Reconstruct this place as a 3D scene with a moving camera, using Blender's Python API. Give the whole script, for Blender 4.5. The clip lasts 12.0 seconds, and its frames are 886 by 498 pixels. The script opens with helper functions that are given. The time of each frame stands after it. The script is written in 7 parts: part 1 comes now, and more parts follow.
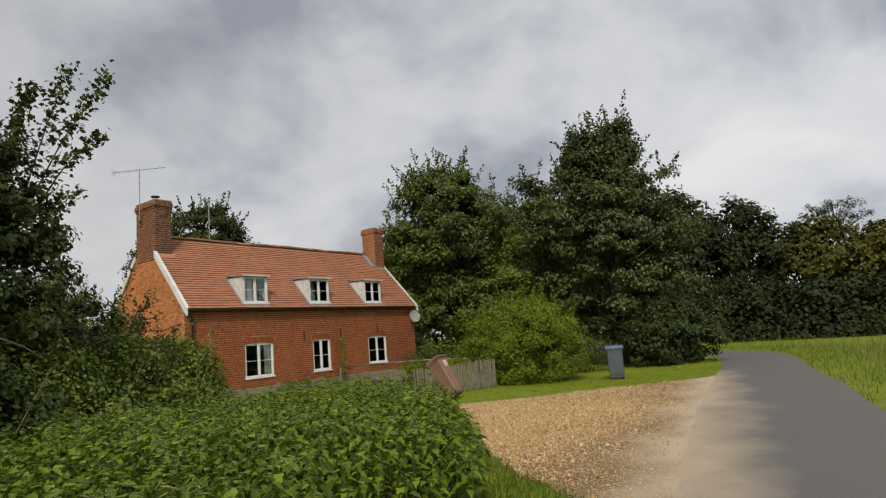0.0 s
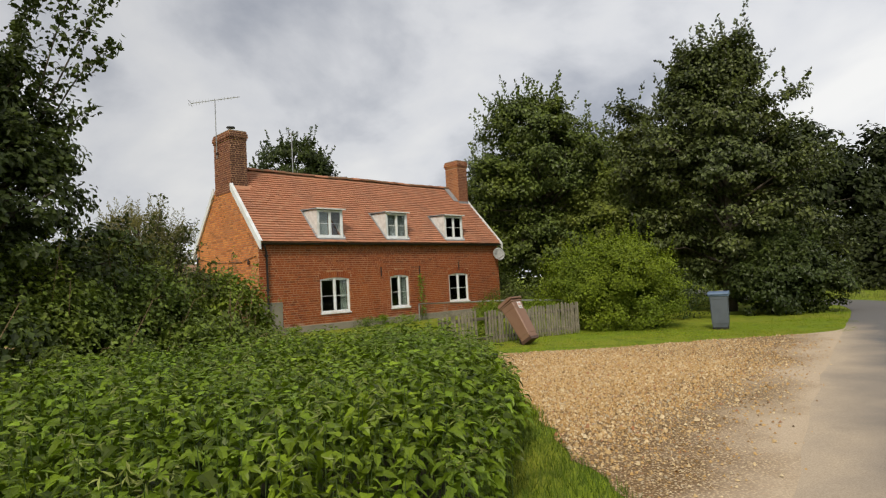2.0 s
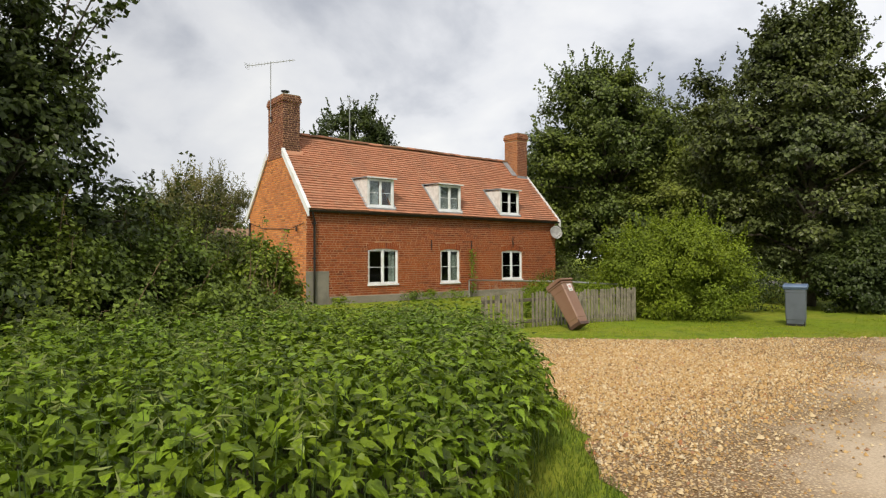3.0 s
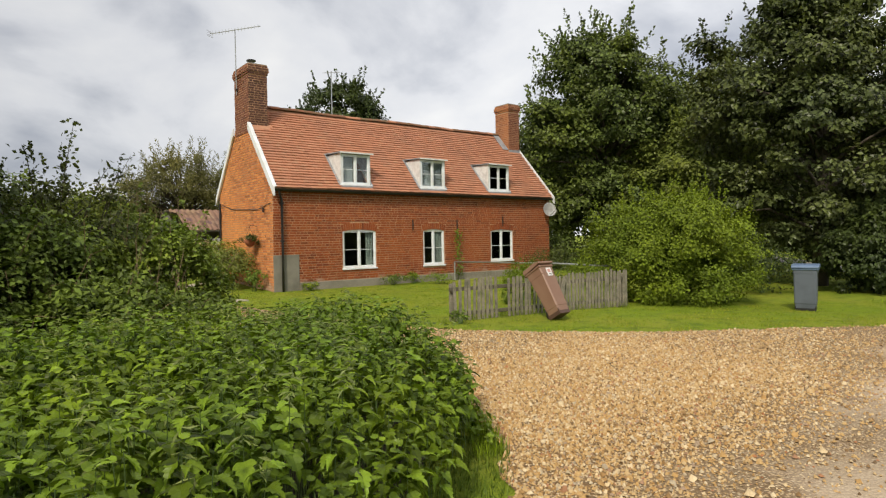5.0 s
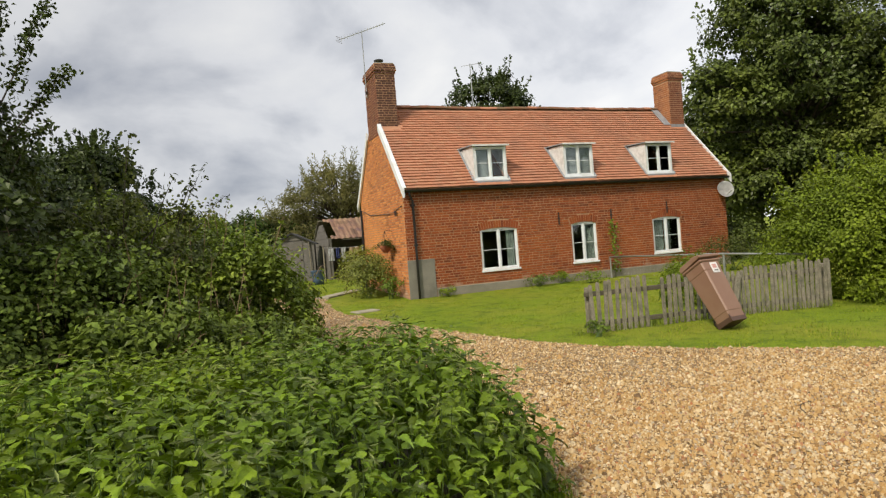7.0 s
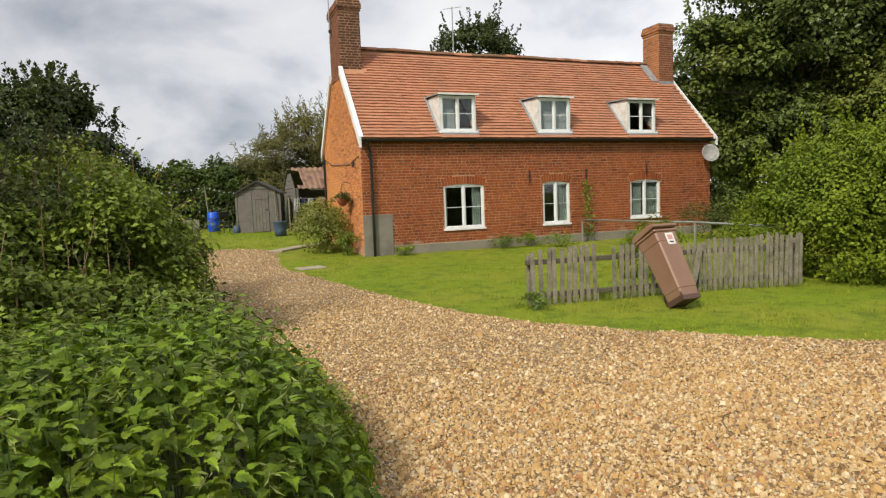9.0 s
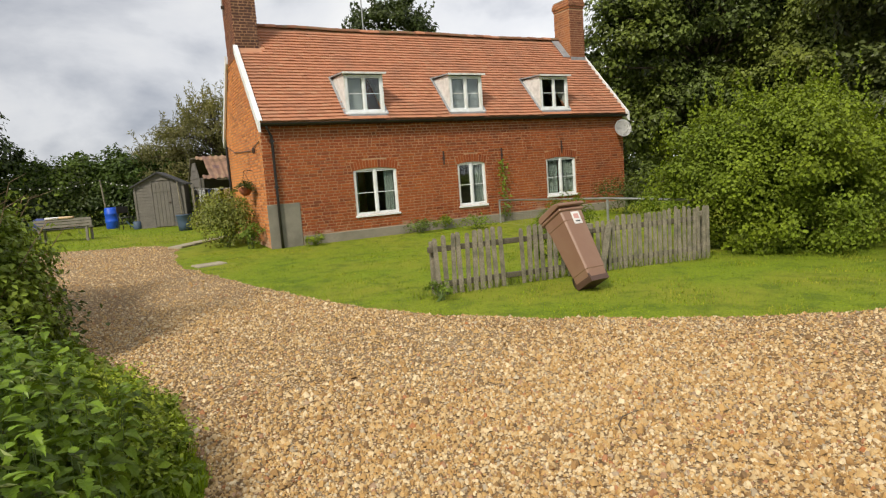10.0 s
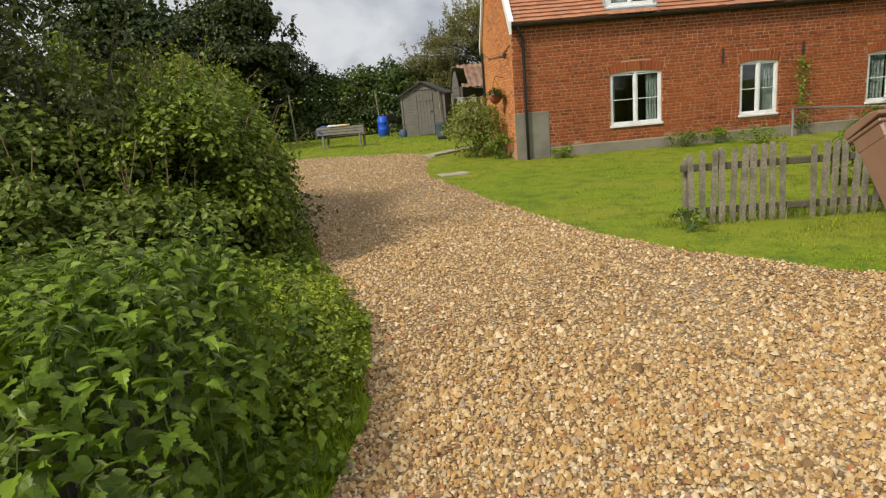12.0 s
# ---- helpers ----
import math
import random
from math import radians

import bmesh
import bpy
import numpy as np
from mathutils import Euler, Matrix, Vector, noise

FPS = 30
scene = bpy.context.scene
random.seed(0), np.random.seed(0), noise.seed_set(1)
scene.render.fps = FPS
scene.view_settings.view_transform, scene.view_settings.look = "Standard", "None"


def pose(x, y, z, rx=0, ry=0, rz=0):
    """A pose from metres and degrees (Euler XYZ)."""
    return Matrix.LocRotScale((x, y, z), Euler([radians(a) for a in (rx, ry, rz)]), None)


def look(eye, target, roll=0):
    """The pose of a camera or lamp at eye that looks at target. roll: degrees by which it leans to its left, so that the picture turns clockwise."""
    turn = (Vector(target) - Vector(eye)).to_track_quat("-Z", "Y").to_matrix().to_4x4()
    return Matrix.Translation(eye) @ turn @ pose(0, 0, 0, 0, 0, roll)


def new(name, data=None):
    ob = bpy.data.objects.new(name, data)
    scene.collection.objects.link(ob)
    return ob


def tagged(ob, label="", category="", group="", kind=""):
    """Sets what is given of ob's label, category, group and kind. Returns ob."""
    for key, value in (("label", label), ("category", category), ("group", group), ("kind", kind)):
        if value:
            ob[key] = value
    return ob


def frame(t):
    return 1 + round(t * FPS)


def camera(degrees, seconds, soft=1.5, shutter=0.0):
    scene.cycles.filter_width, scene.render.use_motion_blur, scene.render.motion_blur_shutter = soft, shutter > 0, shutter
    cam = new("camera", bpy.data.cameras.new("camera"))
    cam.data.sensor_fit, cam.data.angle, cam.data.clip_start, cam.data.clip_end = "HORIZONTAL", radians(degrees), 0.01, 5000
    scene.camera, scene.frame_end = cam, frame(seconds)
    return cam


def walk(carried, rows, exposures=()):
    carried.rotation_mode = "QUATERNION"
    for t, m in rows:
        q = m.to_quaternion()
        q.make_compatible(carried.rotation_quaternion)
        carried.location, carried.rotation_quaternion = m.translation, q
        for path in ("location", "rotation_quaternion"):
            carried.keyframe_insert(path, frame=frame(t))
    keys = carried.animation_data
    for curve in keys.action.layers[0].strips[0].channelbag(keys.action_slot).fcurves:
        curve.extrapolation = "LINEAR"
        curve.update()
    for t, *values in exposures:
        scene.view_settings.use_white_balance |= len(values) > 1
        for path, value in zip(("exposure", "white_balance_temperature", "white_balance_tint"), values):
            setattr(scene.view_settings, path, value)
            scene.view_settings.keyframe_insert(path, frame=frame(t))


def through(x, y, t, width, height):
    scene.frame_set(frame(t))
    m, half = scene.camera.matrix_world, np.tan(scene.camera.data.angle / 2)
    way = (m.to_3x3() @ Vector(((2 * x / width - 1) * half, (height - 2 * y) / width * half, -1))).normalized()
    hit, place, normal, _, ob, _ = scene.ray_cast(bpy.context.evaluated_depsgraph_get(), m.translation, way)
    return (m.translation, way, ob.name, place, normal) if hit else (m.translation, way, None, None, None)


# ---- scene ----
cam = camera(72.00, 12.0, 1.25)
PATH = [
    (0.0, (-10.872, -18.526, 1.445), (-9.2753, -17.3562, 1.7318), -4.65),
    (0.5, (-10.494, -18.249, 1.451), (-9.0757, -16.8639, 1.7154), -6.46),
    (1.0, (-10.146, -18.252, 1.451), (-8.8783, -16.7247, 1.6966), -3.28),
    (1.5, (-9.467, -18.192, 1.443), (-8.1204, -16.7506, 1.7732), 1.61),
    (2.0, (-9.274, -18.006, 1.443), (-7.8831, -16.5729, 1.5500), -3.13),
    (2.5, (-8.762, -17.677, 1.442), (-7.5619, -16.0771, 1.4488), -2.76),
    (3.0, (-8.451, -17.647, 1.434), (-7.2132, -16.0764, 1.4667), -0.28),
    (3.2, (-8.183, -17.522, 1.427), (-6.8901, -15.9963, 1.4510), -0.61),
    (4.8, (-6.872, -17.076, 1.489), (-5.6728, -15.4754, 1.4960), -0.31),
    (5.0, (-6.827, -17.037, 1.499), (-5.6132, -15.4479, 1.4614), -0.99),
    (5.5, (-6.418, -16.857, 1.527), (-5.3679, -15.1610, 1.3832), -1.80),
    (6.0, (-6.048, -16.626, 1.508), (-4.9950, -14.9289, 1.4037), -1.34),
    (6.5, (-5.705, -16.245, 1.536), (-4.7308, -14.4997, 1.4670), -3.15),
    (7.0, (-5.173, -16.003, 1.506), (-4.4465, -14.1398, 1.4831), -4.51),
    (7.2, (-5.033, -15.920, 1.503), (-4.3228, -14.0511, 1.4502), -3.95),
    (8.8, (-4.024, -15.552, 1.502), (-3.3243, -13.6839, 1.3558), -3.46),
    (9.0, (-3.877, -15.403, 1.487), (-3.1484, -13.5481, 1.3142), -2.17),
    (9.5, (-3.456, -14.996, 1.451), (-2.5147, -13.2412, 1.2652), -0.36),
    (10.0, (-3.202, -15.008, 1.466), (-2.2783, -13.2504, 1.2269), -4.27),
    (10.5, (-2.889, -14.784, 1.440), (-2.1858, -12.9329, 1.1584), -7.72),
    (11.0, (-2.760, -14.655, 1.435), (-1.8954, -12.8865, 1.0808), -1.28),
    (11.5, (-2.628, -14.349, 1.388), (-2.1216, -12.4705, 0.9269), -2.93),
    (12.0, (-2.609, -14.286, 1.385), (-2.5174, -12.3407, 0.9296), -5.05),
]
walk(cam, [(t, look(eye, target, roll)) for t, eye, target, roll in PATH],
     [(0, -0.68), (1.5, -0.55), (2.5, -0.30), (3.0, -0.17), (5.5, -0.18), (9, -0.06), (12, -0.10)])

# ---- world, sun ----
SUN_FROM = Vector((-0.61, -0.40, 0.68)).normalized()
world = bpy.data.worlds.new("overcast_sky")
scene.world = world
world.use_nodes = True
wt = world.node_tree
wt.nodes.clear()


def wnode(kind, **sets):
    n = wt.nodes.new(kind)
    for k, v in sets.items():
        n.inputs[k].default_value = v
    return n


sky = wnode("ShaderNodeTexSky")
sky.sky_type, sky.sun_disc = "NISHITA", False
sky.sun_elevation = math.asin(SUN_FROM.z)
sky.sun_rotation = math.atan2(SUN_FROM.x, SUN_FROM.y)
bg_sky = wnode("ShaderNodeBackground", Strength=0.10)
wt.links.new(sky.outputs[0], bg_sky.inputs[0])
tc = wnode("ShaderNodeTexCoord")
sep = wnode("ShaderNodeSeparateXYZ")
wt.links.new(tc.outputs["Generated"], sep.inputs[0])
lift = wnode("ShaderNodeMath")
lift.operation = "MAXIMUM"
lift.inputs[1].default_value = 0.0
wt.links.new(sep.outputs[2], lift.inputs[0])
lift2 = wnode("ShaderNodeMath")
lift2.operation = "ADD"
lift2.inputs[1].default_value = 0.62
wt.links.new(lift.outputs[0], lift2.inputs[0])
flat = wnode("ShaderNodeVectorMath")
flat.operation = "DIVIDE"
wt.links.new(tc.outputs["Generated"], flat.inputs[0])
comb = wnode("ShaderNodeCombineXYZ")
for i in range(3):
    wt.links.new(lift2.outputs[0], comb.inputs[i])
wt.links.new(comb.outputs[0], flat.inputs[1])
clouds = wnode("ShaderNodeTexNoise", Scale=2.9, Detail=7.0, Roughness=0.52, Distortion=0.25)
wt.links.new(flat.outputs[0], clouds.inputs["Vector"])
ramp = wnode("ShaderNodeValToRGB")
ramp.color_ramp.elements[0].position, ramp.color_ramp.elements[0].color = 0.32, (0.47, 0.50, 0.57, 1)
ramp.color_ramp.elements[1].position, ramp.color_ramp.elements[1].color = 0.68, (1.06, 1.055, 1.04, 1)
mid = ramp.color_ramp.elements.new(0.5)
mid.color = (0.87, 0.882, 0.915, 1)
wt.links.new(clouds.outputs[0], ramp.inputs[0])
bg_cloud = wnode("ShaderNodeBackground", Strength=1.0)
wt.links.new(ramp.outputs[0], bg_cloud.inputs[0])
lean = wnode("ShaderNodeVectorMath")
lean.operation = "DOT_PRODUCT"
lean.inputs[1].default_value = (0.27, -0.10, 0.0)
wt.links.new(tc.outputs["Generated"], lean.inputs[0])
thin = wnode("ShaderNodeMath")
thin.operation = "ADD"
thin.inputs[1].default_value = 1.0
wt.links.new(lean.outputs["Value"], thin.inputs[0])
wt.links.new(thin.outputs[0], bg_cloud.inputs[1])
cover = wnode("ShaderNodeMixShader", Fac=0.93)
wt.links.new(bg_sky.outputs[0], cover.inputs[1])
wt.links.new(bg_cloud.outputs[0], cover.inputs[2])
wout = wnode("ShaderNodeOutputWorld")
wt.links.new(cover.outputs[0], wout.inputs[0])

sun = new("sun", bpy.data.lights.new("sun", "SUN"))
sun.data.energy, sun.data.angle, sun.data.color = 4.0, radians(8.0), (1.0, 0.91, 0.76)
sun.matrix_world = look((0, 0, 30), Vector((0, 0, 30)) - SUN_FROM)


# ---- materials ----
class Mat:
    """A node material with short calls to add nodes."""

    def __init__(self, name):
        self.m = bpy.data.materials.new(name)
        self.m.use_nodes = True
        self.t = self.m.node_tree
        self.b = self.t.nodes["Principled BSDF"]
        self.out = self.t.nodes["Material Output"]

    def n(self, kind, **sets):
        node = self.t.nodes.new(kind)
        for k, v in sets.items():
            node.inputs[k].default_value = v
        return node

    def link(self, a, b):
        self.t.links.new(a, b)

    def place(self):
        return self.n("ShaderNodeNewGeometry").outputs["Position"]

    def noise(self, scale, detail=4.0, rough=0.55, vector=None):
        node = self.n("ShaderNodeTexNoise", Scale=scale, Detail=detail, Roughness=rough)
        self.link(vector or self.place(), node.inputs["Vector"])
        return node.outputs[0]

    def ramp(self, fac, stops):
        node = self.n("ShaderNodeValToRGB")
        els = node.color_ramp.elements
        while len(els) < len(stops):
            els.new(0.5)
        for e, (p, c) in zip(els, stops):
            e.position, e.color = p, (*c, 1)
        self.link(fac, node.inputs[0])
        return node.outputs[0]

    def mix(self, fac, a, b, how="MIX"):
        node = self.n("ShaderNodeMix")
        node.data_type, node.blend_type = "RGBA", how
        for sock, v in ((node.inputs[0], fac), (node.inputs[6], a), (node.inputs[7], b)):
            if hasattr(v, "is_output"):
                self.link(v, sock)
            elif isinstance(v, tuple):
                sock.default_value = (*v, 1)
            else:
                sock.default_value = v
        return node.outputs[2]

    def math(self, how, a, b=0.0):
        node = self.n("ShaderNodeMath")
        node.operation = how
        for i, v in enumerate((a, b)):
            if hasattr(v, "is_output"):
                self.link(v, node.inputs[i])
            else:
                node.inputs[i].default_value = v
        return node.outputs[0]

    def bump(self, height, strength=0.4, distance=0.01):
        node = self.n("ShaderNodeBump", Strength=strength, Distance=distance)
        self.link(height, node.inputs["Height"])
        self.link(node.outputs[0], self.b.inputs["Normal"])

    def done(self, colour=None, rough=0.7, metal=0.0, spec=None):
        if colour is not None:
            if isinstance(colour, tuple):
                self.b.inputs["Base Color"].default_value = (*colour, 1)
            else:
                self.link(colour, self.b.inputs["Base Color"])
        self.b.inputs["Roughness"].default_value = rough
        self.b.inputs["Metallic"].default_value = metal
        if spec is not None:
            self.b.inputs["Specular IOR Level"].default_value = spec
        return self.m


def scaled(c, k):
    return tuple(min(1.0, v * k) for v in c)


def worn(name, colour, rough=0.7, grain=60.0, stain=2.0, vary=0.35, bump=0.25, metal=0.0, dirt=None):
    """A plain surface with grain and stains of its own colour."""
    m = Mat(name)
    fine = m.noise(grain, 5)
    big = m.noise(stain, 4)
    c = m.ramp(fine, [(0.25, scaled(colour, 1 - vary * 0.6)), (0.75, scaled(colour, 1 + vary * 0.5))])
    c = m.mix(m.ramp(big, [(0.42, (0, 0, 0)), (0.68, (0.7, 0.7, 0.7))]), c, dirt or scaled(colour, 0.6))
    m.bump(fine, bump, 0.006)
    return m.done(c, rough, metal)


def leafy(name, stops, gloss=0.45, through=0.3, big=0.35, bigstops=None, mottle=0.3):
    """Leaves: each island its own tone, slow drift over the plant, light through the blade."""
    m = Mat(name)
    rnd = m.n("ShaderNodeNewGeometry").outputs["Random Per Island"]
    c = m.ramp(rnd, stops)
    c = m.mix(m.ramp(m.noise(110, 3), [(0.35, (0, 0, 0)), (0.7, (0.55, 0.55, 0.55))]), c, m.mix(1.0, c, (0.62, 0.66, 0.6), "MULTIPLY"))
    m.bump(m.noise(170, 2), 0.35, 0.003)
    patch = m.noise(big * 7, 4)
    c = m.mix(m.ramp(patch, [(0.38, (0, 0, 0)), (0.66, (mottle, mottle, mottle))]), c, m.mix(1.0, c, (0.55, 0.66, 0.55), "MULTIPLY"))
    drift = m.noise(big, 3)
    c = m.mix(m.ramp(drift, [(0.35, (0, 0, 0)), (0.7, (1, 1, 1))]), c, m.mix(1.0, c, bigstops or (1.25, 1.15, 0.7), "MULTIPLY"))
    m.done(c, gloss, 0.0, 0.22)
    tr = m.n("ShaderNodeBsdfTranslucent")
    m.link(m.mix(1.0, c, (1.25, 1.3, 0.7), "MULTIPLY"), tr.inputs[0])
    mx = m.n("ShaderNodeMixShader", Fac=through * 0.8)
    m.link(m.b.outputs[0], mx.inputs[1])
    m.link(tr.outputs[0], mx.inputs[2])
    m.link(mx.outputs[0], m.out.inputs[0])
    return m.m


def ramp4(c, spread=0.45):
    return [(0.0, scaled(c, 1 - spread)), (0.35, scaled(c, 0.9)), (0.7, scaled(c, 1.1)), (1.0, scaled(c, 1 + spread))]


def brick_material(name, c):
    m = Mat(name)
    rnd = m.n("ShaderNodeObjectInfo").outputs["Random"]
    isl = m.n("ShaderNodeNewGeometry").outputs["Random Per Island"]
    both = m.math("FRACT", m.math("ADD", rnd, m.math("MULTIPLY", isl, 7.3)))
    c1 = m.ramp(both, [(0.0, scaled(c, 0.42)), (0.16, scaled(c, 0.8)), (0.5, c), (0.8, (c[0] * 1.2, c[1] * 1.45, c[2] * 1.3)), (0.93, (c[0] * 0.75, c[1] * 0.66, c[2] * 0.85)), (1.0, (c[0] * 0.5, c[1] * 0.55, c[2] * 0.9))])
    c1 = m.mix(m.ramp(m.noise(55, 5), [(0.3, (0, 0, 0)), (0.75, (0.6, 0.6, 0.6))]), c1, scaled(c, 0.6))
    c1 = m.mix(m.ramp(m.noise(0.8, 5), [(0.48, (0, 0, 0)), (0.72, (0.55, 0.55, 0.55))]), c1, (c[0] * 0.6, c[1] * 0.72, c[2] * 1.0))
    c1 = m.mix(m.ramp(m.noise(0.42, 5), [(0.48, (0, 0, 0)), (0.66, (0.42, 0.42, 0.42))]), c1, (c[0] * 1.3, c[1] * 1.5, c[2] * 1.2))
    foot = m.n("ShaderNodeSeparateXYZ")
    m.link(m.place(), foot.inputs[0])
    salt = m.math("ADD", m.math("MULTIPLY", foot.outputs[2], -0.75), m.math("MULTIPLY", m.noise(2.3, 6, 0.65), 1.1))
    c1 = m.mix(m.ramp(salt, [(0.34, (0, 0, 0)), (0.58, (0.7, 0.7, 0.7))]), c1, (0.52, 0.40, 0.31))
    m.bump(m.noise(90, 4), 0.4, 0.004)
    return m.done(c1, 0.85)


def tile_material(name, c):
    """Clay tiles: near one tone, some smoked or lichened."""
    m = Mat(name)
    both = m.math("FRACT", m.math("ADD", m.n("ShaderNodeObjectInfo").outputs["Random"], m.math("MULTIPLY", m.n("ShaderNodeNewGeometry").outputs["Random Per Island"], 5.7)))
    c1 = m.ramp(both, [(0.0, scaled(c, 0.78)), (0.15, scaled(c, 0.93)), (0.8, scaled(c, 1.05)), (1.0, (c[0] * 1.02, c[1] * 1.2, c[2] * 1.25))])
    c1 = m.mix(m.ramp(m.noise(1.1, 6), [(0.48, (0, 0, 0)), (0.72, (0.65, 0.65, 0.65))]), c1, (c[0] * 0.62, c[1] * 0.72, c[2] * 0.85))
    c1 = m.mix(m.ramp(m.noise(40, 5), [(0.35, (0, 0, 0)), (0.8, (0.4, 0.4, 0.4))]), c1, scaled(c, 0.7))
    m.bump(m.noise(70, 4), 0.3, 0.003)
    return m.done(c1, 0.85)


M = {}
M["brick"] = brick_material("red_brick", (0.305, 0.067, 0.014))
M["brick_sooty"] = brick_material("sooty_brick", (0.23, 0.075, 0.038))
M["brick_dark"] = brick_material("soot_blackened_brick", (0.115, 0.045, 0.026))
# lighter stack brick, sunlight put into the colour of one face
M["brick_stack_lit"] = brick_material("sunlit_stack_brick", (0.40, 0.14, 0.050))
# gable: bricks more orange than the front, colour also brightened for the sun
M["brick_orange_lit"] = brick_material("sunlit_orange_brick", (0.66, 0.235, 0.070))
M["mortar"] = worn("lime_mortar", (0.47, 0.27, 0.155), 0.95, 80, 3, 0.4)
M["tile"] = tile_material("clay_tile", (0.445, 0.195, 0.108))
M["ridge"] = worn("mossy_ridge_tile", (0.22, 0.09, 0.05), 0.9, 40, 6, 0.5, 0.4, 0.0, (0.12, 0.11, 0.05))
M["pantile"] = brick_material("old_pantile", (0.26, 0.145, 0.095))
M["white"] = worn("white_paint", (0.76, 0.79, 0.82), 0.45, 30, 3, 0.12, 0.08, 0.0, (0.62, 0.61, 0.57))
M["cheek"] = worn("weathered_white_board", (0.70, 0.70, 0.69), 0.6, 24, 5, 0.2, 0.15, 0.0, (0.45, 0.45, 0.43))
M["lead"] = worn("lead_sheet", (0.30, 0.31, 0.33), 0.55, 20, 4, 0.3, 0.1)
M["black"] = worn("black_plastic", (0.018, 0.017, 0.017), 0.4, 60, 5, 0.3, 0.05)
M["iron"] = worn("rusty_iron", (0.05, 0.028, 0.02), 0.8, 60, 8, 0.5)
M["plinth"] = worn("cement_render", (0.25, 0.225, 0.18), 0.92, 45, 1.6, 0.3, 0.3, 0.0, (0.15, 0.14, 0.10))
M["patch"] = worn("grey_cement_patch", (0.22, 0.205, 0.165), 0.9, 70, 2.5, 0.15, 0.2)
M["room"] = worn("dim_plaster", (0.25, 0.23, 0.2), 0.9)
M["curtain"] = worn("pale_green_curtain", (0.66, 0.74, 0.70), 0.9, 30, 4, 0.2, 0.1)
M["steel"] = worn("galvanised_steel", (0.42, 0.43, 0.43), 0.45, 40, 6, 0.25, 0.1, 0.6)
M["dish"] = worn("pale_grey_dish", (0.58, 0.58, 0.57), 0.5, 40, 6, 0.15, 0.05)
M["oldwood"] = worn("weathered_grey_timber", (0.25, 0.22, 0.165), 0.9, 55, 7, 0.8, 0.6, 0.0, (0.085, 0.085, 0.055))
# rail timber darkened to stand for the shadow behind the pickets
M["railwood"] = worn("shadow_dark_timber", (0.11, 0.095, 0.065), 0.9, 55, 7, 0.6, 0.5)
M["shedwood"] = worn("silvered_shed_board", (0.168, 0.155, 0.138), 0.9, 45, 5, 0.6, 0.4, 0.0, (0.12, 0.115, 0.10))
M["benchwood"] = worn("bleached_bench_timber", (0.21, 0.195, 0.165), 0.85, 45, 5, 0.4, 0.3)
M["brownbin"] = worn("faded_brown_plastic", (0.225, 0.125, 0.082), 0.48, 90, 2.5, 0.12, 0.05, 0.0, (0.26, 0.16, 0.11))
M["brownbin_dark"] = worn("dark_brown_plastic", (0.085, 0.045, 0.032), 0.5, 90, 3, 0.15, 0.05)
M["greybin"] = worn("blue_grey_plastic", (0.105, 0.122, 0.15), 0.5, 90, 2.5, 0.12, 0.05)
M["bluelid"] = worn("blue_plastic_lid", (0.13, 0.19, 0.30), 0.45, 90, 3, 0.12, 0.05)
M["blue"] = worn("bright_blue_plastic", (0.012, 0.09, 0.60), 0.4, 60, 3, 0.15, 0.05)
M["tub"] = worn("dull_blue_tub", (0.06, 0.10, 0.17), 0.6, 60, 3, 0.3, 0.1)
M["paper"] = worn("white_sticker", (0.72, 0.70, 0.68), 0.6, 60, 9, 0.15, 0.05)
M["red"] = worn("red_print", (0.55, 0.30, 0.27), 0.6)
M["cloth"] = worn("washed_white_cloth", (0.68, 0.68, 0.70), 0.9, 40, 6, 0.15, 0.2)
M["cloth_blue"] = worn("navy_cloth", (0.06, 0.08, 0.22), 0.9, 40, 6, 0.3, 0.2)
M["cloth_tan"] = worn("tan_cloth", (0.62, 0.45, 0.28), 0.9, 40, 6, 0.2, 0.2)
M["slab"] = worn("pale_paving_stone", (0.36, 0.32, 0.235), 0.9, 40, 3, 0.3, 0.3)
M["felt"] = worn("black_roof_felt", (0.05, 0.05, 0.052), 0.9, 60, 4, 0.4, 0.3)
# grey of the sky's reflection, for sheets behind the dormer panes
M["sky_sheet"] = worn("grey_sky_reflection", (0.40, 0.43, 0.46), 0.9, 40, 4, 0.15, 0.1)
M["bark"] = worn("brown_bark", (0.10, 0.08, 0.06), 0.95, 25, 4, 0.6, 0.8)
M["stem"] = worn("green_stem", (0.10, 0.16, 0.035), 0.7, 60, 8, 0.4, 0.1)
M["cane"] = worn("dry_cane", (0.22, 0.15, 0.08), 0.8, 60, 8, 0.4, 0.2)
M["deadwood"] = worn("grey_dead_wood", (0.13, 0.115, 0.095), 0.9, 40, 6, 0.5, 0.4)
M["soil"] = worn("dark_soil", (0.06, 0.045, 0.03), 0.95, 30, 2, 0.5, 0.6)
M["stubble"] = worn("dry_field", (0.42, 0.34, 0.20), 0.95, 3, 0.2, 0.4, 0.5)
M["flower"] = worn("white_petals", (0.75, 0.75, 0.68), 0.7)
M["terracotta"] = worn("terracotta_basket", (0.30, 0.10, 0.05), 0.85)

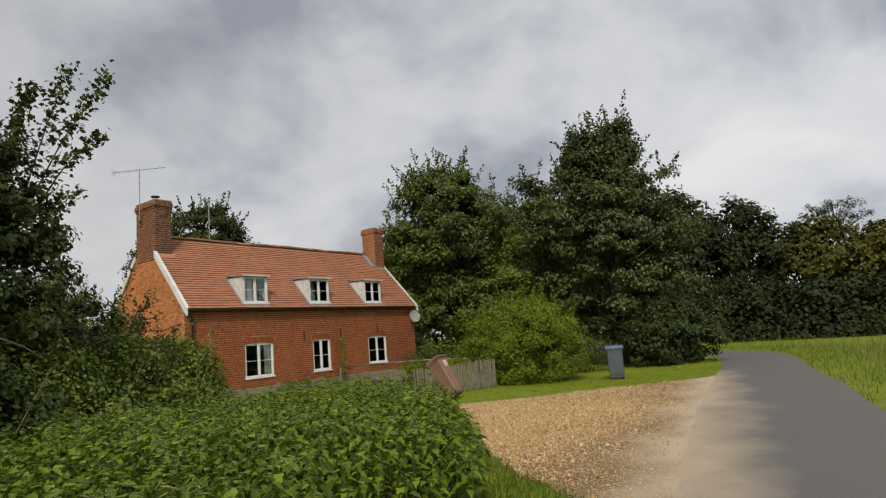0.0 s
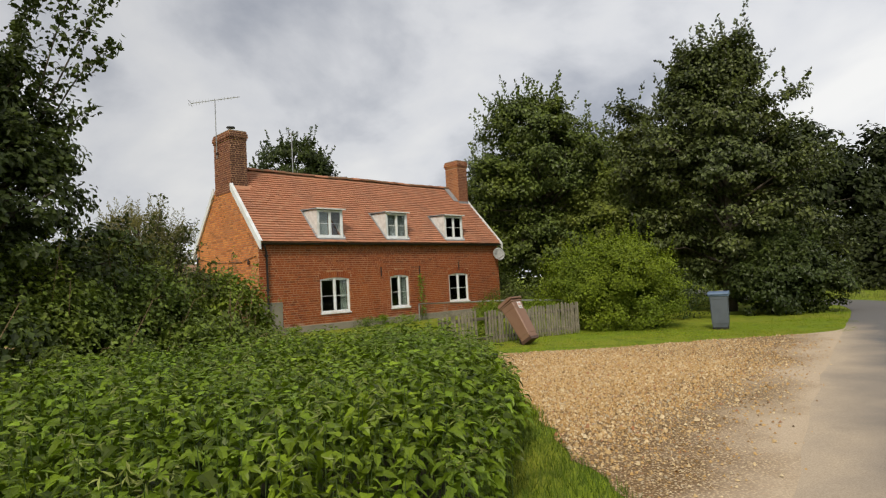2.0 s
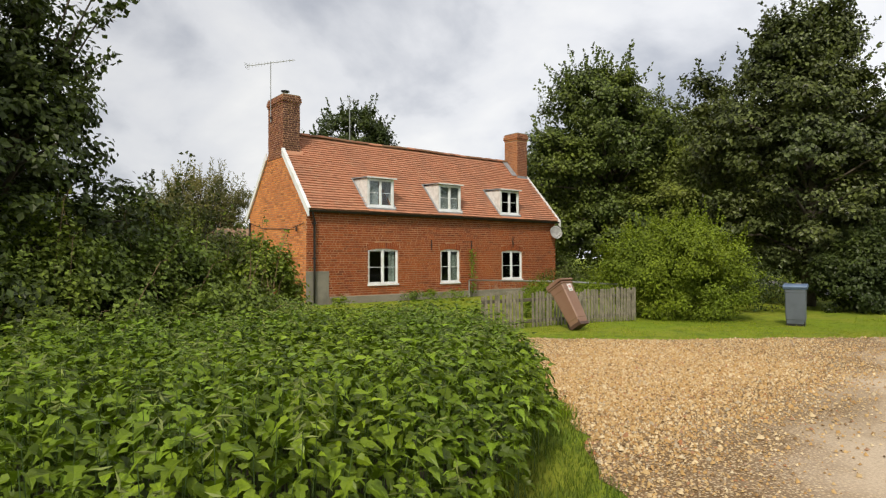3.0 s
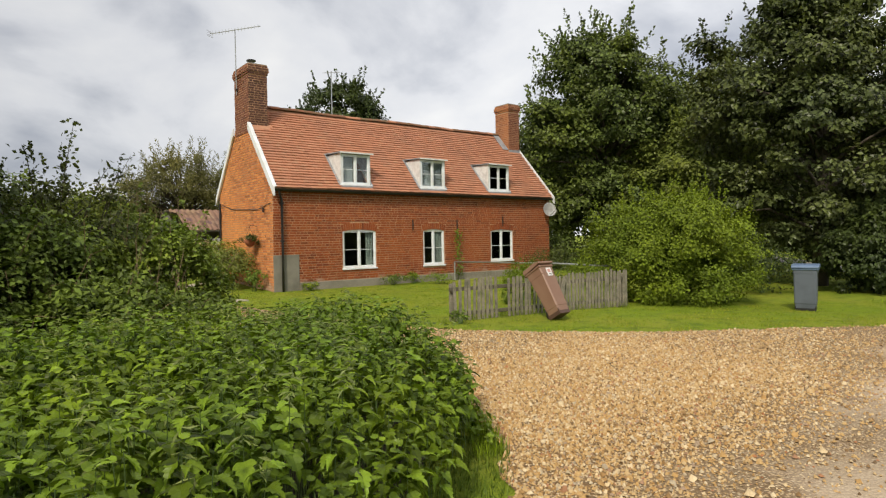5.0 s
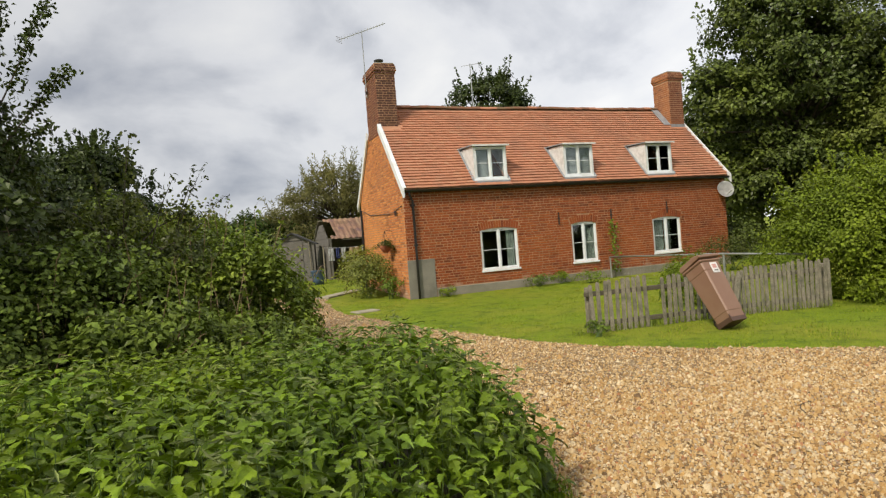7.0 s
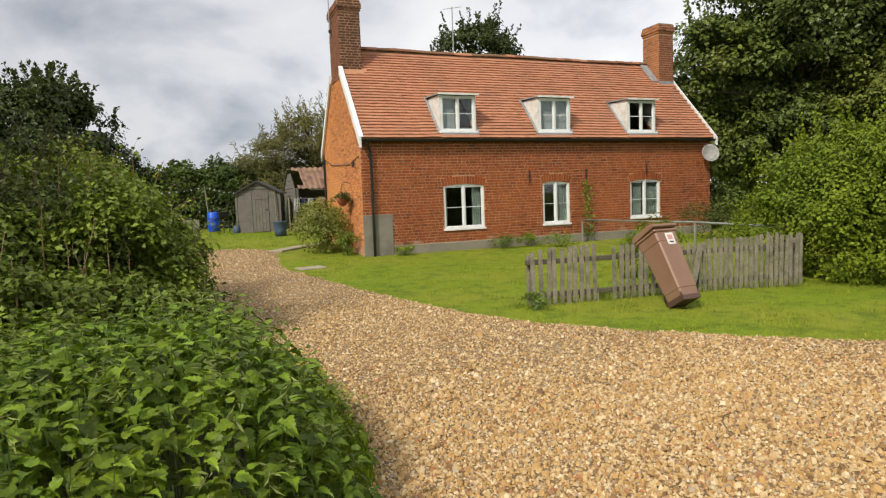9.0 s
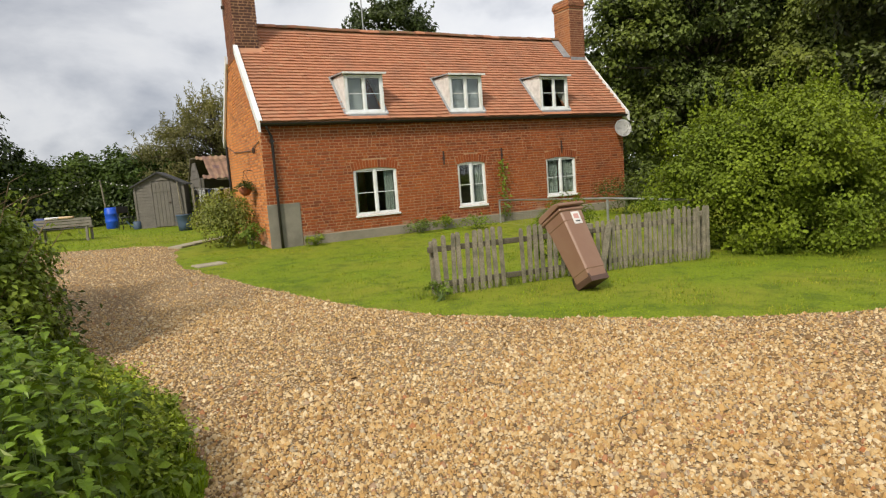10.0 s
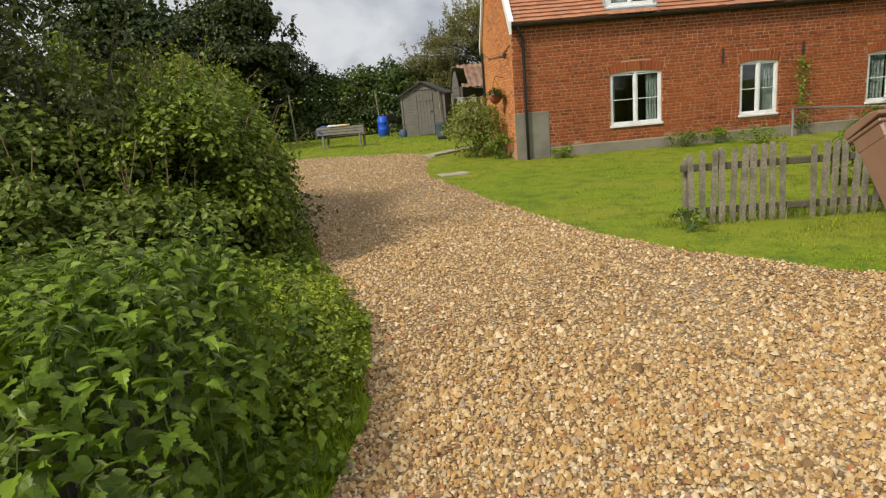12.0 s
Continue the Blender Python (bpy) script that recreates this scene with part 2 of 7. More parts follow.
M["nettle"] = leafy("nettle_leaf", ramp4((0.132, 0.206, 0.021), 0.66), 0.40, 0.26, 0.9, (1.3, 1.12, 0.6))
M["nettle_top"] = leafy("nettle_flower", ramp4((0.22, 0.26, 0.10), 0.4), 0.6, 0.3)
M["weed"] = leafy("low_weed_leaf", ramp4((0.165, 0.235, 0.035), 0.45), 0.5, 0.35)
M["limeweed"] = leafy("lime_green_weed_leaf", ramp4((0.29, 0.355, 0.05), 0.6), 0.5, 0.4)
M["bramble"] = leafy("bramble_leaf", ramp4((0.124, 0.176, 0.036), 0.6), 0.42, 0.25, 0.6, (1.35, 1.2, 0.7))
# brighter copy of the bramble leaf, sunlight put into its colour
M["bramble_lit"] = leafy("sunlit_bramble_leaf", ramp4((0.172, 0.235, 0.040), 0.55), 0.42, 0.3, 0.6, (1.3, 1.15, 0.7))
M["plum"] = leafy("dark_plum_leaf", ramp4((0.082, 0.100, 0.033), 0.55), 0.4, 0.35)
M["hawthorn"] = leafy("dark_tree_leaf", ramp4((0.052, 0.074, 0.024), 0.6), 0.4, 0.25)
M["alder"] = leafy("grey_green_tree_leaf", ramp4((0.078, 0.097, 0.034), 0.8), 0.38, 0.15, 0.3, (1.25, 1.15, 0.8))
M["sycamore"] = leafy("deep_green_tree_leaf", ramp4((0.095, 0.128, 0.034), 0.7), 0.38, 0.18)
M["ash"] = leafy("bright_broadleaf", ramp4((0.150, 0.185, 0.040), 0.55), 0.45, 0.25, 0.3, (1.25, 1.15, 0.8))
M["laurel"] = leafy("yellow_green_shrub_leaf", ramp4((0.148, 0.202, 0.016), 0.42), 0.55, 0.2, 0.7, (1.3, 1.2, 0.8))
M["garden"] = leafy("garden_shrub_leaf", ramp4((0.20, 0.225, 0.06), 0.55), 0.45, 0.3)
M["far"] = leafy("far_wood_leaf", ramp4((0.030, 0.042, 0.013), 0.55), 0.6, 0.15, 0.09, (1.35, 1.15, 0.65))
M["far_olive"] = leafy("olive_wood_leaf", ramp4((0.085, 0.088, 0.018), 0.55), 0.6, 0.15, 0.09, (1.35, 1.15, 0.65))
M["willow"] = leafy("thin_willow_leaf", ramp4((0.21, 0.20, 0.09), 0.45), 0.5, 0.4)
M["hedge"] = leafy("garden_hedge_leaf", ramp4((0.066, 0.105, 0.022), 0.55), 0.4, 0.35)
M["blade"] = leafy("grass_blade", ramp4((0.225, 0.31, 0.012), 0.5), 0.6, 0.35, 0.6, (1.2, 1.06, 0.8), 0.75)
M["vergeblade"] = leafy("rough_verge_blade", ramp4((0.105, 0.165, 0.018), 0.45), 0.55, 0.3, 0.5, (1.3, 1.08, 0.8))
M["laneblade"] = leafy("lane_verge_blade", ramp4((0.10, 0.16, 0.013), 0.5), 0.55, 0.3, 0.5, (1.3, 1.08, 0.8))
M["dryblade"] = leafy("yellowed_grass_blade", ramp4((0.36, 0.35, 0.05), 0.5), 0.6, 0.3)
M["tallgrass"] = leafy("tall_verge_grass", ramp4((0.20, 0.24, 0.07), 0.5), 0.6, 0.3)

# lawn and field ground
m = Mat("grass_ground")
c = m.ramp(m.noise(28, 6), [(0.25, (0.095, 0.15, 0.010)), (0.55, (0.195, 0.265, 0.014)), (0.8, (0.27, 0.33, 0.022))])
c = m.mix(m.ramp(m.noise(0.5, 5), [(0.4, (0, 0, 0)), (0.62, (0.8, 0.8, 0.8))]), c, (0.25, 0.26, 0.028))
c = m.mix(m.ramp(m.noise(3.1, 5), [(0.48, (0, 0, 0)), (0.68, (0.7, 0.7, 0.7))]), c, (0.085, 0.135, 0.012))
m.bump(m.noise(45, 6), 0.8, 0.04)
M["lawn"] = m.done(c, 0.9, 0.0, 0.2)

# gravel bed: pebbly cells, sandy where cars have packed it
m = Mat("gravel_bed")
cell = m.n("ShaderNodeTexVoronoi", Scale=46.0)
m.link(m.place(), cell.inputs["Vector"])
sepc = m.n("ShaderNodeSeparateColor")
m.link(cell.outputs["Color"], sepc.inputs[0])
c = m.ramp(sepc.outputs[0], [(0.0, (0.27, 0.18, 0.10)), (0.3, (0.45, 0.315, 0.165)), (0.6, (0.55, 0.40, 0.22)), (0.85, (0.64, 0.52, 0.35)), (1.0, (0.42, 0.23, 0.11))])
# cell edges darkened, shade of the gaps between stones put into the colour
c = m.mix(m.ramp(cell.outputs["Distance"], [(0.30, (0, 0, 0)), (0.54, (0.85, 0.85, 0.85))]), c, (0.12, 0.068, 0.028))
c = m.mix(m.ramp(m.noise(0.55, 6, 0.6), [(0.5, (0, 0, 0)), (0.68, (0.55, 0.55, 0.55))]), c, (0.30, 0.235, 0.15))
sx = m.n("ShaderNodeSeparateXYZ")
m.link(m.place(), sx.inputs[0])
off = m.math("SUBTRACT", m.math("SUBTRACT", sx.outputs[1], m.math("MULTIPLY", sx.outputs[0], 0.235)), -15.65)
packed = m.math("ADD", m.math("MULTIPLY", off, -0.8), m.math("MULTIPLY", m.noise(0.9, 5), 2.0))
pk = m.ramp(packed, [(0.15, (0, 0, 0)), (0.95, (0.9, 0.9, 0.9))])
c = m.mix(pk, c, m.ramp(m.noise(60, 5), [(0.3, (0.44, 0.345, 0.245)), (0.7, (0.60, 0.49, 0.36))]))
m.bump(m.mix(pk, cell.outputs["Distance"], m.noise(35, 5)), 0.7, 0.018)
M["gravel"] = m.done(c, 0.9, 0.0, 0.25)

m = Mat("flint_pebble")
rnd = m.n("ShaderNodeNewGeometry").outputs["Random Per Island"]
c = m.ramp(rnd, [(0.0, (0.13, 0.085, 0.05)), (0.11, (0.32, 0.195, 0.08)), (0.30, (0.48, 0.31, 0.13)), (0.5, (0.49, 0.35, 0.18)), (0.7, (0.54, 0.415, 0.25)), (0.86, (0.70, 0.60, 0.44)), (0.93, (0.34, 0.30, 0.245)), (1.0, (0.36, 0.145, 0.06))])
c = m.mix(m.ramp(m.noise(90, 4), [(0.4, (0, 0, 0)), (0.8, (0.5, 0.5, 0.5))]), c, (0.30, 0.20, 0.12))
M["pebble"] = m.done(m.mix(1.0, c, (1.03, 0.985, 0.86), "MULTIPLY"), 0.75, 0.0, 0.25)

m = Mat("lane_tarmac")
c = m.ramp(m.noise(70, 6, 0.7), [(0.3, (0.085, 0.083, 0.085)), (0.5, (0.135, 0.131, 0.13)), (0.75, (0.22, 0.21, 0.20))])
c = m.mix(m.ramp(m.noise(0.9, 5), [(0.4, (0, 0, 0)), (0.75, (0.6, 0.6, 0.6))]), c, (0.155, 0.145, 0.13))
sx = m.n("ShaderNodeSeparateXYZ")
m.link(m.place(), sx.inputs[0])
off = m.math("SUBTRACT", m.math("SUBTRACT", sx.outputs[1], m.math("MULTIPLY", sx.outputs[0], 0.215)), -15.62)
dust = m.math("ADD", m.math("ADD", m.math("MULTIPLY", off, 0.9), 0.86), m.math("MULTIPLY", m.math("SUBTRACT", m.noise(0.8, 4, 0.55), 0.5), 1.3))
ends = m.math("MULTIPLY", m.math("MINIMUM", m.math("MAXIMUM", m.math("MULTIPLY", m.math("ADD", sx.outputs[0], 8.6), 0.38), 0.0), 1.0), m.math("MINIMUM", m.math("MAXIMUM", m.math("MULTIPLY", m.math("SUBTRACT", 11.0, sx.outputs[0]), 0.4), 0.0), 1.0))
c = m.mix(m.ramp(m.math("MULTIPLY", dust, ends), [(0.0, (0, 0, 0)), (0.9, (1, 1, 1))]), c, m.ramp(m.noise(80, 4), [(0.3, (0.36, 0.285, 0.205)), (0.7, (0.52, 0.425, 0.315))]))
m.bump(m.noise(220, 3), 0.5, 0.006)
M["tarmac"] = m.done(c, 0.85, 0.0, 0.3)

m = Mat("window_glass")
gl = m.n("ShaderNodeBsdfGlossy", Roughness=0.02)
tp = m.n("ShaderNodeBsdfTransparent")
tp.inputs[0].default_value = (0.86, 0.9, 0.88, 1)
fr = m.n("ShaderNodeFresnel", IOR=1.5)
mx = m.n("ShaderNodeMixShader")
m.link(fr.outputs[0], mx.inputs[0])
m.link(tp.outputs[0], mx.inputs[1])
m.link(gl.outputs[0], mx.inputs[2])
m.link(mx.outputs[0], m.out.inputs[0])
M["glass"] = m.m


# ---- building helpers ----
def thing(name, x=0.0, y=0.0, z=0.0, label="", category="", group="", kind="", turn=0.0):
    ob = new(name)
    ob.empty_display_size = 0.2
    ob.matrix_world = pose(x, y, z, 0, 0, turn)
    return tagged(ob, label, category, group, kind)


def part(name, bm, material=None, parent=None, label="", smooth=False, where=None):
    """One mesh object, from a bmesh or a mesh, under a thing or a part."""
    if isinstance(bm, bmesh.types.BMesh):
        me = bpy.data.meshes.new(name)
        bmesh.ops.recalc_face_normals(bm, faces=bm.faces)
        bm.to_mesh(me)
        bm.free()
    else:
        me = bm
    if material is not None and not me.materials:
        me.materials.append(material)
    if smooth:
        me.shade_smooth()
    ob = new(name, me)
    if parent is not None:
        ob.parent = parent
    if where is not None:
        ob.matrix_local = where
    if label:
        ob["label"] = label
    return ob


def box(bm, x0, x1, y0, y1, z0, z1, m=None, bevel=0.0):
    """A box, bevelled where asked, in the frame m."""
    r = bmesh.ops.create_cube(bm, size=1.0)
    vs = r["verts"]
    t = Matrix.Translation(((x0 + x1) / 2, (y0 + y1) / 2, (z0 + z1) / 2)) @ Matrix.Diagonal((x1 - x0, y1 - y0, z1 - z0, 1))
    bmesh.ops.transform(bm, matrix=t, verts=vs)
    if bevel > 0:
        es = list({e for v in vs for e in v.link_edges})
        vs = list({v for f in bmesh.ops.bevel(bm, geom=es, offset=bevel, segments=1, affect="EDGES")["faces"] for v in f.verts} | {v for v in vs if v.is_valid})
    if m is not None:
        bmesh.ops.transform(bm, matrix=m, verts=vs)
    return vs


def boxed(*a, **k):
    bm = bmesh.new()
    box(bm, *a, **k)
    return bm


def tube(bm, pts, radii, sides=8, closed=True):
    """A bent, tapering round bar through the points."""
    rings = []
    pts = [Vector(p) for p in pts]
    for i, p in enumerate(pts):
        d = (pts[min(i + 1, len(pts) - 1)] - pts[max(i - 1, 0)]).normalized()
        a = d.orthogonal().normalized() if abs(d.z) > 0.98 else d.cross(Vector((0, 0, 1))).normalized()
        b = d.cross(a)
        r = radii[i] if isinstance(radii, (list, tuple)) else radii
        rings.append([bm.verts.new(p + (a * math.cos(k * math.tau / sides) + b * math.sin(k * math.tau / sides)) * r) for k in range(sides)])
    for r0, r1 in zip(rings, rings[1:]):
        for k in range(sides):
            bm.faces.new((r0[k], r0[(k + 1) % sides], r1[(k + 1) % sides], r1[k]))
    if closed:
        bm.faces.new(rings[0])
        bm.faces.new(rings[-1])


def tubed(*a, **k):
    bm = bmesh.new()
    tube(bm, *a, **k)
    return bm


def prism(bm, outline, y0, y1, plane="xz"):
    """An outline in a plane, pushed from y0 to y1 across it."""
    def at(p, q):
        return (p[0], q, p[1]) if plane == "xz" else (q, p[0], p[1]) if plane == "yz" else (p[0], p[1], q)
    a = [bm.verts.new(at(p, y0)) for p in outline]
    b = [bm.verts.new(at(p, y1)) for p in outline]
    bm.faces.new(a)
    bm.faces.new(b[::-1])
    for i in range(len(outline)):
        j = (i + 1) % len(outline)
        bm.faces.new((a[i], a[j], b[j], b[i]))


def mesh_from(name, verts, faces, material=None, smooth=False):
    """A mesh from numpy arrays; faces all of one size."""
    me = bpy.data.meshes.new(name)
    n, k = faces.shape
    me.vertices.add(len(verts))
    me.vertices.foreach_set("co", np.ascontiguousarray(verts, dtype=np.float32).ravel())
    me.loops.add(n * k)
    me.loops.foreach_set("vertex_index", np.ascontiguousarray(faces, dtype=np.int32).ravel())
    me.polygons.add(n)
    me.polygons.foreach_set("loop_start", np.arange(0, n * k, k, dtype=np.int32))
    me.update(calc_edges=True)
    if material:
        me.materials.append(material)
    if smooth:
        me.shade_smooth()
    else:
        me.shade_flat()
    return me


def scatter(name, shape, places, axes, material, smooth=False):
    """Copies of one small shape, joined: places (N,3), axes (N,3,3) whose columns carry the shape's x, y, z."""
    v, f = shape
    pts = np.einsum("nij,vj->nvi", axes, v) + places[:, None, :]
    faces = (f[None] + (np.arange(len(places)) * len(v))[:, None, None]).reshape(-1, f.shape[1])
    return mesh_from(name, pts.reshape(-1, 3), faces, material, smooth)


def unit(a):
    return a / np.maximum(np.linalg.norm(a, axis=-1, keepdims=True), 1e-9)


def frames(tips, normals, size, width=None):
    """Axes with x across, y along tips and z near normals, scaled."""
    y = unit(tips)
    x = unit(np.cross(y, normals))
    z = np.cross(x, y)
    s = np.asarray(size)[:, None]
    w = s if width is None else np.asarray(width)[:, None]
    return np.stack([x * w, y * s, z * s], axis=2)


rng = np.random.default_rng(7)


def ground_z(x, y):
    """The lie of the land: level by the drive, rising a little into the back garden, falling away gently along the lane."""
    def ease(v):
        v = np.clip(v, 0, 1)
        return v * v * (3 - 2 * v)
    x, y = np.asarray(x, float), np.asarray(y, float)
    fall = 0.18 * ease((x - 3.0) / 6.0) + 0.12 * ease((x - 9.0) / 14.0)
    return -0.12 + 0.47 * ease((y + 6.0) / 19.0) - fall * ease((-2.0 - y) / 6.0)


# ---- ground, lane, drive ----
def graded(lo, hi, near0, near1, step, grow=1.35):
    a = list(np.arange(near0, near1 + 1e-6, step))
    s, p = step, near1
    while p < hi:
        s *= grow
        p += s
        a.append(min(p, hi))
    s, p = step, near0
    while p > lo:
        s *= grow
        p -= s
        a.insert(0, max(p, lo))
    return np.array(a)


gx, gy = graded(-1500, 1500, -14, 26, 0.5), graded(-1500, 1500, -22, 20, 0.5)
X, Y = np.meshgrid(gx, gy)
Z = ground_z(X, Y)
nx, ny = len(gx), len(gy)
idx = np.arange(nx * ny).reshape(ny, nx)
quads = np.stack([idx[:-1, :-1], idx[:-1, 1:], idx[1:, 1:], idx[1:, :-1]], -1).reshape(-1, 4)
ground = part("ground", mesh_from("ground", np.stack([X, Y, Z], -1).reshape(-1, 3), quads, M["lawn"], True), None)
tagged(ground, "short green grass of the garden and verges", "ground", "", "structure")

# the lane: centre line and half width
LANE = [(-60, -31.5), (-30, -23.2), (-18, -20.65), (-11, -19.4), (-5, -17.95), (0, -16.85), (5, -15.9), (10, -14.9), (15, -13.95), (19, -12.85), (21.5, -11.4), (23.8, -8.6), (26, -5.0), (29, -1.0), (33, 3.0), (40, 8.0)]


def smooth_line(pts, step=0.5):
    """Points along a smooth line through the given ones."""
    out = []
    p = [Vector(q) for q in pts]
    for i in range(len(p) - 1):
        a, b, c, d = p[max(i - 1, 0)], p[i], p[i + 1], p[min(i + 2, len(p) - 1)]
        n = max(2, int((c - b).length / step))
        for k in range(n):
            t = k / n
            out.append(0.5 * ((2 * b) + (c - a) * t + (2 * a - 5 * b + 4 * c - d) * t * t + (3 * b - a - 3 * c + d) * t ** 3))
    out.append(p[-1])
    return out


lane_mid = smooth_line(LANE)
lane_rows = []
for i, p in enumerate(lane_mid):
    d = (lane_mid[min(i + 1, len(lane_mid) - 1)] - lane_mid[max(i - 1, 0)]).normalized()
    nrm = Vector((-d.y, d.x))
    wl = 1.28 + 0.05 * noise.noise((p.x * 0.9, p.y, 3.0))
    wr = 1.28 + 0.06 * noise.noise((p.x * 0.8, p.y, 9.0))
    lane_rows.append([p + nrm * (wl + (-wr - wl) * k / 6) for k in range(7)])
v = np.array([[(q.x, q.y, float(ground_z(q.x, q.y)) + 0.024 - 0.015 * (abs(k - 3) / 3) ** 2) for k, q in enumerate(r)] for r in lane_rows])
idx = np.arange(len(lane_rows) * 7).reshape(-1, 7)
quads = np.stack([idx[:-1, :-1], idx[:-1, 1:], idx[1:, 1:], idx[1:, :-1]], -1).reshape(-1, 4)
road = part("road", mesh_from("road", v.reshape(-1, 3), quads[:, ::-1], M["tarmac"], True))
tagged(road, "narrow grey tarmac country lane", "road", "", "structure")


def lane_left(x):
    best = min(lane_rows, key=lambda r: abs(r[0].x - x))
    return best[0].y


DRIVE = [(-5.9, -16.75), (-5.45, -15.75), (-4.75, -14.75), (-3.75, -13.7), (-3.25, -12.7), (-3.0, -11.5), (-3.05, -10.0), (-3.7, -8.0), (-4.35, -5.6), (-5.15, -1.4),
         (-5.75, 2.5), (-6.1, 4.7), (-5.2, 4.75), (-3.9, 4.15), (-2.4, 3.5), (-1.98, 2.6), (-2.05, 1.3), (-2.15, -1.0), (-1.6, -3.6), (-0.95, -6.6), (-0.45, -8.2), (0.2, -9.3), (0.9, -10.1), (1.7, -10.95),
         (2.8, -11.7), (4.2, -12.5), (6.3, -13.3), (8.5, -13.8), (10.8, -13.6)]
edge = smooth_line(DRIVE, 0.22)
edge = [p + Vector((noise.noise((p.x * 2.2, p.y * 2.2, 0)), noise.noise((p.x * 2.2, p.y * 2.2, 5)))) * 0.13 for p in edge]
back = [r[0] - Vector((0, 0.05)) for r in lane_rows if -6.3 < r[0].x < 10.6]
outline_drive = [p.to_tuple() for p in edge] + [p.to_tuple() for p in reversed(back)]
bm = bmesh.new()
bm.faces.new([bm.verts.new((*p, 0)) for p in outline_drive])
bmesh.ops.triangulate(bm, faces=bm.faces[:])
for k in range(-16, 6):
    bmesh.ops.bisect_plane(bm, geom=bm.verts[:] + bm.edges[:] + bm.faces[:], plane_co=(0, k, 0), plane_no=(0, 1, 0))
for k in range(-6, 11):
    bmesh.ops.bisect_plane(bm, geom=bm.verts[:] + bm.edges[:] + bm.faces[:], plane_co=(k, 0, 0), plane_no=(1, 0, 0))
for vert in bm.verts:
    vert.co.z = float(ground_z(vert.co.x, vert.co.y)) + 0.006
drive = part("gravel_drive", bm, M["gravel"])
tagged(drive, "wide drive of loose golden flint gravel", "drive", "", "structure")


def inside(poly, px, py):
    """Which of the points lie within the outline."""
    p = np.array(poly)
    hit = np.zeros(len(px), bool)
    for (x0, y0), (x1, y1) in zip(p, np.roll(p, -1, 0)):
        cross = ((y0 > py) != (y1 > py)) & (px < (x1 - x0) * (py - y0) / (y1 - y0 + 1e-12) + x0)
        hit ^= cross
    return hit


def edge_distance(poly, px, py):
    p = np.array(poly)
    best = np.full(len(px), 1e9)
    for (x0, y0), (x1, y1) in zip(p, np.roll(p, -1, 0)):
        dx, dy = x1 - x0, y1 - y0
        t = np.clip(((px - x0) * dx + (py - y0) * dy) / (dx * dx + dy * dy + 1e-12), 0, 1)
        best = np.minimum(best, np.hypot(px - x0 - t * dx, py - y0 - t * dy))
    return best


# ---- the cottage ----
LEN, DEEP, EAVE, RIDGE_Y, RIDGE_Z = 11.62, 4.75, 3.01, 2.37, 5.86
ROOF_EDGE = EAVE + 0.06
SLOPE = (RIDGE_Z - ROOF_EDGE) / (RIDGE_Y + 0.18)


def roof_z(y):
    """The top of the front slope over y."""
    return ROOF_EDGE + SLOPE * (y + 0.18)


house = thing("cottage", 0, 0, 0, "long red brick cottage with clay tiled roof and three dormers", "house")
WINDOWS = [(2.25, 3.46, 0.59, 1.74, 0.060), (5.34, 6.25, 0.57, 1.74, 0.055), (8.44, 9.58, 0.61, 1.71, 0.060)]
DORMERS = [(2.21, 3.25), (5.23, 6.27), (8.33, 9.36)]


def wall_cells(bm, x0, x1, z0, z1, holes, y0, y1):
    """A wall with openings, in one piece."""
    xs = sorted({x0, x1, *(h[0] for h in holes), *(h[1] for h in holes)})
    zs = sorted({z0, z1, *(h[2] for h in holes), *(h[3] for h in holes)})
    grid = {(x, z): bm.verts.new((x, y0, z)) for x in xs for z in zs}
    faces = []
    for a, b in zip(xs, xs[1:]):
        for c, d in zip(zs, zs[1:]):
            if not any(h[0] <= a and h[1] >= b and h[2] <= c and h[3] >= d for h in holes):
                faces.append(bm.faces.new((grid[a, c], grid[b, c], grid[b, d], grid[a, d])))
    ext = bmesh.ops.extrude_face_region(bm, geom=faces, use_keep_orig=True)
    bmesh.ops.translate(bm, vec=(0, y1 - y0, 0), verts=[g for g in ext["geom"] if isinstance(g, bmesh.types.BMVert)])


holes = [(a, b, c, d + r) for a, b, c, d, r in WINDOWS]
bm = bmesh.new()
wall_cells(bm, 0.0, LEN, -0.3, EAVE, holes, 0.004, 0.24)
front_wall = part("front_wall", bm, M["mortar"], house, "red brick front wall in pale lime mortar")


def gable_outline(y0, y1, drop=0.0):
    return [(y0, -0.3), (y1, -0.3), (y1, EAVE), (RIDGE_Y, RIDGE_Z - 0.06 - drop), (y0, EAVE)]


bm = bmesh.new()
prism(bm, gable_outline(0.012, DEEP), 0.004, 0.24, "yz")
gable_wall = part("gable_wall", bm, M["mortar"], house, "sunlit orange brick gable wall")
bm = bmesh.new()
prism(bm, gable_outline(0.012, DEEP), LEN - 0.24, LEN, "yz")
part("gable_wall", bm, M["brick"], house)
part("back_wall", boxed(0.24, LEN - 0.24, DEEP - 0.22, DEEP, -0.3, EAVE), M["brick"], house)
part("inner_floor", boxed(0.24, LEN - 0.24, 0.24, DEEP - 0.22, 0.0, 0.05), M["room"], house)
part("upper_floor", boxed(0.24, LEN - 0.24, 0.24, DEEP - 0.22, 2.2, 2.32), M["room"], house)
for x in (4.3, 7.4):
    part("inner_wall", boxed(x, x + 0.12, 0.245, DEEP - 0.22, 0.05, 2.2), M["room"], house)

# bricks, in courses of headers and stretchers
BL, BH, BC, J = 0.213, 0.1015, 0.062, 0.013


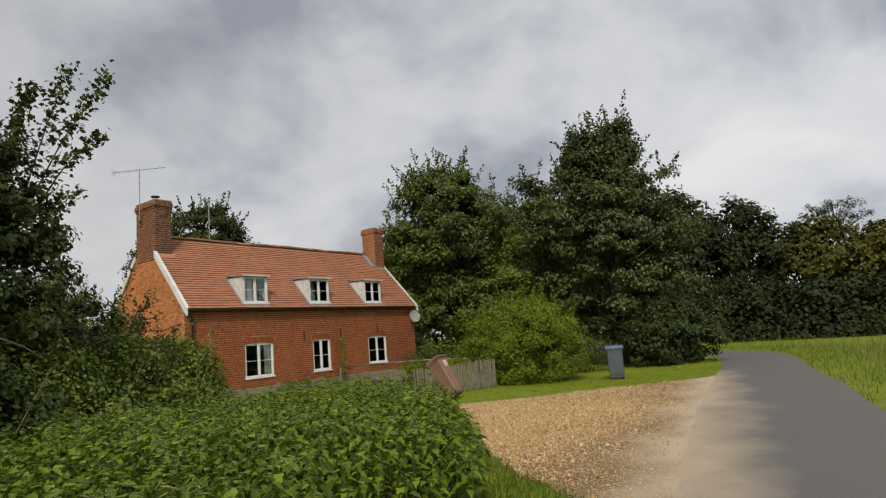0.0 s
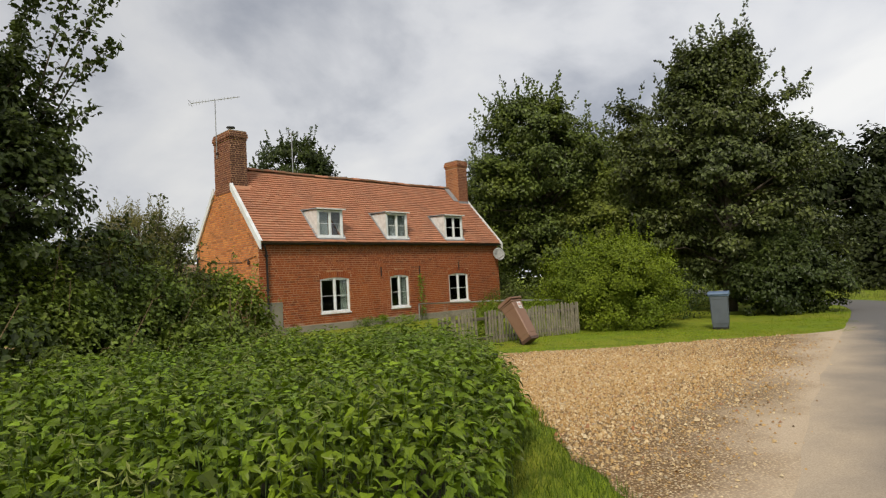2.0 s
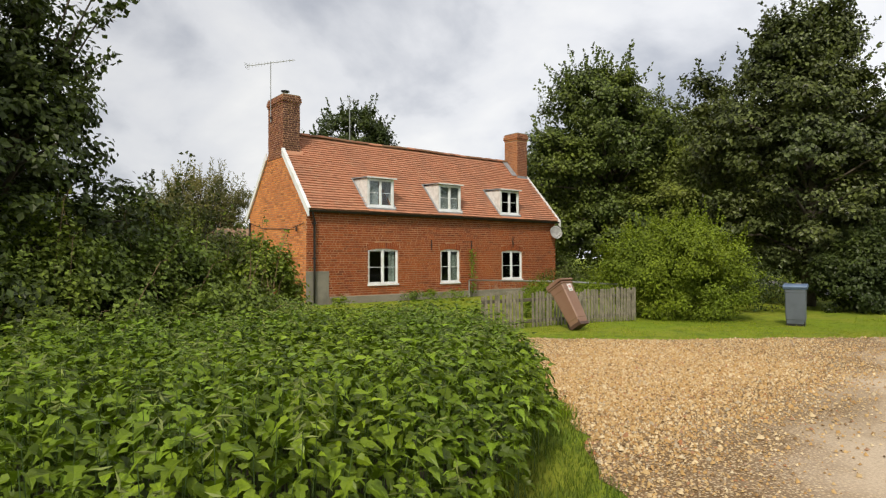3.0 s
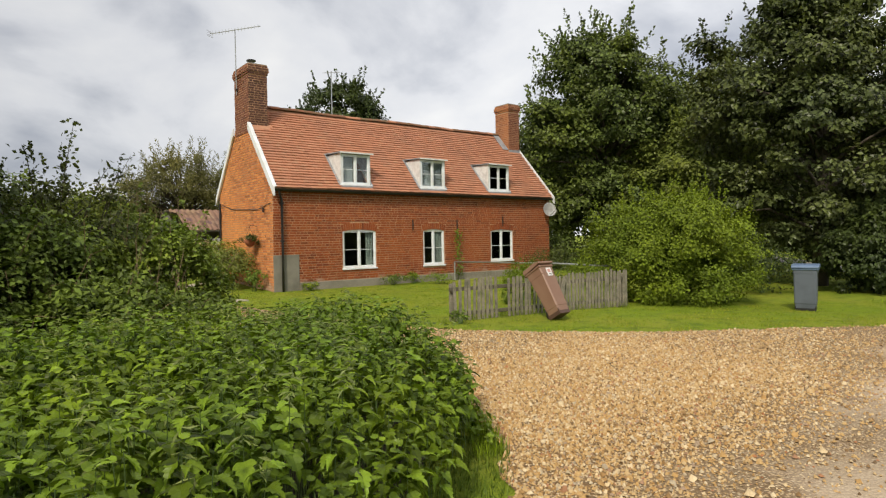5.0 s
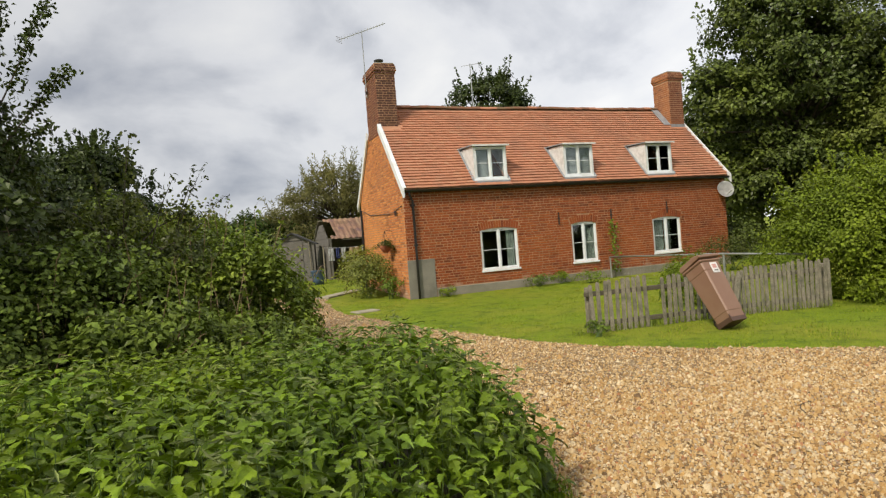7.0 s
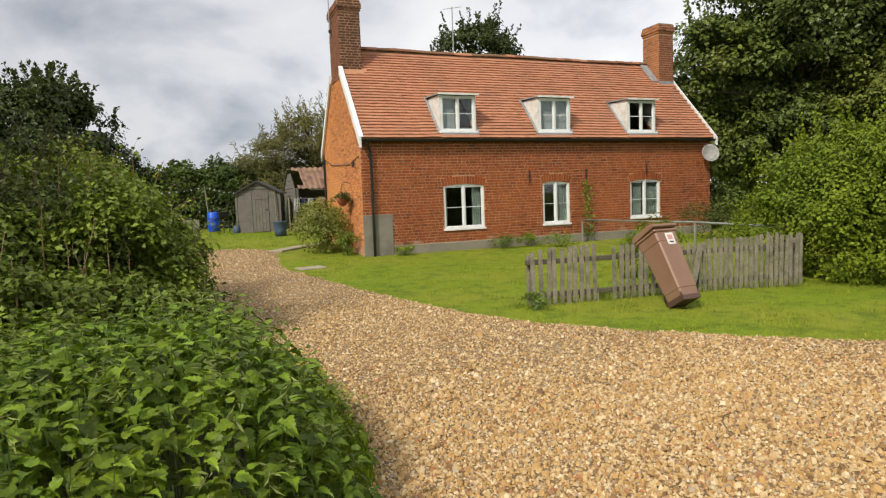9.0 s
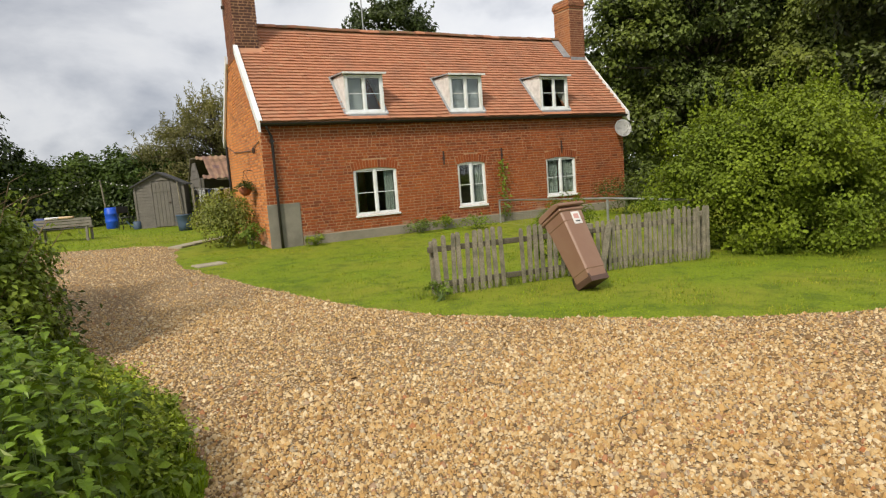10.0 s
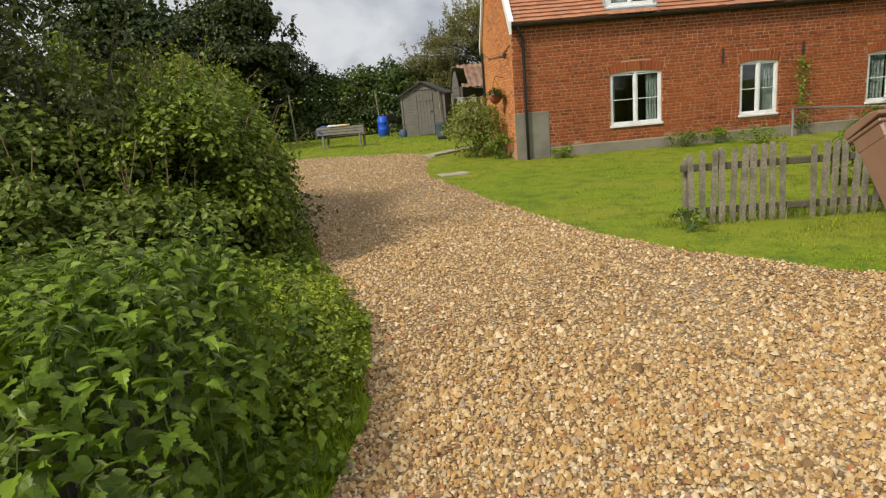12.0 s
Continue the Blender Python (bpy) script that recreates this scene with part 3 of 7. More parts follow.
def course_bricks(length, z0, z1, keep):
    """Rectangles (x0, x1, z0, z1) of a bonded wall, trimmed to the openings by keep()."""
    out = []
    row, z = 0, z0
    while z + BC <= z1 + 1e-6:
        x = -(0.165 if row % 2 else 0.0) + random.uniform(-0.035, 0.015)
        k = 0
        while x < length:
            w = (BL if k % 2 == 0 else BH) if random.random() < 0.72 else random.choice((BL * 0.94, BH * 1.06, BL * 1.03))
            a, b = max(0.0, x), min(length, x + w)
            if b - a > 0.03:
                out += keep(a, b, z, z + BC)
            x += w + J
            k += 1
        z += BC + J
        row += 1
    return out


def arch_of(a, b, d, r):
    """Centre x, centre z, radius and half angle of a window's arch."""
    half = (b - a) / 2
    radius = (half * half + r * r) / (2 * r)
    return (a + b) / 2, d + r - radius, radius, math.asin(half / radius) * 1.04


def arch_hole(zc, a, b, d, r):
    """How far the arch reaches either side at the height zc, as a blocked span."""
    cx, cz, radius, ang = arch_of(a, b, d, r)
    if not d - 0.01 < zc < d + r + 0.225:
        return None
    hw = min(math.sqrt(max(0.0, (radius + 0.222) ** 2 - (zc - cz) ** 2)), (zc - cz) * math.tan(ang)) + 0.012
    return (cx - hw, cx + hw, zc - 0.05, zc + 0.05)


BLOCKED = [(a - 0.006, b + 0.006, c - 0.06, d + r) for a, b, c, d, r in WINDOWS] + [(-0.1, 0.79, -1, 1.07), (-1, 13, -1, 0.23)]


def keep_front(a, b, z0, z1):
    spans = [(a, b)]
    arches = [arch_hole((z0 + z1) / 2, w[0], w[1], w[3], w[4]) for w in WINDOWS]
    for h in BLOCKED + [q for q in arches if q]:
        if h[2] < z1 - 0.02 and h[3] > z0 + 0.02:
            cut = []
            for s, e in spans:
                if h[1] <= s or h[0] >= e:
                    cut.append((s, e))
                else:
                    if h[0] - s > 0.03:
                        cut.append((s, h[0]))
                    if e - h[1] > 0.03:
                        cut.append((h[1], e))
            spans = cut
    return [(s, e, z0, z1) for s, e in spans]


BOX_F = np.array([[0, 1, 5, 4], [1, 2, 6, 5], [2, 3, 7, 6], [3, 0, 4, 7], [4, 5, 6, 7]])


def brick_block(cx, cz, w, h, proud, chamfer=0.006):
    """Eight corners of a brick's face block in a wall's own plane: x along, y out (minus), z up."""
    x0, x1, z0, z1 = cx - w / 2, cx + w / 2, cz - h / 2, cz + h / 2
    c = chamfer
    return [(x0, 0.012, z0), (x1, 0.012, z0), (x1, 0.012, z1), (x0, 0.012, z1),
            (x0 + c, -proud, z0 + c), (x1 - c, -proud, z0 + c), (x1 - c, -proud, z1 - c), (x0 + c, -proud, z1 - c)]


def joined_bricks(name, rects, material, parent, m=None, label="", proud=0.006):
    v = []
    for a, b, z0, z1 in rects:
        v += brick_block((a + b) / 2, (z0 + z1) / 2, b - a, z1 - z0, proud + random.uniform(-0.003, 0.003))
    v = np.array(v)
    f = (BOX_F[None] + (np.arange(len(rects)) * 8)[:, None, None]).reshape(-1, 4)
    ob = part(name, mesh_from(name, v, f, material), None, parent, label)
    if m is not None:
        ob.matrix_local = m
    ob["kind"] = "stuff"
    return ob


front_rects = course_bricks(LEN, 0.10, EAVE + 0.03, keep_front)
full = [r for r in front_rects if 0.85 < r[0] < 4.9 and 0.75 < r[2] < 2.2 and min(abs(r[1] - r[0] - BL), abs(r[1] - r[0] - BH)) < 1e-6]
full = full[:300]
single = set(full)
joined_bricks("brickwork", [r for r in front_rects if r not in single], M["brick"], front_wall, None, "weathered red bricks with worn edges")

# gable bricks, laid to the slope
def keep_gable(a, b, z0, z1):
    if z1 > EAVE - 0.04:
        room = (RIDGE_Z - 0.10 - z1) / SLOPE
        lo, hi = RIDGE_Y - room, RIDGE_Y + room
        a, b = max(a, DEEP - hi), min(b, DEEP - lo)
    return [(a, b, z0, z1)] if b - a > 0.03 else []


gable_rects = course_bricks(DEEP, 0.02, RIDGE_Z - 0.2, keep_gable)
joined_bricks("brickwork", gable_rects, M["brick_orange_lit"], gable_wall, Matrix(((0, 1, 0, 0), (-1, 0, 0, DEEP), (0, 0, 1, 0), (0, 0, 0, 1))))

# soldier arches and their spandrels
for a, b, c, d, r in WINDOWS:
    n = 16 if b - a > 1 else 12
    cx, half = (a + b) / 2, (b - a) / 2
    radius = (half * half + r * r) / (2 * r)
    cz = d + r - radius
    ang = math.asin(half / radius)
    bm = bmesh.new()
    prism(bm, [(a, d + r + 0.003)] + [(cx + radius * math.sin(t), cz + radius * math.cos(t)) for t in np.linspace(-ang, ang, 15)] + [(b, d + r + 0.003)], 0.012, 0.12)
    part("spandrel", bm, M["mortar"], front_wall)
    bm = bmesh.new()
    prism(bm, [(cx + radius * math.sin(t), cz + radius * math.cos(t)) for t in np.linspace(-ang, ang, 15)] + [(cx + (radius + 0.216) * math.sin(t), cz + (radius + 0.216) * math.cos(t)) for t in np.linspace(ang * 1.04, -ang * 1.04, 15)], 0.0015, 0.0098)
    part("arch_bed", bm, M["mortar"], front_wall)
    for i in range(n):
        t = ang * 1.04 * (-1 + 2 * (i + 0.5) / n)
        w = 2 * ang * 1.04 * radius / n - 0.016
        bm = bmesh.new()
        prism(bm, [(-w / 2, 0.0), (w / 2, 0.0), (w / 2 + 0.004, random.uniform(0.207, 0.214)), (-w / 2 - 0.004, 0.211)], -0.006 + random.uniform(-0.002, 0.002), 0.001)
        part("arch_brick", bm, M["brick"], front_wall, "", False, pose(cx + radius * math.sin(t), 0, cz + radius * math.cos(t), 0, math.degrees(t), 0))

# plinth and cement patch
bm = bmesh.new()
box(bm, 0.80, LEN + 0.01, -0.05, 0.006, -0.35, 0.225, None, 0.012)
part("plinth", bm, M["plinth"], house, "stained cement plinth")
bm = bmesh.new()
box(bm, -0.012, 0.785, -0.022, 0.006, -0.35, 1.06, None, 0.008)
part("cement_patch", bm, M["patch"], house, "grey cement patch at the wall's corner")


def casement(parent, x0, x1, z0, z1, rise, y, bars=True, open_deg=0.0):
    """A white two-light casement with an arched head, its panes and bars."""
    w, fr = x1 - x0, 0.046
    cx = (x0 + x1) / 2

    def head(t, k):
        s = 2 * t - 1
        return z1 + rise * (1 - s * s) - k
    bm = bmesh.new()
    n = 12
    outer = [(x0 + w * i / n, head(i / n, 0.0)) for i in range(n + 1)]
    inner = [(x0 + fr + (w - 2 * fr) * i / n, head((fr + (w - 2 * fr) * i / n) / w, fr)) for i in range(n + 1)]
    loop_o = [(x0, z0)] + outer + [(x1, z0)]
    loop_i = [(x0 + fr, z0 + fr)] + inner + [(x1 - fr, z0 + fr)]
    for ya, yb in ((y, y + 0.07),):
        vo = [[bm.verts.new((p[0], q, p[1])) for p in loop_o] for q in (ya, yb)]
        vi = [[bm.verts.new((p[0], q, p[1])) for p in loop_i] for q in (ya, yb)]
        k = len(loop_o)
        for i in range(k):
            j = (i + 1) % k
            bm.faces.new((vo[0][i], vo[0][j], vi[0][j], vi[0][i]))
            bm.faces.new((vo[1][j], vo[1][i], vi[1][i], vi[1][j]))
            bm.faces.new((vi[0][i], vi[0][j], vi[1][j], vi[1][i]))
            bm.faces.new((vo[0][j], vo[0][i], vo[1][i], vo[1][j]))
    part("window_frame", bm, M["white"], parent)
    part("mullion", boxed(cx - 0.027, cx + 0.027, y - 0.004, y + 0.066, z0 + fr, head(0.5, fr) + 0.01, None, bevel=0.006), M["white"], parent)
    for a, b in ((x0 + fr, cx - 0.027), (cx + 0.027, x1 - fr)):
        top = head(((a + b) / 2 - x0) / w, fr)
        part("sash", sash_frame(a, b, z0 + fr, top - 0.004, y + 0.012, 0.024), M["white"], parent)
        pane = part("pane", boxed(a + 0.02, b - 0.02, y + 0.034, y + 0.040, z0 + fr + 0.02, top - 0.024), M["glass"], parent)
        pane.visible_shadow = False
        if bars:
            zm = z0 + (z1 - z0) * 0.50
            part("glazing_bar", boxed(a + 0.02, b - 0.02, y + 0.018, y + 0.033, zm - 0.008, zm + 0.008), M["white"], parent)


def sash_frame(a, b, z0, z1, y, s):
    bm = bmesh.new()
    box(bm, a, a + s, y, y + 0.045, z0, z1)
    box(bm, b - s, b, y, y + 0.045, z0, z1)
    box(bm, a + s, b - s, y, y + 0.045, z0, z0 + s)
    box(bm, a + s, b - s, y, y + 0.045, z1 - s, z1)
    return bm


def curtain(parent, x0, x1, z0, z1, y, folds=7):
    bm = bmesh.new()
    n = folds * 6
    rows = []
    for z in (z0, (z0 + z1) / 2, z1):
        rows.append([bm.verts.new((x0 + (x1 - x0) * i / n, y + 0.022 * math.sin(i / 6 * math.tau) + 0.006 * math.sin(i * 1.7 + z * 4), z)) for i in range(n + 1)])
    for r0, r1 in zip(rows, rows[1:]):
        for i in range(n):
            bm.faces.new((r0[i], r0[i + 1], r1[i + 1], r1[i]))
    bmesh.ops.solidify(bm, geom=bm.faces[:], thickness=0.004)
    return part("curtain", bm, M["curtain"], parent, "pale green curtain")


for i, (a, b, c, d, r) in enumerate(WINDOWS):
    win = part("window", boxed(a - 0.03, b + 0.03, -0.045, 0.10, c - 0.055, c - 0.002, None, bevel=0.008), M["white"], house, "white two-light casement window")
    casement(win, a + 0.002, b - 0.002, c, d, r - 0.004, 0.022)
    if i == 0:
        curtain(win, b - 0.33, b - 0.08, c + 0.06, d, 0.12, 4)
        curtain(win, a + 0.07, a + 0.14, c + 0.06, d, 0.12, 2)
    elif i == 1:
        curtain(win, (a + b) / 2 + 0.02, b - 0.06, c + 0.06, d, 0.12, 6)
    else:
        curtain(win, a + 0.05, a + 0.49, c + 0.06, d, 0.12, 5)
        curtain(win, a + 0.54, b - 0.05, c + 0.06, d, 0.12, 7)

# roof: boarding, tiles, ridge, verges
bm = bmesh.new()
def slope_slab(bm, x0, x1, ya, yb, lift0, lift1):
    prism(bm, [(ya, roof_z(ya) + lift0), (yb, roof_z(yb) + lift0), (yb, roof_z(yb) + lift1), (ya, roof_z(ya) + lift1)], x0, x1, "yz")
xs = [0.0] + [q for d in DORMERS for q in (d[0] + 0.04, d[1] - 0.04)] + [LEN]
for i in range(0, len(xs), 2):
    slope_slab(bm, xs[i], xs[i + 1], -0.16, 1.0, -0.10, -0.022)
slope_slab(bm, 0.0, LEN, 1.0, RIDGE_Y, -0.10, -0.022)
yb = 2 * RIDGE_Y + 0.18
prism(bm, [(RIDGE_Y, RIDGE_Z - 0.10), (yb, EAVE - 0.04), (yb, EAVE + 0.04), (RIDGE_Y, RIDGE_Z - 0.022)], 0.0, LEN, "yz")
roof = part("roof", bm, M["tile"], house, "steep roof of orange clay plain tiles")

GAUGE, TW = 0.122, 0.168
pitch = math.atan(SLOPE)
run = (RIDGE_Y + 0.18) / math.cos(pitch)
CH1 = (-0.012, 0.60, 1.72, 2.98, 7.02)
CH2 = (11.02, LEN + 0.02, 1.66, 2.46, 7.05)


def roof_free(x, y):
    for d in DORMERS:
        if d[0] - 0.05 < x < d[1] + 0.05 and y < 0.95:
            return False
    for c in (CH1, CH2):
        if c[0] - 0.05 < x < c[1] + 0.05 and y > c[2] - 0.06:
            return False
    return True


tile_spots = []
rows_n = int(run / GAUGE)
for rI in range(rows_n):
    s = rI * GAUGE
    y = -0.20 + s * math.cos(pitch)
    z = roof_z(y) - 0.02 + random.uniform(-0.003, 0.003)
    x = 0.06 + (TW / 2 if rI % 2 else 0)
    sag = 0.0
    while x < LEN - 0.05:
        if roof_free(x, y + 0.05):
            tile_spots.append((x, y, z, random.uniform(-1.8, 1.8), random.uniform(-0.004, 0.006) + 0.010 * noise.noise((x * 0.7, y * 0.9, 4.0))))
        x += TW
TILE_V = np.array([(-TW / 2 + 0.002, 0, 0), (TW / 2 - 0.002, 0, 0), (TW / 2 - 0.002, 0.165, -0.006), (-TW / 2 + 0.002, 0.165, -0.006),
                   (-TW / 2 + 0.001, 0, 0.032), (TW / 2 - 0.001, 0, 0.032), (TW / 2 - 0.002, 0.165, 0.009), (-TW / 2 + 0.002, 0.165, 0.009)])
tile_mesh = mesh_from("tile", TILE_V, BOX_F, M["tile"])
tile_pose = [pose(x, y, z + dz, math.degrees(pitch) - 7.0, 0, dr) for x, y, z, dr, dz in tile_spots]
near_tiles = [i for i, t in enumerate(tile_spots) if t[0] < 3.6 and t[1] < 0.75][:290]
near_set = set(near_tiles)
rest = [i for i in range(len(tile_spots)) if i not in near_set]
ax = np.array([np.array(tile_pose[i].to_3x3()) for i in rest])
pl = np.array([tile_pose[i].translation[:] for i in rest])
rest_tiles = part("roof_tiles", scatter("roof_tiles", (TILE_V, BOX_F), pl, ax, M["tile"]), None, roof)
rest_tiles["kind"] = "stuff"

x = 0.62
while x < 11.0:
    bm = bmesh.new()
    n = 8
    prof = [(0.125 * math.cos(math.pi * k / n), 0.095 * math.sin(math.pi * k / n)) for k in range(n + 1)] + [(0.108 * math.cos(math.pi * k / n), 0.08 * math.sin(math.pi * k / n)) for k in range(n, -1, -1)]
    prism(bm, prof, -0.15, 0.15, "yz")
    part("ridge_tile", bm, M["ridge"] if random.random() < 0.75 else M["tile"], roof, "", False, pose(x + 0.15, RIDGE_Y, RIDGE_Z - 0.05 + 0.012 * math.sin(x * 1.3) + random.uniform(-0.008, 0.008), 0, random.uniform(-2, 2), 0))
    x += 0.305

for x0, x1 in ((-0.075, -0.02), (LEN + 0.02, LEN + 0.07)):
    bm = bmesh.new()
    prism(bm, [(-0.26, roof_z(-0.26) - 0.20), (1.70, roof_z(1.70) - 0.17), (1.70, roof_z(1.70) + 0.05), (-0.26, roof_z(-0.26) + 0.05)], x0, x1, "yz")
    part("bargeboard", bm, M["white"], house, "white painted bargeboard")
    yb2 = 2 * RIDGE_Y
    bm = bmesh.new()
    prism(bm, [(yb2 + 0.26, roof_z(-0.26) - 0.20), (yb2 - 1.70, roof_z(1.70) - 0.17), (yb2 - 1.70, roof_z(1.70) + 0.05), (yb2 + 0.26, roof_z(-0.26) + 0.05)], x0, x1, "yz")
    part("bargeboard", bm, M["white"], house, "white painted bargeboard")
    bm = bmesh.new()
    slope_slab(bm, min(x0, x1), max(x0, x1) + 0.06 if x0 < 0 else max(x0, x1), -0.25, 1.70, 0.052, 0.068)
    part("verge_cap", bm, M["white"], house)
part("fascia", boxed(0.0, LEN, -0.10, -0.06, EAVE - 0.085, EAVE - 0.02), M["black"], house)
part("soffit", boxed(0.0, LEN, -0.06, 0.012, EAVE - 0.07, EAVE - 0.03), M["black"], house)

bm = bmesh.new()
n = 8
prof = [(-0.17 + 0.065 * math.cos(math.pi + math.pi * k / n), EAVE - 0.015 + 0.065 * math.sin(math.pi + math.pi * k / n)) for k in range(n + 1)] + [(-0.17 + 0.055 * math.cos(math.pi + math.pi * k / n), EAVE - 0.015 + 0.055 * math.sin(math.pi + math.pi * k / n)) for k in range(n, -1, -1)]
prism(bm, prof, -0.03, LEN + 0.03, "yz")
part("gutter", bm, M["black"], house, "black plastic gutter")
part("downpipe", tubed([(0.14, -0.17, 2.95), (0.14, -0.17, 2.88), (0.25, -0.075, 2.70), (0.25, -0.075, 1.2), (0.25, -0.075, -0.12)], 0.034, 10), M["black"], house, "black plastic downpipe", True)
for z in (2.55, 1.45):
    part("pipe_bracket", boxed(0.205, 0.295, -0.115, 0.0, z, z + 0.05), M["black"], house)


def dormer(x0, x1, sky_sheet):
    """A flat-roofed dormer with white cheeks and a two-light casement."""
    z0, z1, yf = 3.22, 4.16, -0.055
    yback = (z1 + 0.07 - ROOF_EDGE) / SLOPE - 0.18
    d = part("dormer", boxed(x0 - 0.05, x1 + 0.05, yf - 0.05, yf + 0.10, z0 - 0.05, z0 - 0.004, None, bevel=0.006), M["white"], house, "white flat-roofed dormer window")
    casement(d, x0 + 0.02, x1 - 0.02, z0, z1, 0.0, yf)
    for xa, xb in ((x0 - 0.012, x0 + 0.018), (x1 - 0.018, x1 + 0.012)):
        bm = bmesh.new()
        prism(bm, [(yf + 0.004, roof_z(yf) - 0.02), (yback, roof_z(yback) - 0.02), (yback, z1 + 0.02), (yf + 0.004, z1 + 0.02)], xa, xb, "yz")
        part("cheek", bm, M["cheek"], d, "weathered white boarded cheek")
    bm = bmesh.new()
    prism(bm, [(yf - 0.10, z1 + 0.022), (yback + 0.12, z1 + 0.075), (yback + 0.12, z1 + 0.105), (yf - 0.10, z1 + 0.056)], x0 - 0.075, x1 + 0.075, "yz")
    part("dormer_roof", bm, M["lead"], d, "grey lead flat roof")
    bm = bmesh.new()
    prism(bm, [(yf - 0.108, z1 + 0.010), (yf - 0.101, z1 + 0.010), (yf - 0.101, z1 + 0.06), (yf - 0.108, z1 + 0.06)], x0 - 0.078, x1 + 0.078, "yz")
    part("dormer_fascia", bm, M["cheek"], d)
    for xa, s in ((x0 - 0.02, -1), (x1 + 0.02, 1)):
        bm = bmesh.new()
        prism(bm, [(yf - 0.05, roof_z(yf - 0.05) + 0.012), (yback, roof_z(yback) + 0.012), (yback, roof_z(yback) + 0.03), (yf - 0.05, roof_z(yf - 0.05) + 0.03)], min(xa, xa + s * 0.07), max(xa, xa + s * 0.07), "yz")
        part("flashing", bm, M["lead"], d)
    part("apron", boxed(x0 - 0.05, x1 + 0.05, yf - 0.075, yf - 0.045, z0 - 0.20, z0 - 0.053, None, bevel=0.006), M["lead"], d, "narrow lead apron")
    for k in range(7):
        w = (x1 - x0 + 0.10) / 7
        part("apron_tile", boxed(-w / 2 + 0.002, w / 2 - 0.002, -0.145, 0.0, -0.012, 0.010), M["tile"], d, "", False, pose(x0 - 0.05 + w * (k + 0.5), yf - 0.045, z0 - 0.085, 42, 0, random.uniform(-1, 1)))
    # added grey sheet behind the glass, imitates reflected sky
    if sky_sheet:
        part("net_curtain", boxed(x0 + 0.04 + (x1 - x0) * sky_sheet[0], x0 - 0.04 + (x1 - x0) * sky_sheet[1], yf + 0.12, yf + 0.125, z0 + 0.05, z1 - 0.05), M["sky_sheet"], d, "grey sheet standing for sky reflected in the panes")
    part("dormer_back", boxed(x0 + 0.03, x1 - 0.03, 1.06, 1.09, 2.4, z1 + 0.05), M["room"], d)


# span of each dormer's width that shows the imitated reflection
for d, sky_sheet in zip(DORMERS, ((0.0, 0.5), (0.12, 0.98), None)):
    dormer(*d, sky_sheet)


def chimney(c, base, cowl):
    """A brick stack with oversailing top courses."""
    x0, x1, y0, y1, top = c
    ch = part("chimney", boxed(x0 + 0.003, x1 - 0.003, y0 + 0.003, y1 - 0.003, base, top - 0.03), M["mortar"], house, "tall red brick chimney stack")
    w, d = x1 - x0, y1 - y0
    def keep_all(a, b, z0, z1):
        return [(a, b, z0, z1)]
    levels = [(base, top - 0.30, 0.0), (top - 0.30, top - 0.225, 0.02), (top - 0.225, top - 0.075, 0.045), (top - 0.075, top, 0.02)]
    for za, zb, out in levels:
        if out:
            part("corbel", boxed(x0 - out + 0.003, x1 + out - 0.003, y0 - out + 0.003, y1 + out - 0.003, za + 0.002, zb - 0.002), M["mortar"], ch)
        fr_ = course_bricks(w + 2 * out, za, zb, keep_all)
        sd = course_bricks(d + 2 * out, za, zb, keep_all)
        joined_bricks("stack_bricks", fr_, M["brick_dark"] if cowl else M["brick_sooty"], ch, Matrix.Translation((x0 - out, y0 - out, 0)))
        joined_bricks("stack_bricks", fr_, M["brick_sooty"], ch, pose(x1 + out, y1 + out, 0, 0, 0, 180))
        # left face of the plain stack is coloured as if sunlit
        joined_bricks("stack_bricks", sd, M["brick_sooty"] if cowl else M["brick_stack_lit"], ch, pose(x0 - out, y1 + out, 0, 0, 0, -90))
        joined_bricks("stack_bricks", sd, M["brick"], ch, pose(x1 + out, y0 - out, 0, 0, 0, 90))
    part("flaunching", boxed(x0 - 0.01, x1 + 0.01, y0 - 0.01, y1 + 0.01, top - 0.004, top + 0.035, None, bevel=0.02), M["plinth"], ch)
    if not cowl:
        part("flashing", boxed(x0 - 0.01, x1 + 0.01, y0 - 0.022, y0 - 0.008, roof_z(y0) - 0.06, roof_z(y0) + 0.06), M["lead"], ch, "grey lead flashing")
    if cowl:
        bm = bmesh.new()
        tube(bm, [(x0 + 0.3, y0 + 0.5, top + 0.03), (x0 + 0.3, y0 + 0.5, top + 0.14)], 0.09, 12)
        for k in range(4):
            a = k * math.pi / 2
            tube(bm, [(x0 + 0.3 + 0.08 * math.cos(a), y0 + 0.5 + 0.08 * math.sin(a), top + 0.13), (x0 + 0.3 + 0.08 * math.cos(a), y0 + 0.5 + 0.08 * math.sin(a), top + 0.23)], 0.008, 5)
        tube(bm, [(x0 + 0.3, y0 + 0.5, top + 0.22), (x0 + 0.3, y0 + 0.5, top + 0.25), (x0 + 0.3, y0 + 0.5, top + 0.275)], [0.15, 0.15, 0.05], 14)
        part("cowl", bm, M["black"], ch, "black metal cowl")
    return ch


chimney(CH1, 4.9, True)
chimney(CH2, 4.9, False)
bm = bmesh.new()
slope_slab(bm, CH2[0] - 0.30, CH2[0] - 0.005, CH2[2] + 0.02, RIDGE_Y, 0.02, 0.05)
part("flashing", bm, M["lead"], house, "pale lead flashing beside the stack")

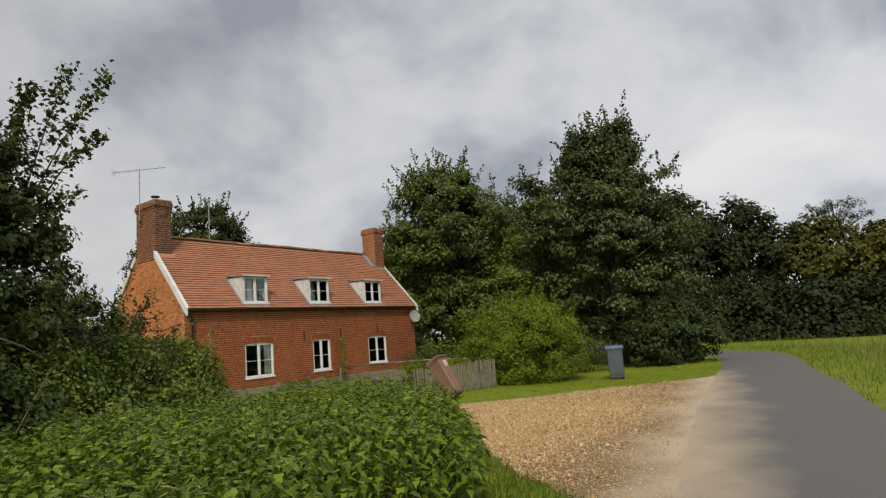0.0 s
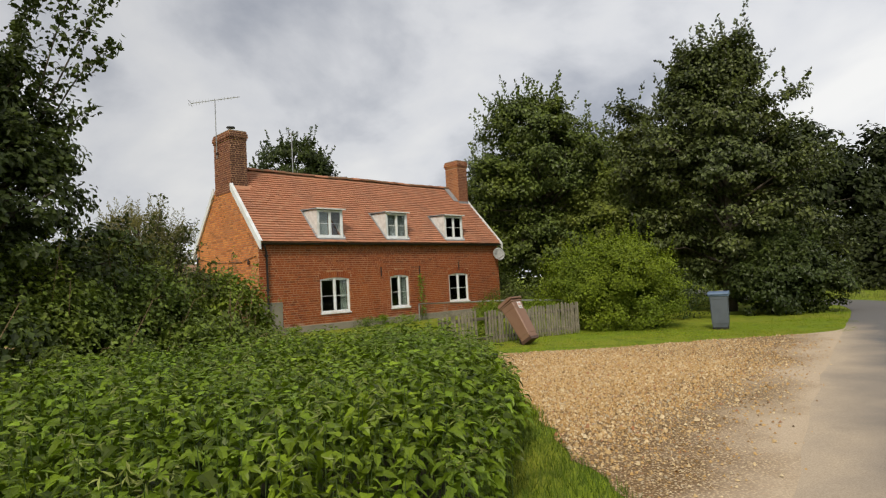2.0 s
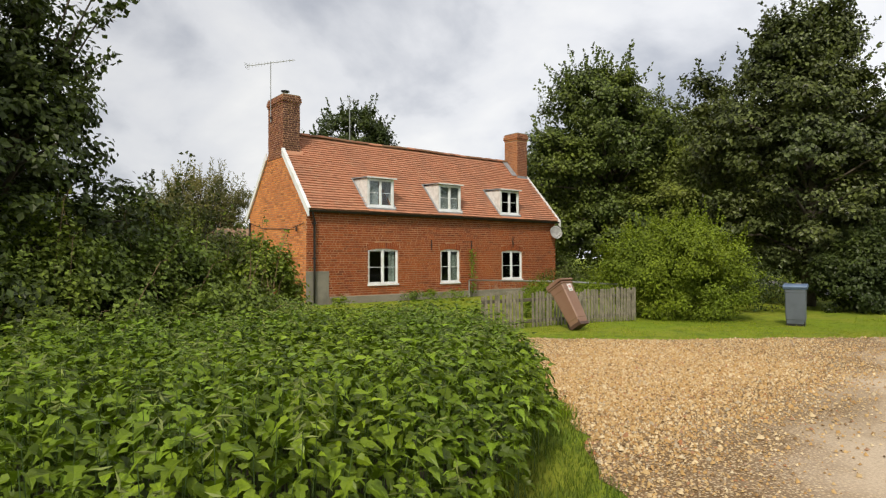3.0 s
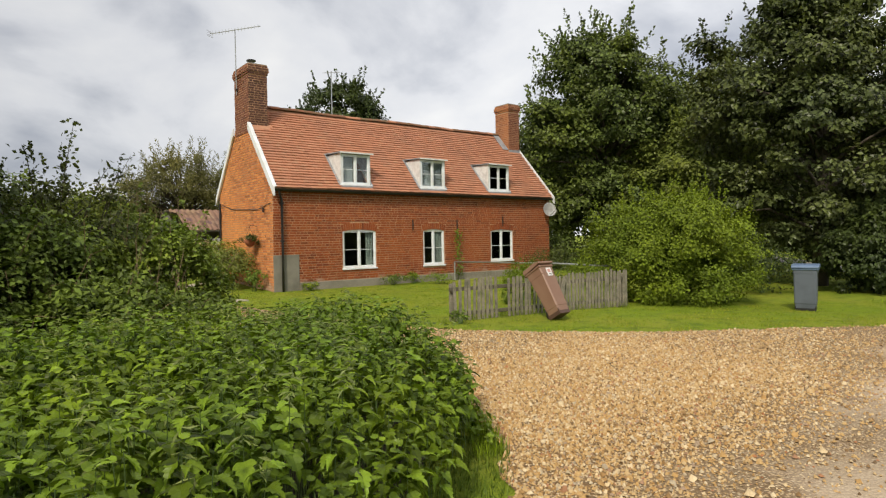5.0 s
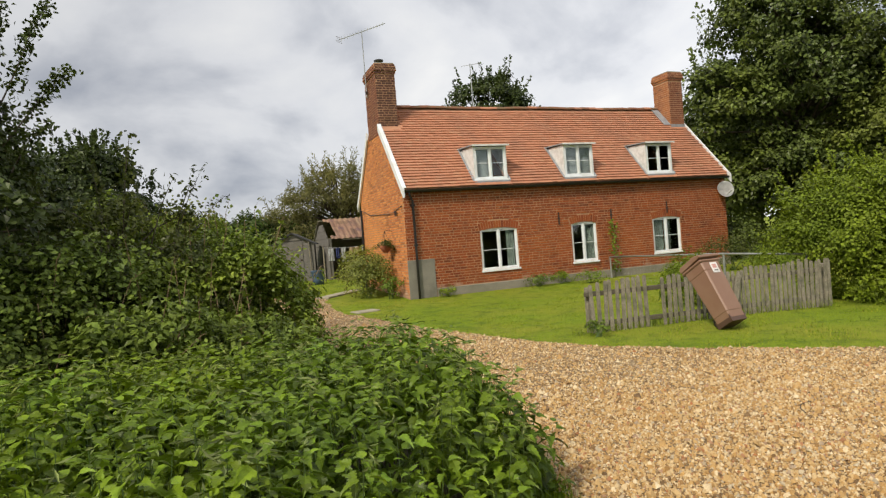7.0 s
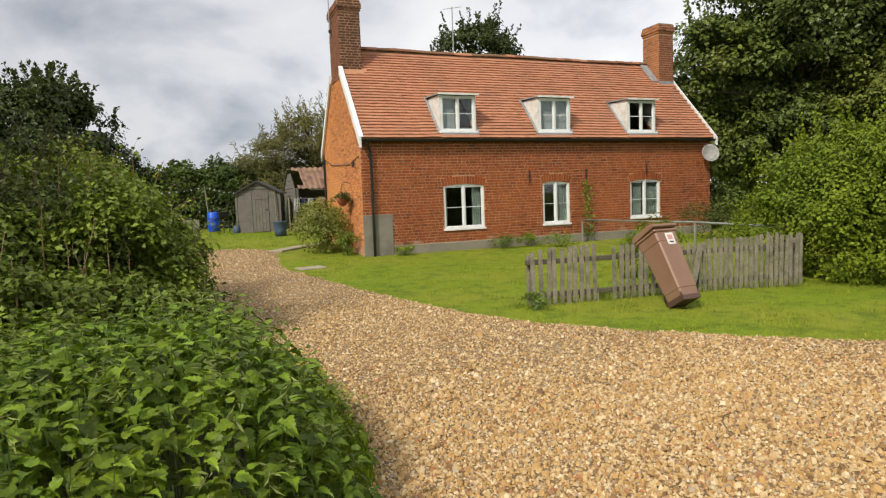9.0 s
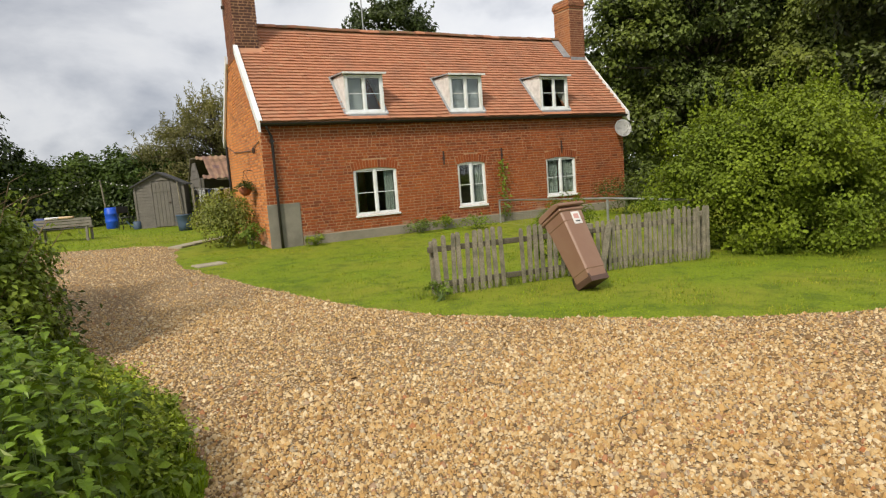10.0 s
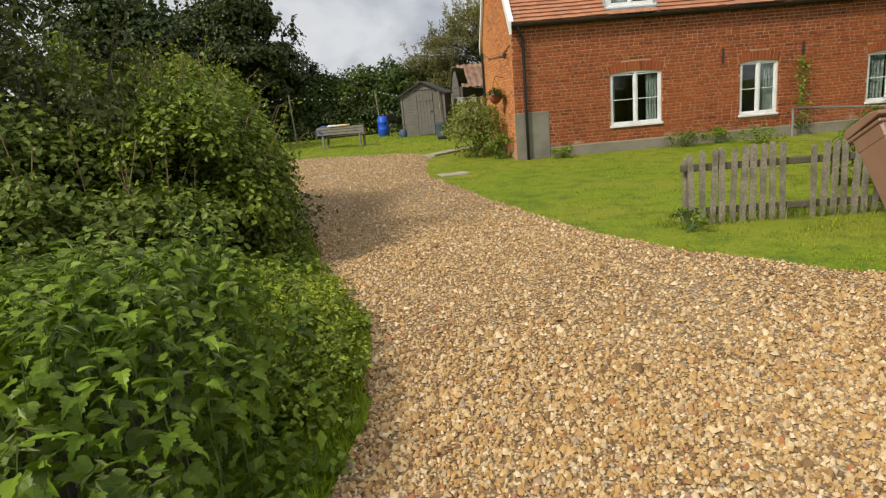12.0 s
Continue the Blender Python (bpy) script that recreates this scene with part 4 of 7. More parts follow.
# wall ties over the windows, lamp and basket hook are fixed to the walls
for x, z0, z1 in ((4.91, 1.76, 2.13), (6.83, 1.74, 2.13), (9.05, 1.88, 2.26)):
    bm = bmesh.new()
    box(bm, x - 0.022, x + 0.022, -0.03, 0.0, z0, z1, None, 0.006)
    box(bm, x - 0.035, x + 0.035, -0.036, -0.004, (z0 + z1) / 2 - 0.03, (z0 + z1) / 2 + 0.03, None, 0.006)
    part("wall_tie", bm, M["iron"], house, "rusty iron wall tie")
bm = bmesh.new()
tube(bm, [(-0.015, 5.0, 2.86), (-0.03, 3.4, 2.55), (-0.03, 1.1, 2.44), (-0.02, 0.1, 2.6)], 0.010, 5)
part("cable", bm, M["black"], house, "black cable along the gable")
bm = bmesh.new()
tube(bm, [(-0.05, DEEP - 0.12, 2.8), (-0.05, DEEP - 0.12, 0.05)], 0.034, 8)
part("downpipe", bm, M["black"], house)

# aerial on the chimney
aer = thing("tv_aerial", -0.07, 2.62, 6.2, "thin metal television aerial strapped to the chimney", "aerial")
part("mast", tubed([(0, 0, 0), (0.0, 0.0, 2.12)], 0.016, 6), M["steel"], aer)
part("bracket", boxed(-0.03, 0.07, -0.03, 0.03, 0.12, 0.2), M["iron"], aer)
d = Vector((0.58, -0.80, 0.0))
p = Vector((-d.y, d.x, 0))
part("boom", tubed([d * -0.95 + Vector((0, 0, 2.06)), d * 0.95 + Vector((0, 0, 2.10))], 0.012, 6), M["steel"], aer)
for k in range(15):
    c = d * (-0.85 + k * 0.122) + Vector((0, 0, 2.063 + k * 0.0026))
    h = 0.085 - 0.0025 * k
    part("element", tubed([c - Vector((0, 0, h)), c + Vector((0, 0, h))], 0.006, 5), M["steel"], aer)
for k in range(4):
    c = d * (-0.95 - 0.03 * (k % 2)) + Vector((0, 0, 1.97 + 0.06 * k))
    part("reflector", tubed([c - p * 0.13, c + p * 0.13], 0.006, 5), M["steel"], aer)
aer2 = thing("aerial_mast", 6.1, 8.0, 0.1, "tall slim aerial mast standing behind the cottage", "mast")
part("mast", tubed([(0, 0, -0.1), (0, 0, 4.5), (0, 0, 9.0)], [0.035, 0.03, 0.022], 6), M["steel"], aer2)
part("boom", tubed([(-0.3, 0.25, 8.95), (0.3, -0.25, 8.95)], 0.012, 5), M["steel"], aer2)

dish = thing("satellite_dish", 11.35, -0.30, 2.55, "pale grey satellite dish on a wall bracket", "satellite dish")
bm = bmesh.new()
rings = []
for k in range(6):
    r = 0.30 * k / 5
    rings.append([bm.verts.new((r * 0.88 * math.cos(a), 0.10 * (r / 0.30) ** 2 * -1 + 0.10, r * math.sin(a))) for a in np.linspace(0, math.tau, 25)[:-1]] if k else [bm.verts.new((0, 0.10, 0))])
for k in range(24):
    bm.faces.new((rings[0][0], rings[1][k], rings[1][(k + 1) % 24]))
for r0, r1 in zip(rings[1:], rings[2:]):
    for k in range(24):
        bm.faces.new((r0[k], r1[k], r1[(k + 1) % 24], r0[(k + 1) % 24]))
bmesh.ops.solidify(bm, geom=bm.faces[:], thickness=0.008)
part("reflector", bm, M["dish"], dish, "", True, pose(0, 0, 0, -22, 0, -30))
part("arm", tubed([(0, 0.02, -0.24), (-0.10, -0.32, -0.10)], 0.012, 6), M["dish"], dish)
part("receiver", tubed([(-0.10, -0.34, -0.09), (-0.07, -0.26, -0.06)], 0.03, 8), M["dish"], dish)
part("bracket", tubed([(0, 0.08, 0), (0.05, 0.20, -0.05), (0.05, 0.30, -0.05)], 0.018, 6), M["dish"], dish)

lamp = thing("wall_lamp", -0.02, 0.55, 2.42, "small dark outdoor lamp under the gable verge", "lamp")
part("arm", tubed([(0.02, 0, 0), (-0.05, 0, 0.02)], 0.012, 6), M["iron"], lamp)
part("lantern", tubed([(-0.055, 0, -0.08), (-0.055, 0, -0.06), (-0.055, 0, 0.04), (-0.055, 0, 0.07)], [0.02, 0.035, 0.04, 0.015], 8), M["iron"], lamp)


# ---- plants ----
LEAF = (np.array([(0, 0, 0), (-0.32, 0.42, 0.07), (0, 1.0, -0.10), (0.32, 0.42, 0.07), (0, 0.5, 0.0)]),
        np.array([(0, 4, 1), (1, 4, 2), (0, 3, 4), (4, 3, 2)]))
SMALL = (np.array([(0, 0, 0), (-0.36, 0.45, 0.10), (0, 1.0, -0.06), (0.36, 0.45, 0.10)]), np.array([(0, 2, 1), (0, 3, 2)]))
SLIM = (np.array([(0, 0, 0), (-0.12, 0.5, 0.03), (0, 1.0, -0.15), (0.12, 0.5, 0.03)]), np.array([(0, 2, 1), (0, 3, 2)]))
# a toothed, folded nettle leaf, and its outline's half widths along the rib
HALF = ((0.00, 0.20, 0.20), (0.10, 0.29, 0.10), (0.25, 0.34, 0.20), (0.29, 0.225, 0.09), (0.44, 0.275, 0.16), (0.48, 0.165, 0.05), (0.62, 0.19, 0.09), (0.66, 0.09, 0.03), (0.80, 0.09, 0.03))


def toothed_leaf():
    """Rib vertices first, then the two toothed edges."""
    rib = [(0, 0.0, 0.0), (0, 0.22, 0.005), (0, 0.45, -0.04), (0, 0.68, -0.13), (0, 1.0, -0.36)]
    v, f = list(rib), []
    near = (0, 0, 1, 1, 2, 2, 3, 3, 3)
    for s in (-1, 1):
        o = len(v)
        for y, x, w in HALF:
            v.append((s * x, y + 0.03, 0.05 + 0.10 * x - 0.42 * max(0, y - 0.2) ** 1.6 + 0.02 * w))
        f.append((0, 1, o) if s < 0 else (0, o, 1))
        for k in range(len(HALF) - 1):
            r0, r1 = max(1, near[k]), max(1, near[k + 1])
            f.append((o + k, r0, o + k + 1) if s < 0 else (o + k, o + k + 1, r0))
            if r1 != r0:
                f.append((r0, r1, o + k + 1) if s < 0 else (r0, o + k + 1, r1))
        f.append((o + len(HALF) - 1, 3, 4) if s < 0 else (o + len(HALF) - 1, 4, 3))
    return np.array(v, float), np.array(f)


NET = toothed_leaf()
PLAIN_NET = (np.array([(0, 0, 0), (0, 0.4, -0.02), (0, 1.0, -0.34), (-0.27, 0.10, 0.09), (-0.30, 0.33, 0.08), (-0.19, 0.38, 0.03), (-0.22, 0.58, -0.05), (-0.08, 0.80, -0.17), (0.27, 0.10, 0.09), (0.30, 0.33, 0.08), (0.19, 0.38, 0.03), (0.22, 0.58, -0.05), (0.08, 0.80, -0.17)]),
             np.array([(0, 1, 3), (3, 1, 4), (4, 1, 5), (5, 1, 6), (6, 1, 7), (7, 1, 2), (0, 8, 1), (8, 9, 1), (9, 10, 1), (10, 11, 1), (11, 12, 1), (12, 2, 1)]))


def ball(n):
    return unit(rng.normal(size=(n, 3)))


def clump_leaves(centres, outward, per, radius, leaf, squash=0.7, up=0.5):
    """Leaves round clump centres: places and axes."""
    n = len(centres)
    c = np.repeat(centres, per, 0)
    o = np.repeat(outward, per, 0)
    r = np.repeat(np.asarray(radius) * np.ones(n), per)
    d = ball(n * per)
    p = c + d * (r * rng.random(n * per) ** 0.45)[:, None] * np.array([1, 1, squash])
    nrm = unit(o * 0.6 + d * 0.5 + np.array([0, 0, up]) + rng.normal(size=d.shape) * 0.35)
    tip = unit(np.cross(nrm, ball(n * per)) + np.array([0, 0, -0.25]))
    s = leaf * rng.uniform(0.65, 1.3, n * per)
    return p, frames(tip, nrm, s)


def lobed_clumps(lobes, n, inner=0.25):
    """Clump centres spread over lobes (x, y, z, rx, ry, rz), most near the skin, some within."""
    L = np.array(lobes, float)
    w = L[:, 3] * L[:, 5] + L[:, 4] * L[:, 5]
    k = rng.choice(len(L), n, p=w / w.sum())
    d = ball(n)
    d[:, 2] = np.where(rng.random(n) < 0.6, np.abs(d[:, 2]), d[:, 2])
    deep = rng.random(n) < inner
    f = np.where(deep, rng.uniform(0.2, 0.7, n), rng.uniform(0.78, 1.06, n) + 0.14 * np.sin(d[:, 0] * 5 + k) * np.cos(d[:, 2] * 6 + 2 * k))
    return L[k, :3] + d * L[k, 3:] * f[:, None], d, deep


def branches(bm, base, top, radius, centres, count, lean=(0, 0), sides=7):
    """A tapering trunk and limbs that reach out to some of the clumps."""
    b, t = Vector(base), Vector(top)
    pts = [b.lerp(t, s) + Vector((lean[0] * math.sin(s * 3), lean[1] * math.sin(s * 2.4), 0)) for s in np.linspace(0, 1, 7)]
    tube(bm, pts, [radius * (1.15 - 0.95 * s) for s in np.linspace(0, 1, 7)], sides)
    for i in rng.choice(len(centres), min(count, len(centres)), replace=False):
        c = Vector(centres[i])
        s = min(0.92, max(0.15, (c.z - b.z) / max(0.1, t.z - b.z) * 0.75))
        a = b.lerp(t, s)
        mid = a.lerp(c, 0.5) + Vector((0, 0, 0.12 * (c - a).length))
        tube(bm, [a, mid, c], [radius * (0.42 - 0.3 * s), radius * 0.16, radius * 0.04 + 0.004], 5, False)


def tree(name, x, y, lobes, clumps, per, clump_r, leaf, material, trunk_r, label, category="tree", group="", limbs=40, sprigs=0, shape=SMALL, inner=0.25, top=None, lean=(0, 0), squash=0.7):
    """A trunk with limbs and a crown of many small leaf clumps; lobes are given from the tree's foot."""
    z = float(ground_z(x, y))
    root = thing(name, x, y, z, label, category, group)
    c, o, deep = lobed_clumps(lobes, clumps, inner)
    hi = max(l[2] + l[5] for l in lobes)
    c[:, 2] = np.maximum(c[:, 2], clump_r * 0.4)
    p, a = clump_leaves(c, o, per, clump_r * rng.uniform(0.7, 1.25, len(c)), leaf, squash)
    P, A = [p], [a]
    if sprigs:
        up = np.argsort(-(c[:, 2] + rng.random(len(c)) * hi * 0.5) + 9 * deep)[:sprigs]
        for i in up:
            d = unit(o[i] * 0.6 + np.array([0, 0, 0.8]) + rng.normal(size=3) * 0.25)
            n = 26
            L = clump_r * rng.uniform(1.2, 2.4)
            s = np.linspace(0, 1, n)
            q = c[i] + d * (s * L)[:, None] + rng.normal(size=(n, 3)) * clump_r * 0.12 * (1.2 - s)[:, None]
            nr = unit(ball(n) + np.array([0, 0, 0.4]))
            P.append(q)
            A.append(frames(unit(d + rng.normal(size=(n, 3)) * 0.7), nr, leaf * rng.uniform(0.7, 1.2, n)))
    bm = bmesh.new()
    branches(bm, (0, 0, -0.15), top or (lobes[0][0] * 0.6, lobes[0][1] * 0.6, hi * 0.85), trunk_r, c, limbs, lean)
    part("trunk", bm, M["bark"], root, "", True)
    crown = scatter("crown", shape, np.concatenate(P), np.concatenate(A), material)
    part("crown", crown, None, root)
    return root


# lime-green shrub and dark shrub on the verge, tall trees beyond
tree("shrub", 7.0, -8.3, [(0.15, 0, 1.3, 1.8, 1.75, 1.4), (0.95, -0.3, 1.15, 1.4, 1.4, 1.3), (-0.6, 0.7, 1.25, 1.1, 1.2, 1.2), (-0.8, 0, 1.0, 0.8, 1.0, 0.95), (0.1, 0.1, 1.85, 1.25, 1.1, 0.82), (1.55, -0.4, 0.85, 0.95, 1.1, 0.9), (0.5, -0.5, 0.5, 1.4, 1.1, 0.6)],
     700, 110, 0.33, 0.064, M["laurel"], 0.09, "dense rounded yellow-green garden shrub beside the fence", "shrub", "", 60, 90)
tree("shrub", 14.6, -10.9, [(0, 0, 1.25, 1.6, 1.5, 1.4), (0.9, -0.6, 0.9, 1.2, 1.2, 1.0), (-0.9, 0.5, 0.9, 1.2, 1.2, 1.1), (0.3, 0, 2.0, 0.9, 0.9, 0.8)],
     460, 58, 0.32, 0.12, M["hawthorn"], 0.09, "dark green rounded shrub beside the lane", "shrub", "", 40, 40)
tree("tree", 16.0, -8.3, [(0, 0, 5.0, 3.5, 3.4, 2.6), (0.2, 0, 3.0, 3.6, 3.3, 2.0), (-0.4, 0.3, 7.2, 2.2, 2.1, 2.2), (0.9, -0.5, 9.2, 1.0, 1.0, 1.9), (-0.7, 0.3, 9.0, 0.9, 0.9, 1.6), (-2.4, 1.3, 5.8, 1.6, 1.6, 1.5), (2.2, -1.6, 5.6, 1.6, 1.6, 1.7), (2.6, -1.8, 2.4, 1.7, 1.7, 1.4), (-2.3, 1.6, 2.6, 1.8, 1.8, 1.5), (0.6, -0.4, 1.6, 2.6, 2.4, 1.2), (-1.0, 2.6, 7.4, 1.0, 1.1, 1.3), (-1.3, 3.3, 8.3, 0.5, 0.6, 0.7), (0.6, -2.0, 7.5, 0.8, 0.9, 0.9), (0.8, -2.6, 8.2, 0.35, 0.4, 0.45), (-0.4, 1.2, 9.0, 0.85, 0.85, 1.0), (-0.2, 0.6, 10.0, 0.7, 0.7, 1.3), (0.8, -0.9, 10.3, 0.5, 0.6, 1.0)],
     600, 130, 0.60, 0.158, M["alder"], 0.24, "tall grey-green broadleaf tree with an uneven crown", "tree", "trees by the cottage", 90, 150, SMALL, 0.22, (0.5, -0.2, 10.6), (0, 0), 0.55)
tree("tree", 17.6, 1.6, [(0, 0, 6.2, 4.0, 3.8, 3.6), (-0.6, 0.2, 8.6, 2.8, 2.7, 2.3), (0.6, 0.2, 9.6, 1.3, 1.3, 1.5), (-1.4, 0.4, 9.5, 1.2, 1.2, 1.5), (-2.6, 1.2, 5.2, 2.4, 2.4, 2.4), (2.2, -1.6, 6.6, 2.4, 2.4, 2.6), (3.2, -2.6, 5.0, 2.4, 2.4, 2.6), (-1.2, 0, 2.6, 3.2, 3.2, 2.0), (2.2, -1.5, 2.4, 3.2, 3.2, 2.0)],
     580, 130, 0.72, 0.172, M["sycamore"], 0.30, "dense dark green broadleaf tree beside the cottage", "tree", "trees by the cottage", 90, 130, SMALL, 0.22, (0.0, 0.0, 9.8), (0, 0), 0.55)
tree("tree", 24.5, 6.5, [(0, 0, 5.2, 4.4, 4.4, 4.4), (-3, 2, 4.4, 3.4, 3.4, 3.6), (3, -3, 4.6, 3.6, 3.6, 3.8)], 520, 50, 0.8, 0.36, M["sycamore"], 0.3, "dark broadleaf tree in the wood edge behind the cottage", "tree", "trees by the cottage", 40, 40)
tree("tree", 19.6, -2.6, [(0, 0, 4.2, 3.0, 3.0, 3.4), (1.5, -1.5, 3.2, 2.6, 2.6, 2.6), (-1.5, 1.5, 3.0, 2.6, 2.6, 2.6)], 420, 110, 0.6, 0.15, M["ash"], 0.26, "leafy broadleaf tree behind the shrubs", "tree", "trees by the cottage", 40, 40)
tree("tree", 10.4, 15.4, [(0, 0, 7.8, 2.3, 2.3, 2.6), (1.3, -0.6, 7.0, 1.7, 1.7, 1.8), (-1.3, 2.2, 6.4, 2.0, 2.0, 2.3), (0, 0, 4.2, 2.4, 2.4, 2.4)], 420, 96, 0.5, 0.17, M["hawthorn"], 0.28, "dark tree rising behind the roof ridge", "tree", "trees by the cottage", 40, 70, SMALL, 0.3)
tree("tree", 1.6, 16.2, [(0, 0, 3.4, 2.0, 2.0, 2.3), (-2.2, 0.2, 2.6, 1.7, 1.7, 1.7), (1.6, 0, 3.2, 1.6, 1.6, 1.9)], 260, 70, 0.5, 0.20, M["willow"], 0.12, "thin grey-green willow behind the outbuilding", "tree", "", 150, 90, SLIM, 0.15)
tree("tree", -10.4, 15.6, [(0, 0, 3.4, 3.2, 2.8, 3.0), (2.0, 0.6, 2.8, 1.8, 1.8, 2.0), (-2.4, 0.2, 3.2, 2.4, 2.4, 2.8), (0.6, 0, 5.2, 1.9, 1.9, 1.4)], 620, 56, 0.5, 0.19, M["hawthorn"], 0.2, "dark bushy tree at the garden's far corner", "tree", "", 50, 80)

tree("tree", -12.0, 8.0, [(0, 0, 3.0, 2.3, 2.3, 2.4), (1.4, 0.2, 2.6, 1.6, 1.6, 2.0), (-0.4, 0, 4.6, 1.6, 1.6, 1.2)], 300, 50, 0.5, 0.19, M["hawthorn"], 0.16, "dark hedgerow tree beside the back garden", "tree", "", 30, 50)
tree("tree", -8.8, -5.9, [(0, 0, 2.2, 1.6, 1.7, 1.8), (0.5, -0.2, 1.8, 1.3, 1.4, 1.4), (-0.4, 0.2, 3.6, 1.2, 1.3, 1.3), (0.7, -0.1, 3.3, 0.7, 0.7, 0.8), (0.6, 0, 4.4, 0.55, 0.6, 0.8), (-0.2, 0, 4.9, 0.7, 0.7, 0.8)], 420, 54, 0.32, 0.09, M["hawthorn"], 0.14, "leafy hedgerow tree behind the bramble bank", "tree", "", 30, 50)

# tall old thorn tree and dark plum over the bramble bank
tree("tree", -8.2, -9.0, [(-0.2, 0, 2.4, 1.3, 1.4, 1.6), (-0.5, 0.2, 3.9, 1.0, 1.1, 1.3), (-1.2, 0.2, 3.0, 1.5, 1.5, 1.9), (0.3, -0.1, 3.2, 0.7, 0.8, 0.9), (-1.0, 0.2, 4.3, 0.6, 0.6, 0.7), (0.7, 0.2, 1.7, 1.1, 1.2, 1.0), (-1.4, -0.3, 1.5, 1.6, 1.5, 1.4),
      (0.3, 0, 4.4, 0.35, 0.4, 0.4), (-0.2, 0, 4.5, 0.45, 0.45, 0.45), (0.6, 0, 3.9, 0.3, 0.4, 0.35), (0.75, 0, 3.2, 0.35, 0.5, 0.4)],
     720, 54, 0.22, 0.085, M["hawthorn"], 0.13, "tall dark thorn tree with straggling upper branches", "tree", "", 120, 24, SMALL, 0.3, (-0.2, 0.1, 5.6))
tree("tree", -9.9, -10.2, [(0, 0, 2.4, 1.2, 1.2, 1.6), (0.1, 0, 3.8, 0.9, 1.0, 1.2), (0.25, 0.1, 4.7, 0.55, 0.7, 0.7), (-0.4, 0, 5.2, 0.75, 0.8, 0.9), (0.6, 0.1, 4.4, 0.35, 0.4, 0.5)],
     460, 54, 0.23, 0.085, M["hawthorn"], 0.12, "tall dark thorn tree at the thicket's edge", "tree", "", 90, 20, SMALL, 0.3, (0.1, 0.1, 5.4))
tree("bush", -6.1, -7.9, [(0, 0, 1.5, 1.15, 1.1, 0.95), (-0.9, 0.4, 1.5, 1.0, 1.0, 0.95), (0.5, 0.2, 1.2, 0.8, 0.8, 0.8)], 170, 46, 0.22, 0.06, M["plum"], 0.06, "dark purple-green bush with upright shoots", "bush", "", 40, 24)

# long straggling shoots that stand out against the sky
def shoot(pts, n, leaf, r=0.012):
    p = [Vector(q) for q in smooth_line3(pts, 5)]
    bm = bmesh.new()
    tube(bm, p, [r * (1.1 - i / len(p)) for i in range(len(p))], 5)
    q = np.array([p[int(i)][:] for i in np.linspace(len(p) * 0.12, len(p) - 1, n)])
    q = q + rng.normal(size=q.shape) * leaf * 0.75
    nr = unit(ball(n) + np.array([0, 0, 0.5]))
    return bm, q, frames(unit(np.cross(nr, ball(n))), nr, leaf * rng.uniform(0.7, 1.2, n))


def smooth_line3(pts, k):
    p = [Vector(q) for q in pts]
    out = []
    for i in range(len(p) - 1):
        a, b, c, d = p[max(i - 1, 0)], p[i], p[i + 1], p[min(i + 2, len(p) - 1)]
        for j in range(k):
            t = j / k
            out.append(0.5 * ((2 * b) + (c - a) * t + (2 * a - 5 * b + 4 * c - d) * t * t + (3 * b - a - 3 * c + d) * t ** 3))
    out.append(p[-1])
    return out


def shoots(name, paths, per_m, leaf, material, label, twig=M["bark"], r=0.013):
    root = thing(name, *paths[0][0], label, "branch")
    base = Vector(paths[0][0])
    Q, A = [], []
    for pts in paths:
        length = sum((Vector(b) - Vector(a)).length for a, b in zip(pts, pts[1:]))
        b, q, a = shoot([Vector(p) - base for p in pts], int(per_m * length), leaf, r)
        part("twig", b, twig, root)
        Q.append(q)
        A.append(a)
    part("leaves", scatter("leaves", SMALL, np.concatenate(Q), np.concatenate(A), material), None, root)


shoots("tree_branch", [[(-7.7, -9.0, 3.4), (-7.2, -9.1, 4.7), (-6.85, -9.2, 5.4), (-6.63, -9.27, 5.95)],
                       [(-7.7, -9.0, 3.6), (-7.4, -9.0, 4.8), (-7.2, -9.0, 5.5), (-7.06, -8.96, 5.95)],
                       [(-7.6, -9.0, 3.4), (-7.25, -9.15, 4.2), (-6.95, -9.25, 4.65), (-6.72, -9.3, 4.88)],
                       [(-7.7, -9.0, 2.9), (-7.35, -9.15, 3.6), (-7.0, -9.27, 4.0)],
                       [(-7.9, -9.0, 3.8), (-7.75, -9.0, 4.9), (-7.65, -9.1, 5.45)],
                       [(-8.3, -9.0, 3.8), (-8.35, -9.0, 4.8), (-8.4, -9.0, 5.5)],
                       [(-8.1, -9.0, 3.8), (-8.2, -9.0, 4.6), (-8.25, -9.0, 5.15)],
                       [(-7.9, -9.0, 3.8), (-7.75, -9.0, 4.8), (-7.5, -9.0, 5.55)],
                       [(-9.5, -10.1, 3.8), (-9.25, -10.0, 4.9), (-9.05, -10.0, 5.7)],
                       [(-9.4, -10.1, 3.6), (-9.0, -10.0, 4.7), (-8.85, -10.0, 5.25)]], 120, 0.088, M["hawthorn"], "leafy straggling branches of the thorn tree")
shoots("tree_branch", [[(-7.9, -6.1, 2.9), (-7.3, -6.1, 3.7), (-7.0, -6.1, 4.1), (-6.72, -6.1, 4.33)],
                       [(-7.9, -6.1, 3.2), (-7.4, -6.1, 4.3), (-7.15, -6.1, 4.9), (-6.92, -6.1, 5.3)],
                       [(-7.9, -6.1, 3.6), (-7.6, -6.1, 4.8), (-7.45, -6.1, 5.7)],
                       [(-7.7, -6.1, 2.6), (-7.3, -6.2, 3.3), (-7.0, -6.2, 3.55)]], 190, 0.075, M["hawthorn"], "leafy outer branches of the hedgerow tree")
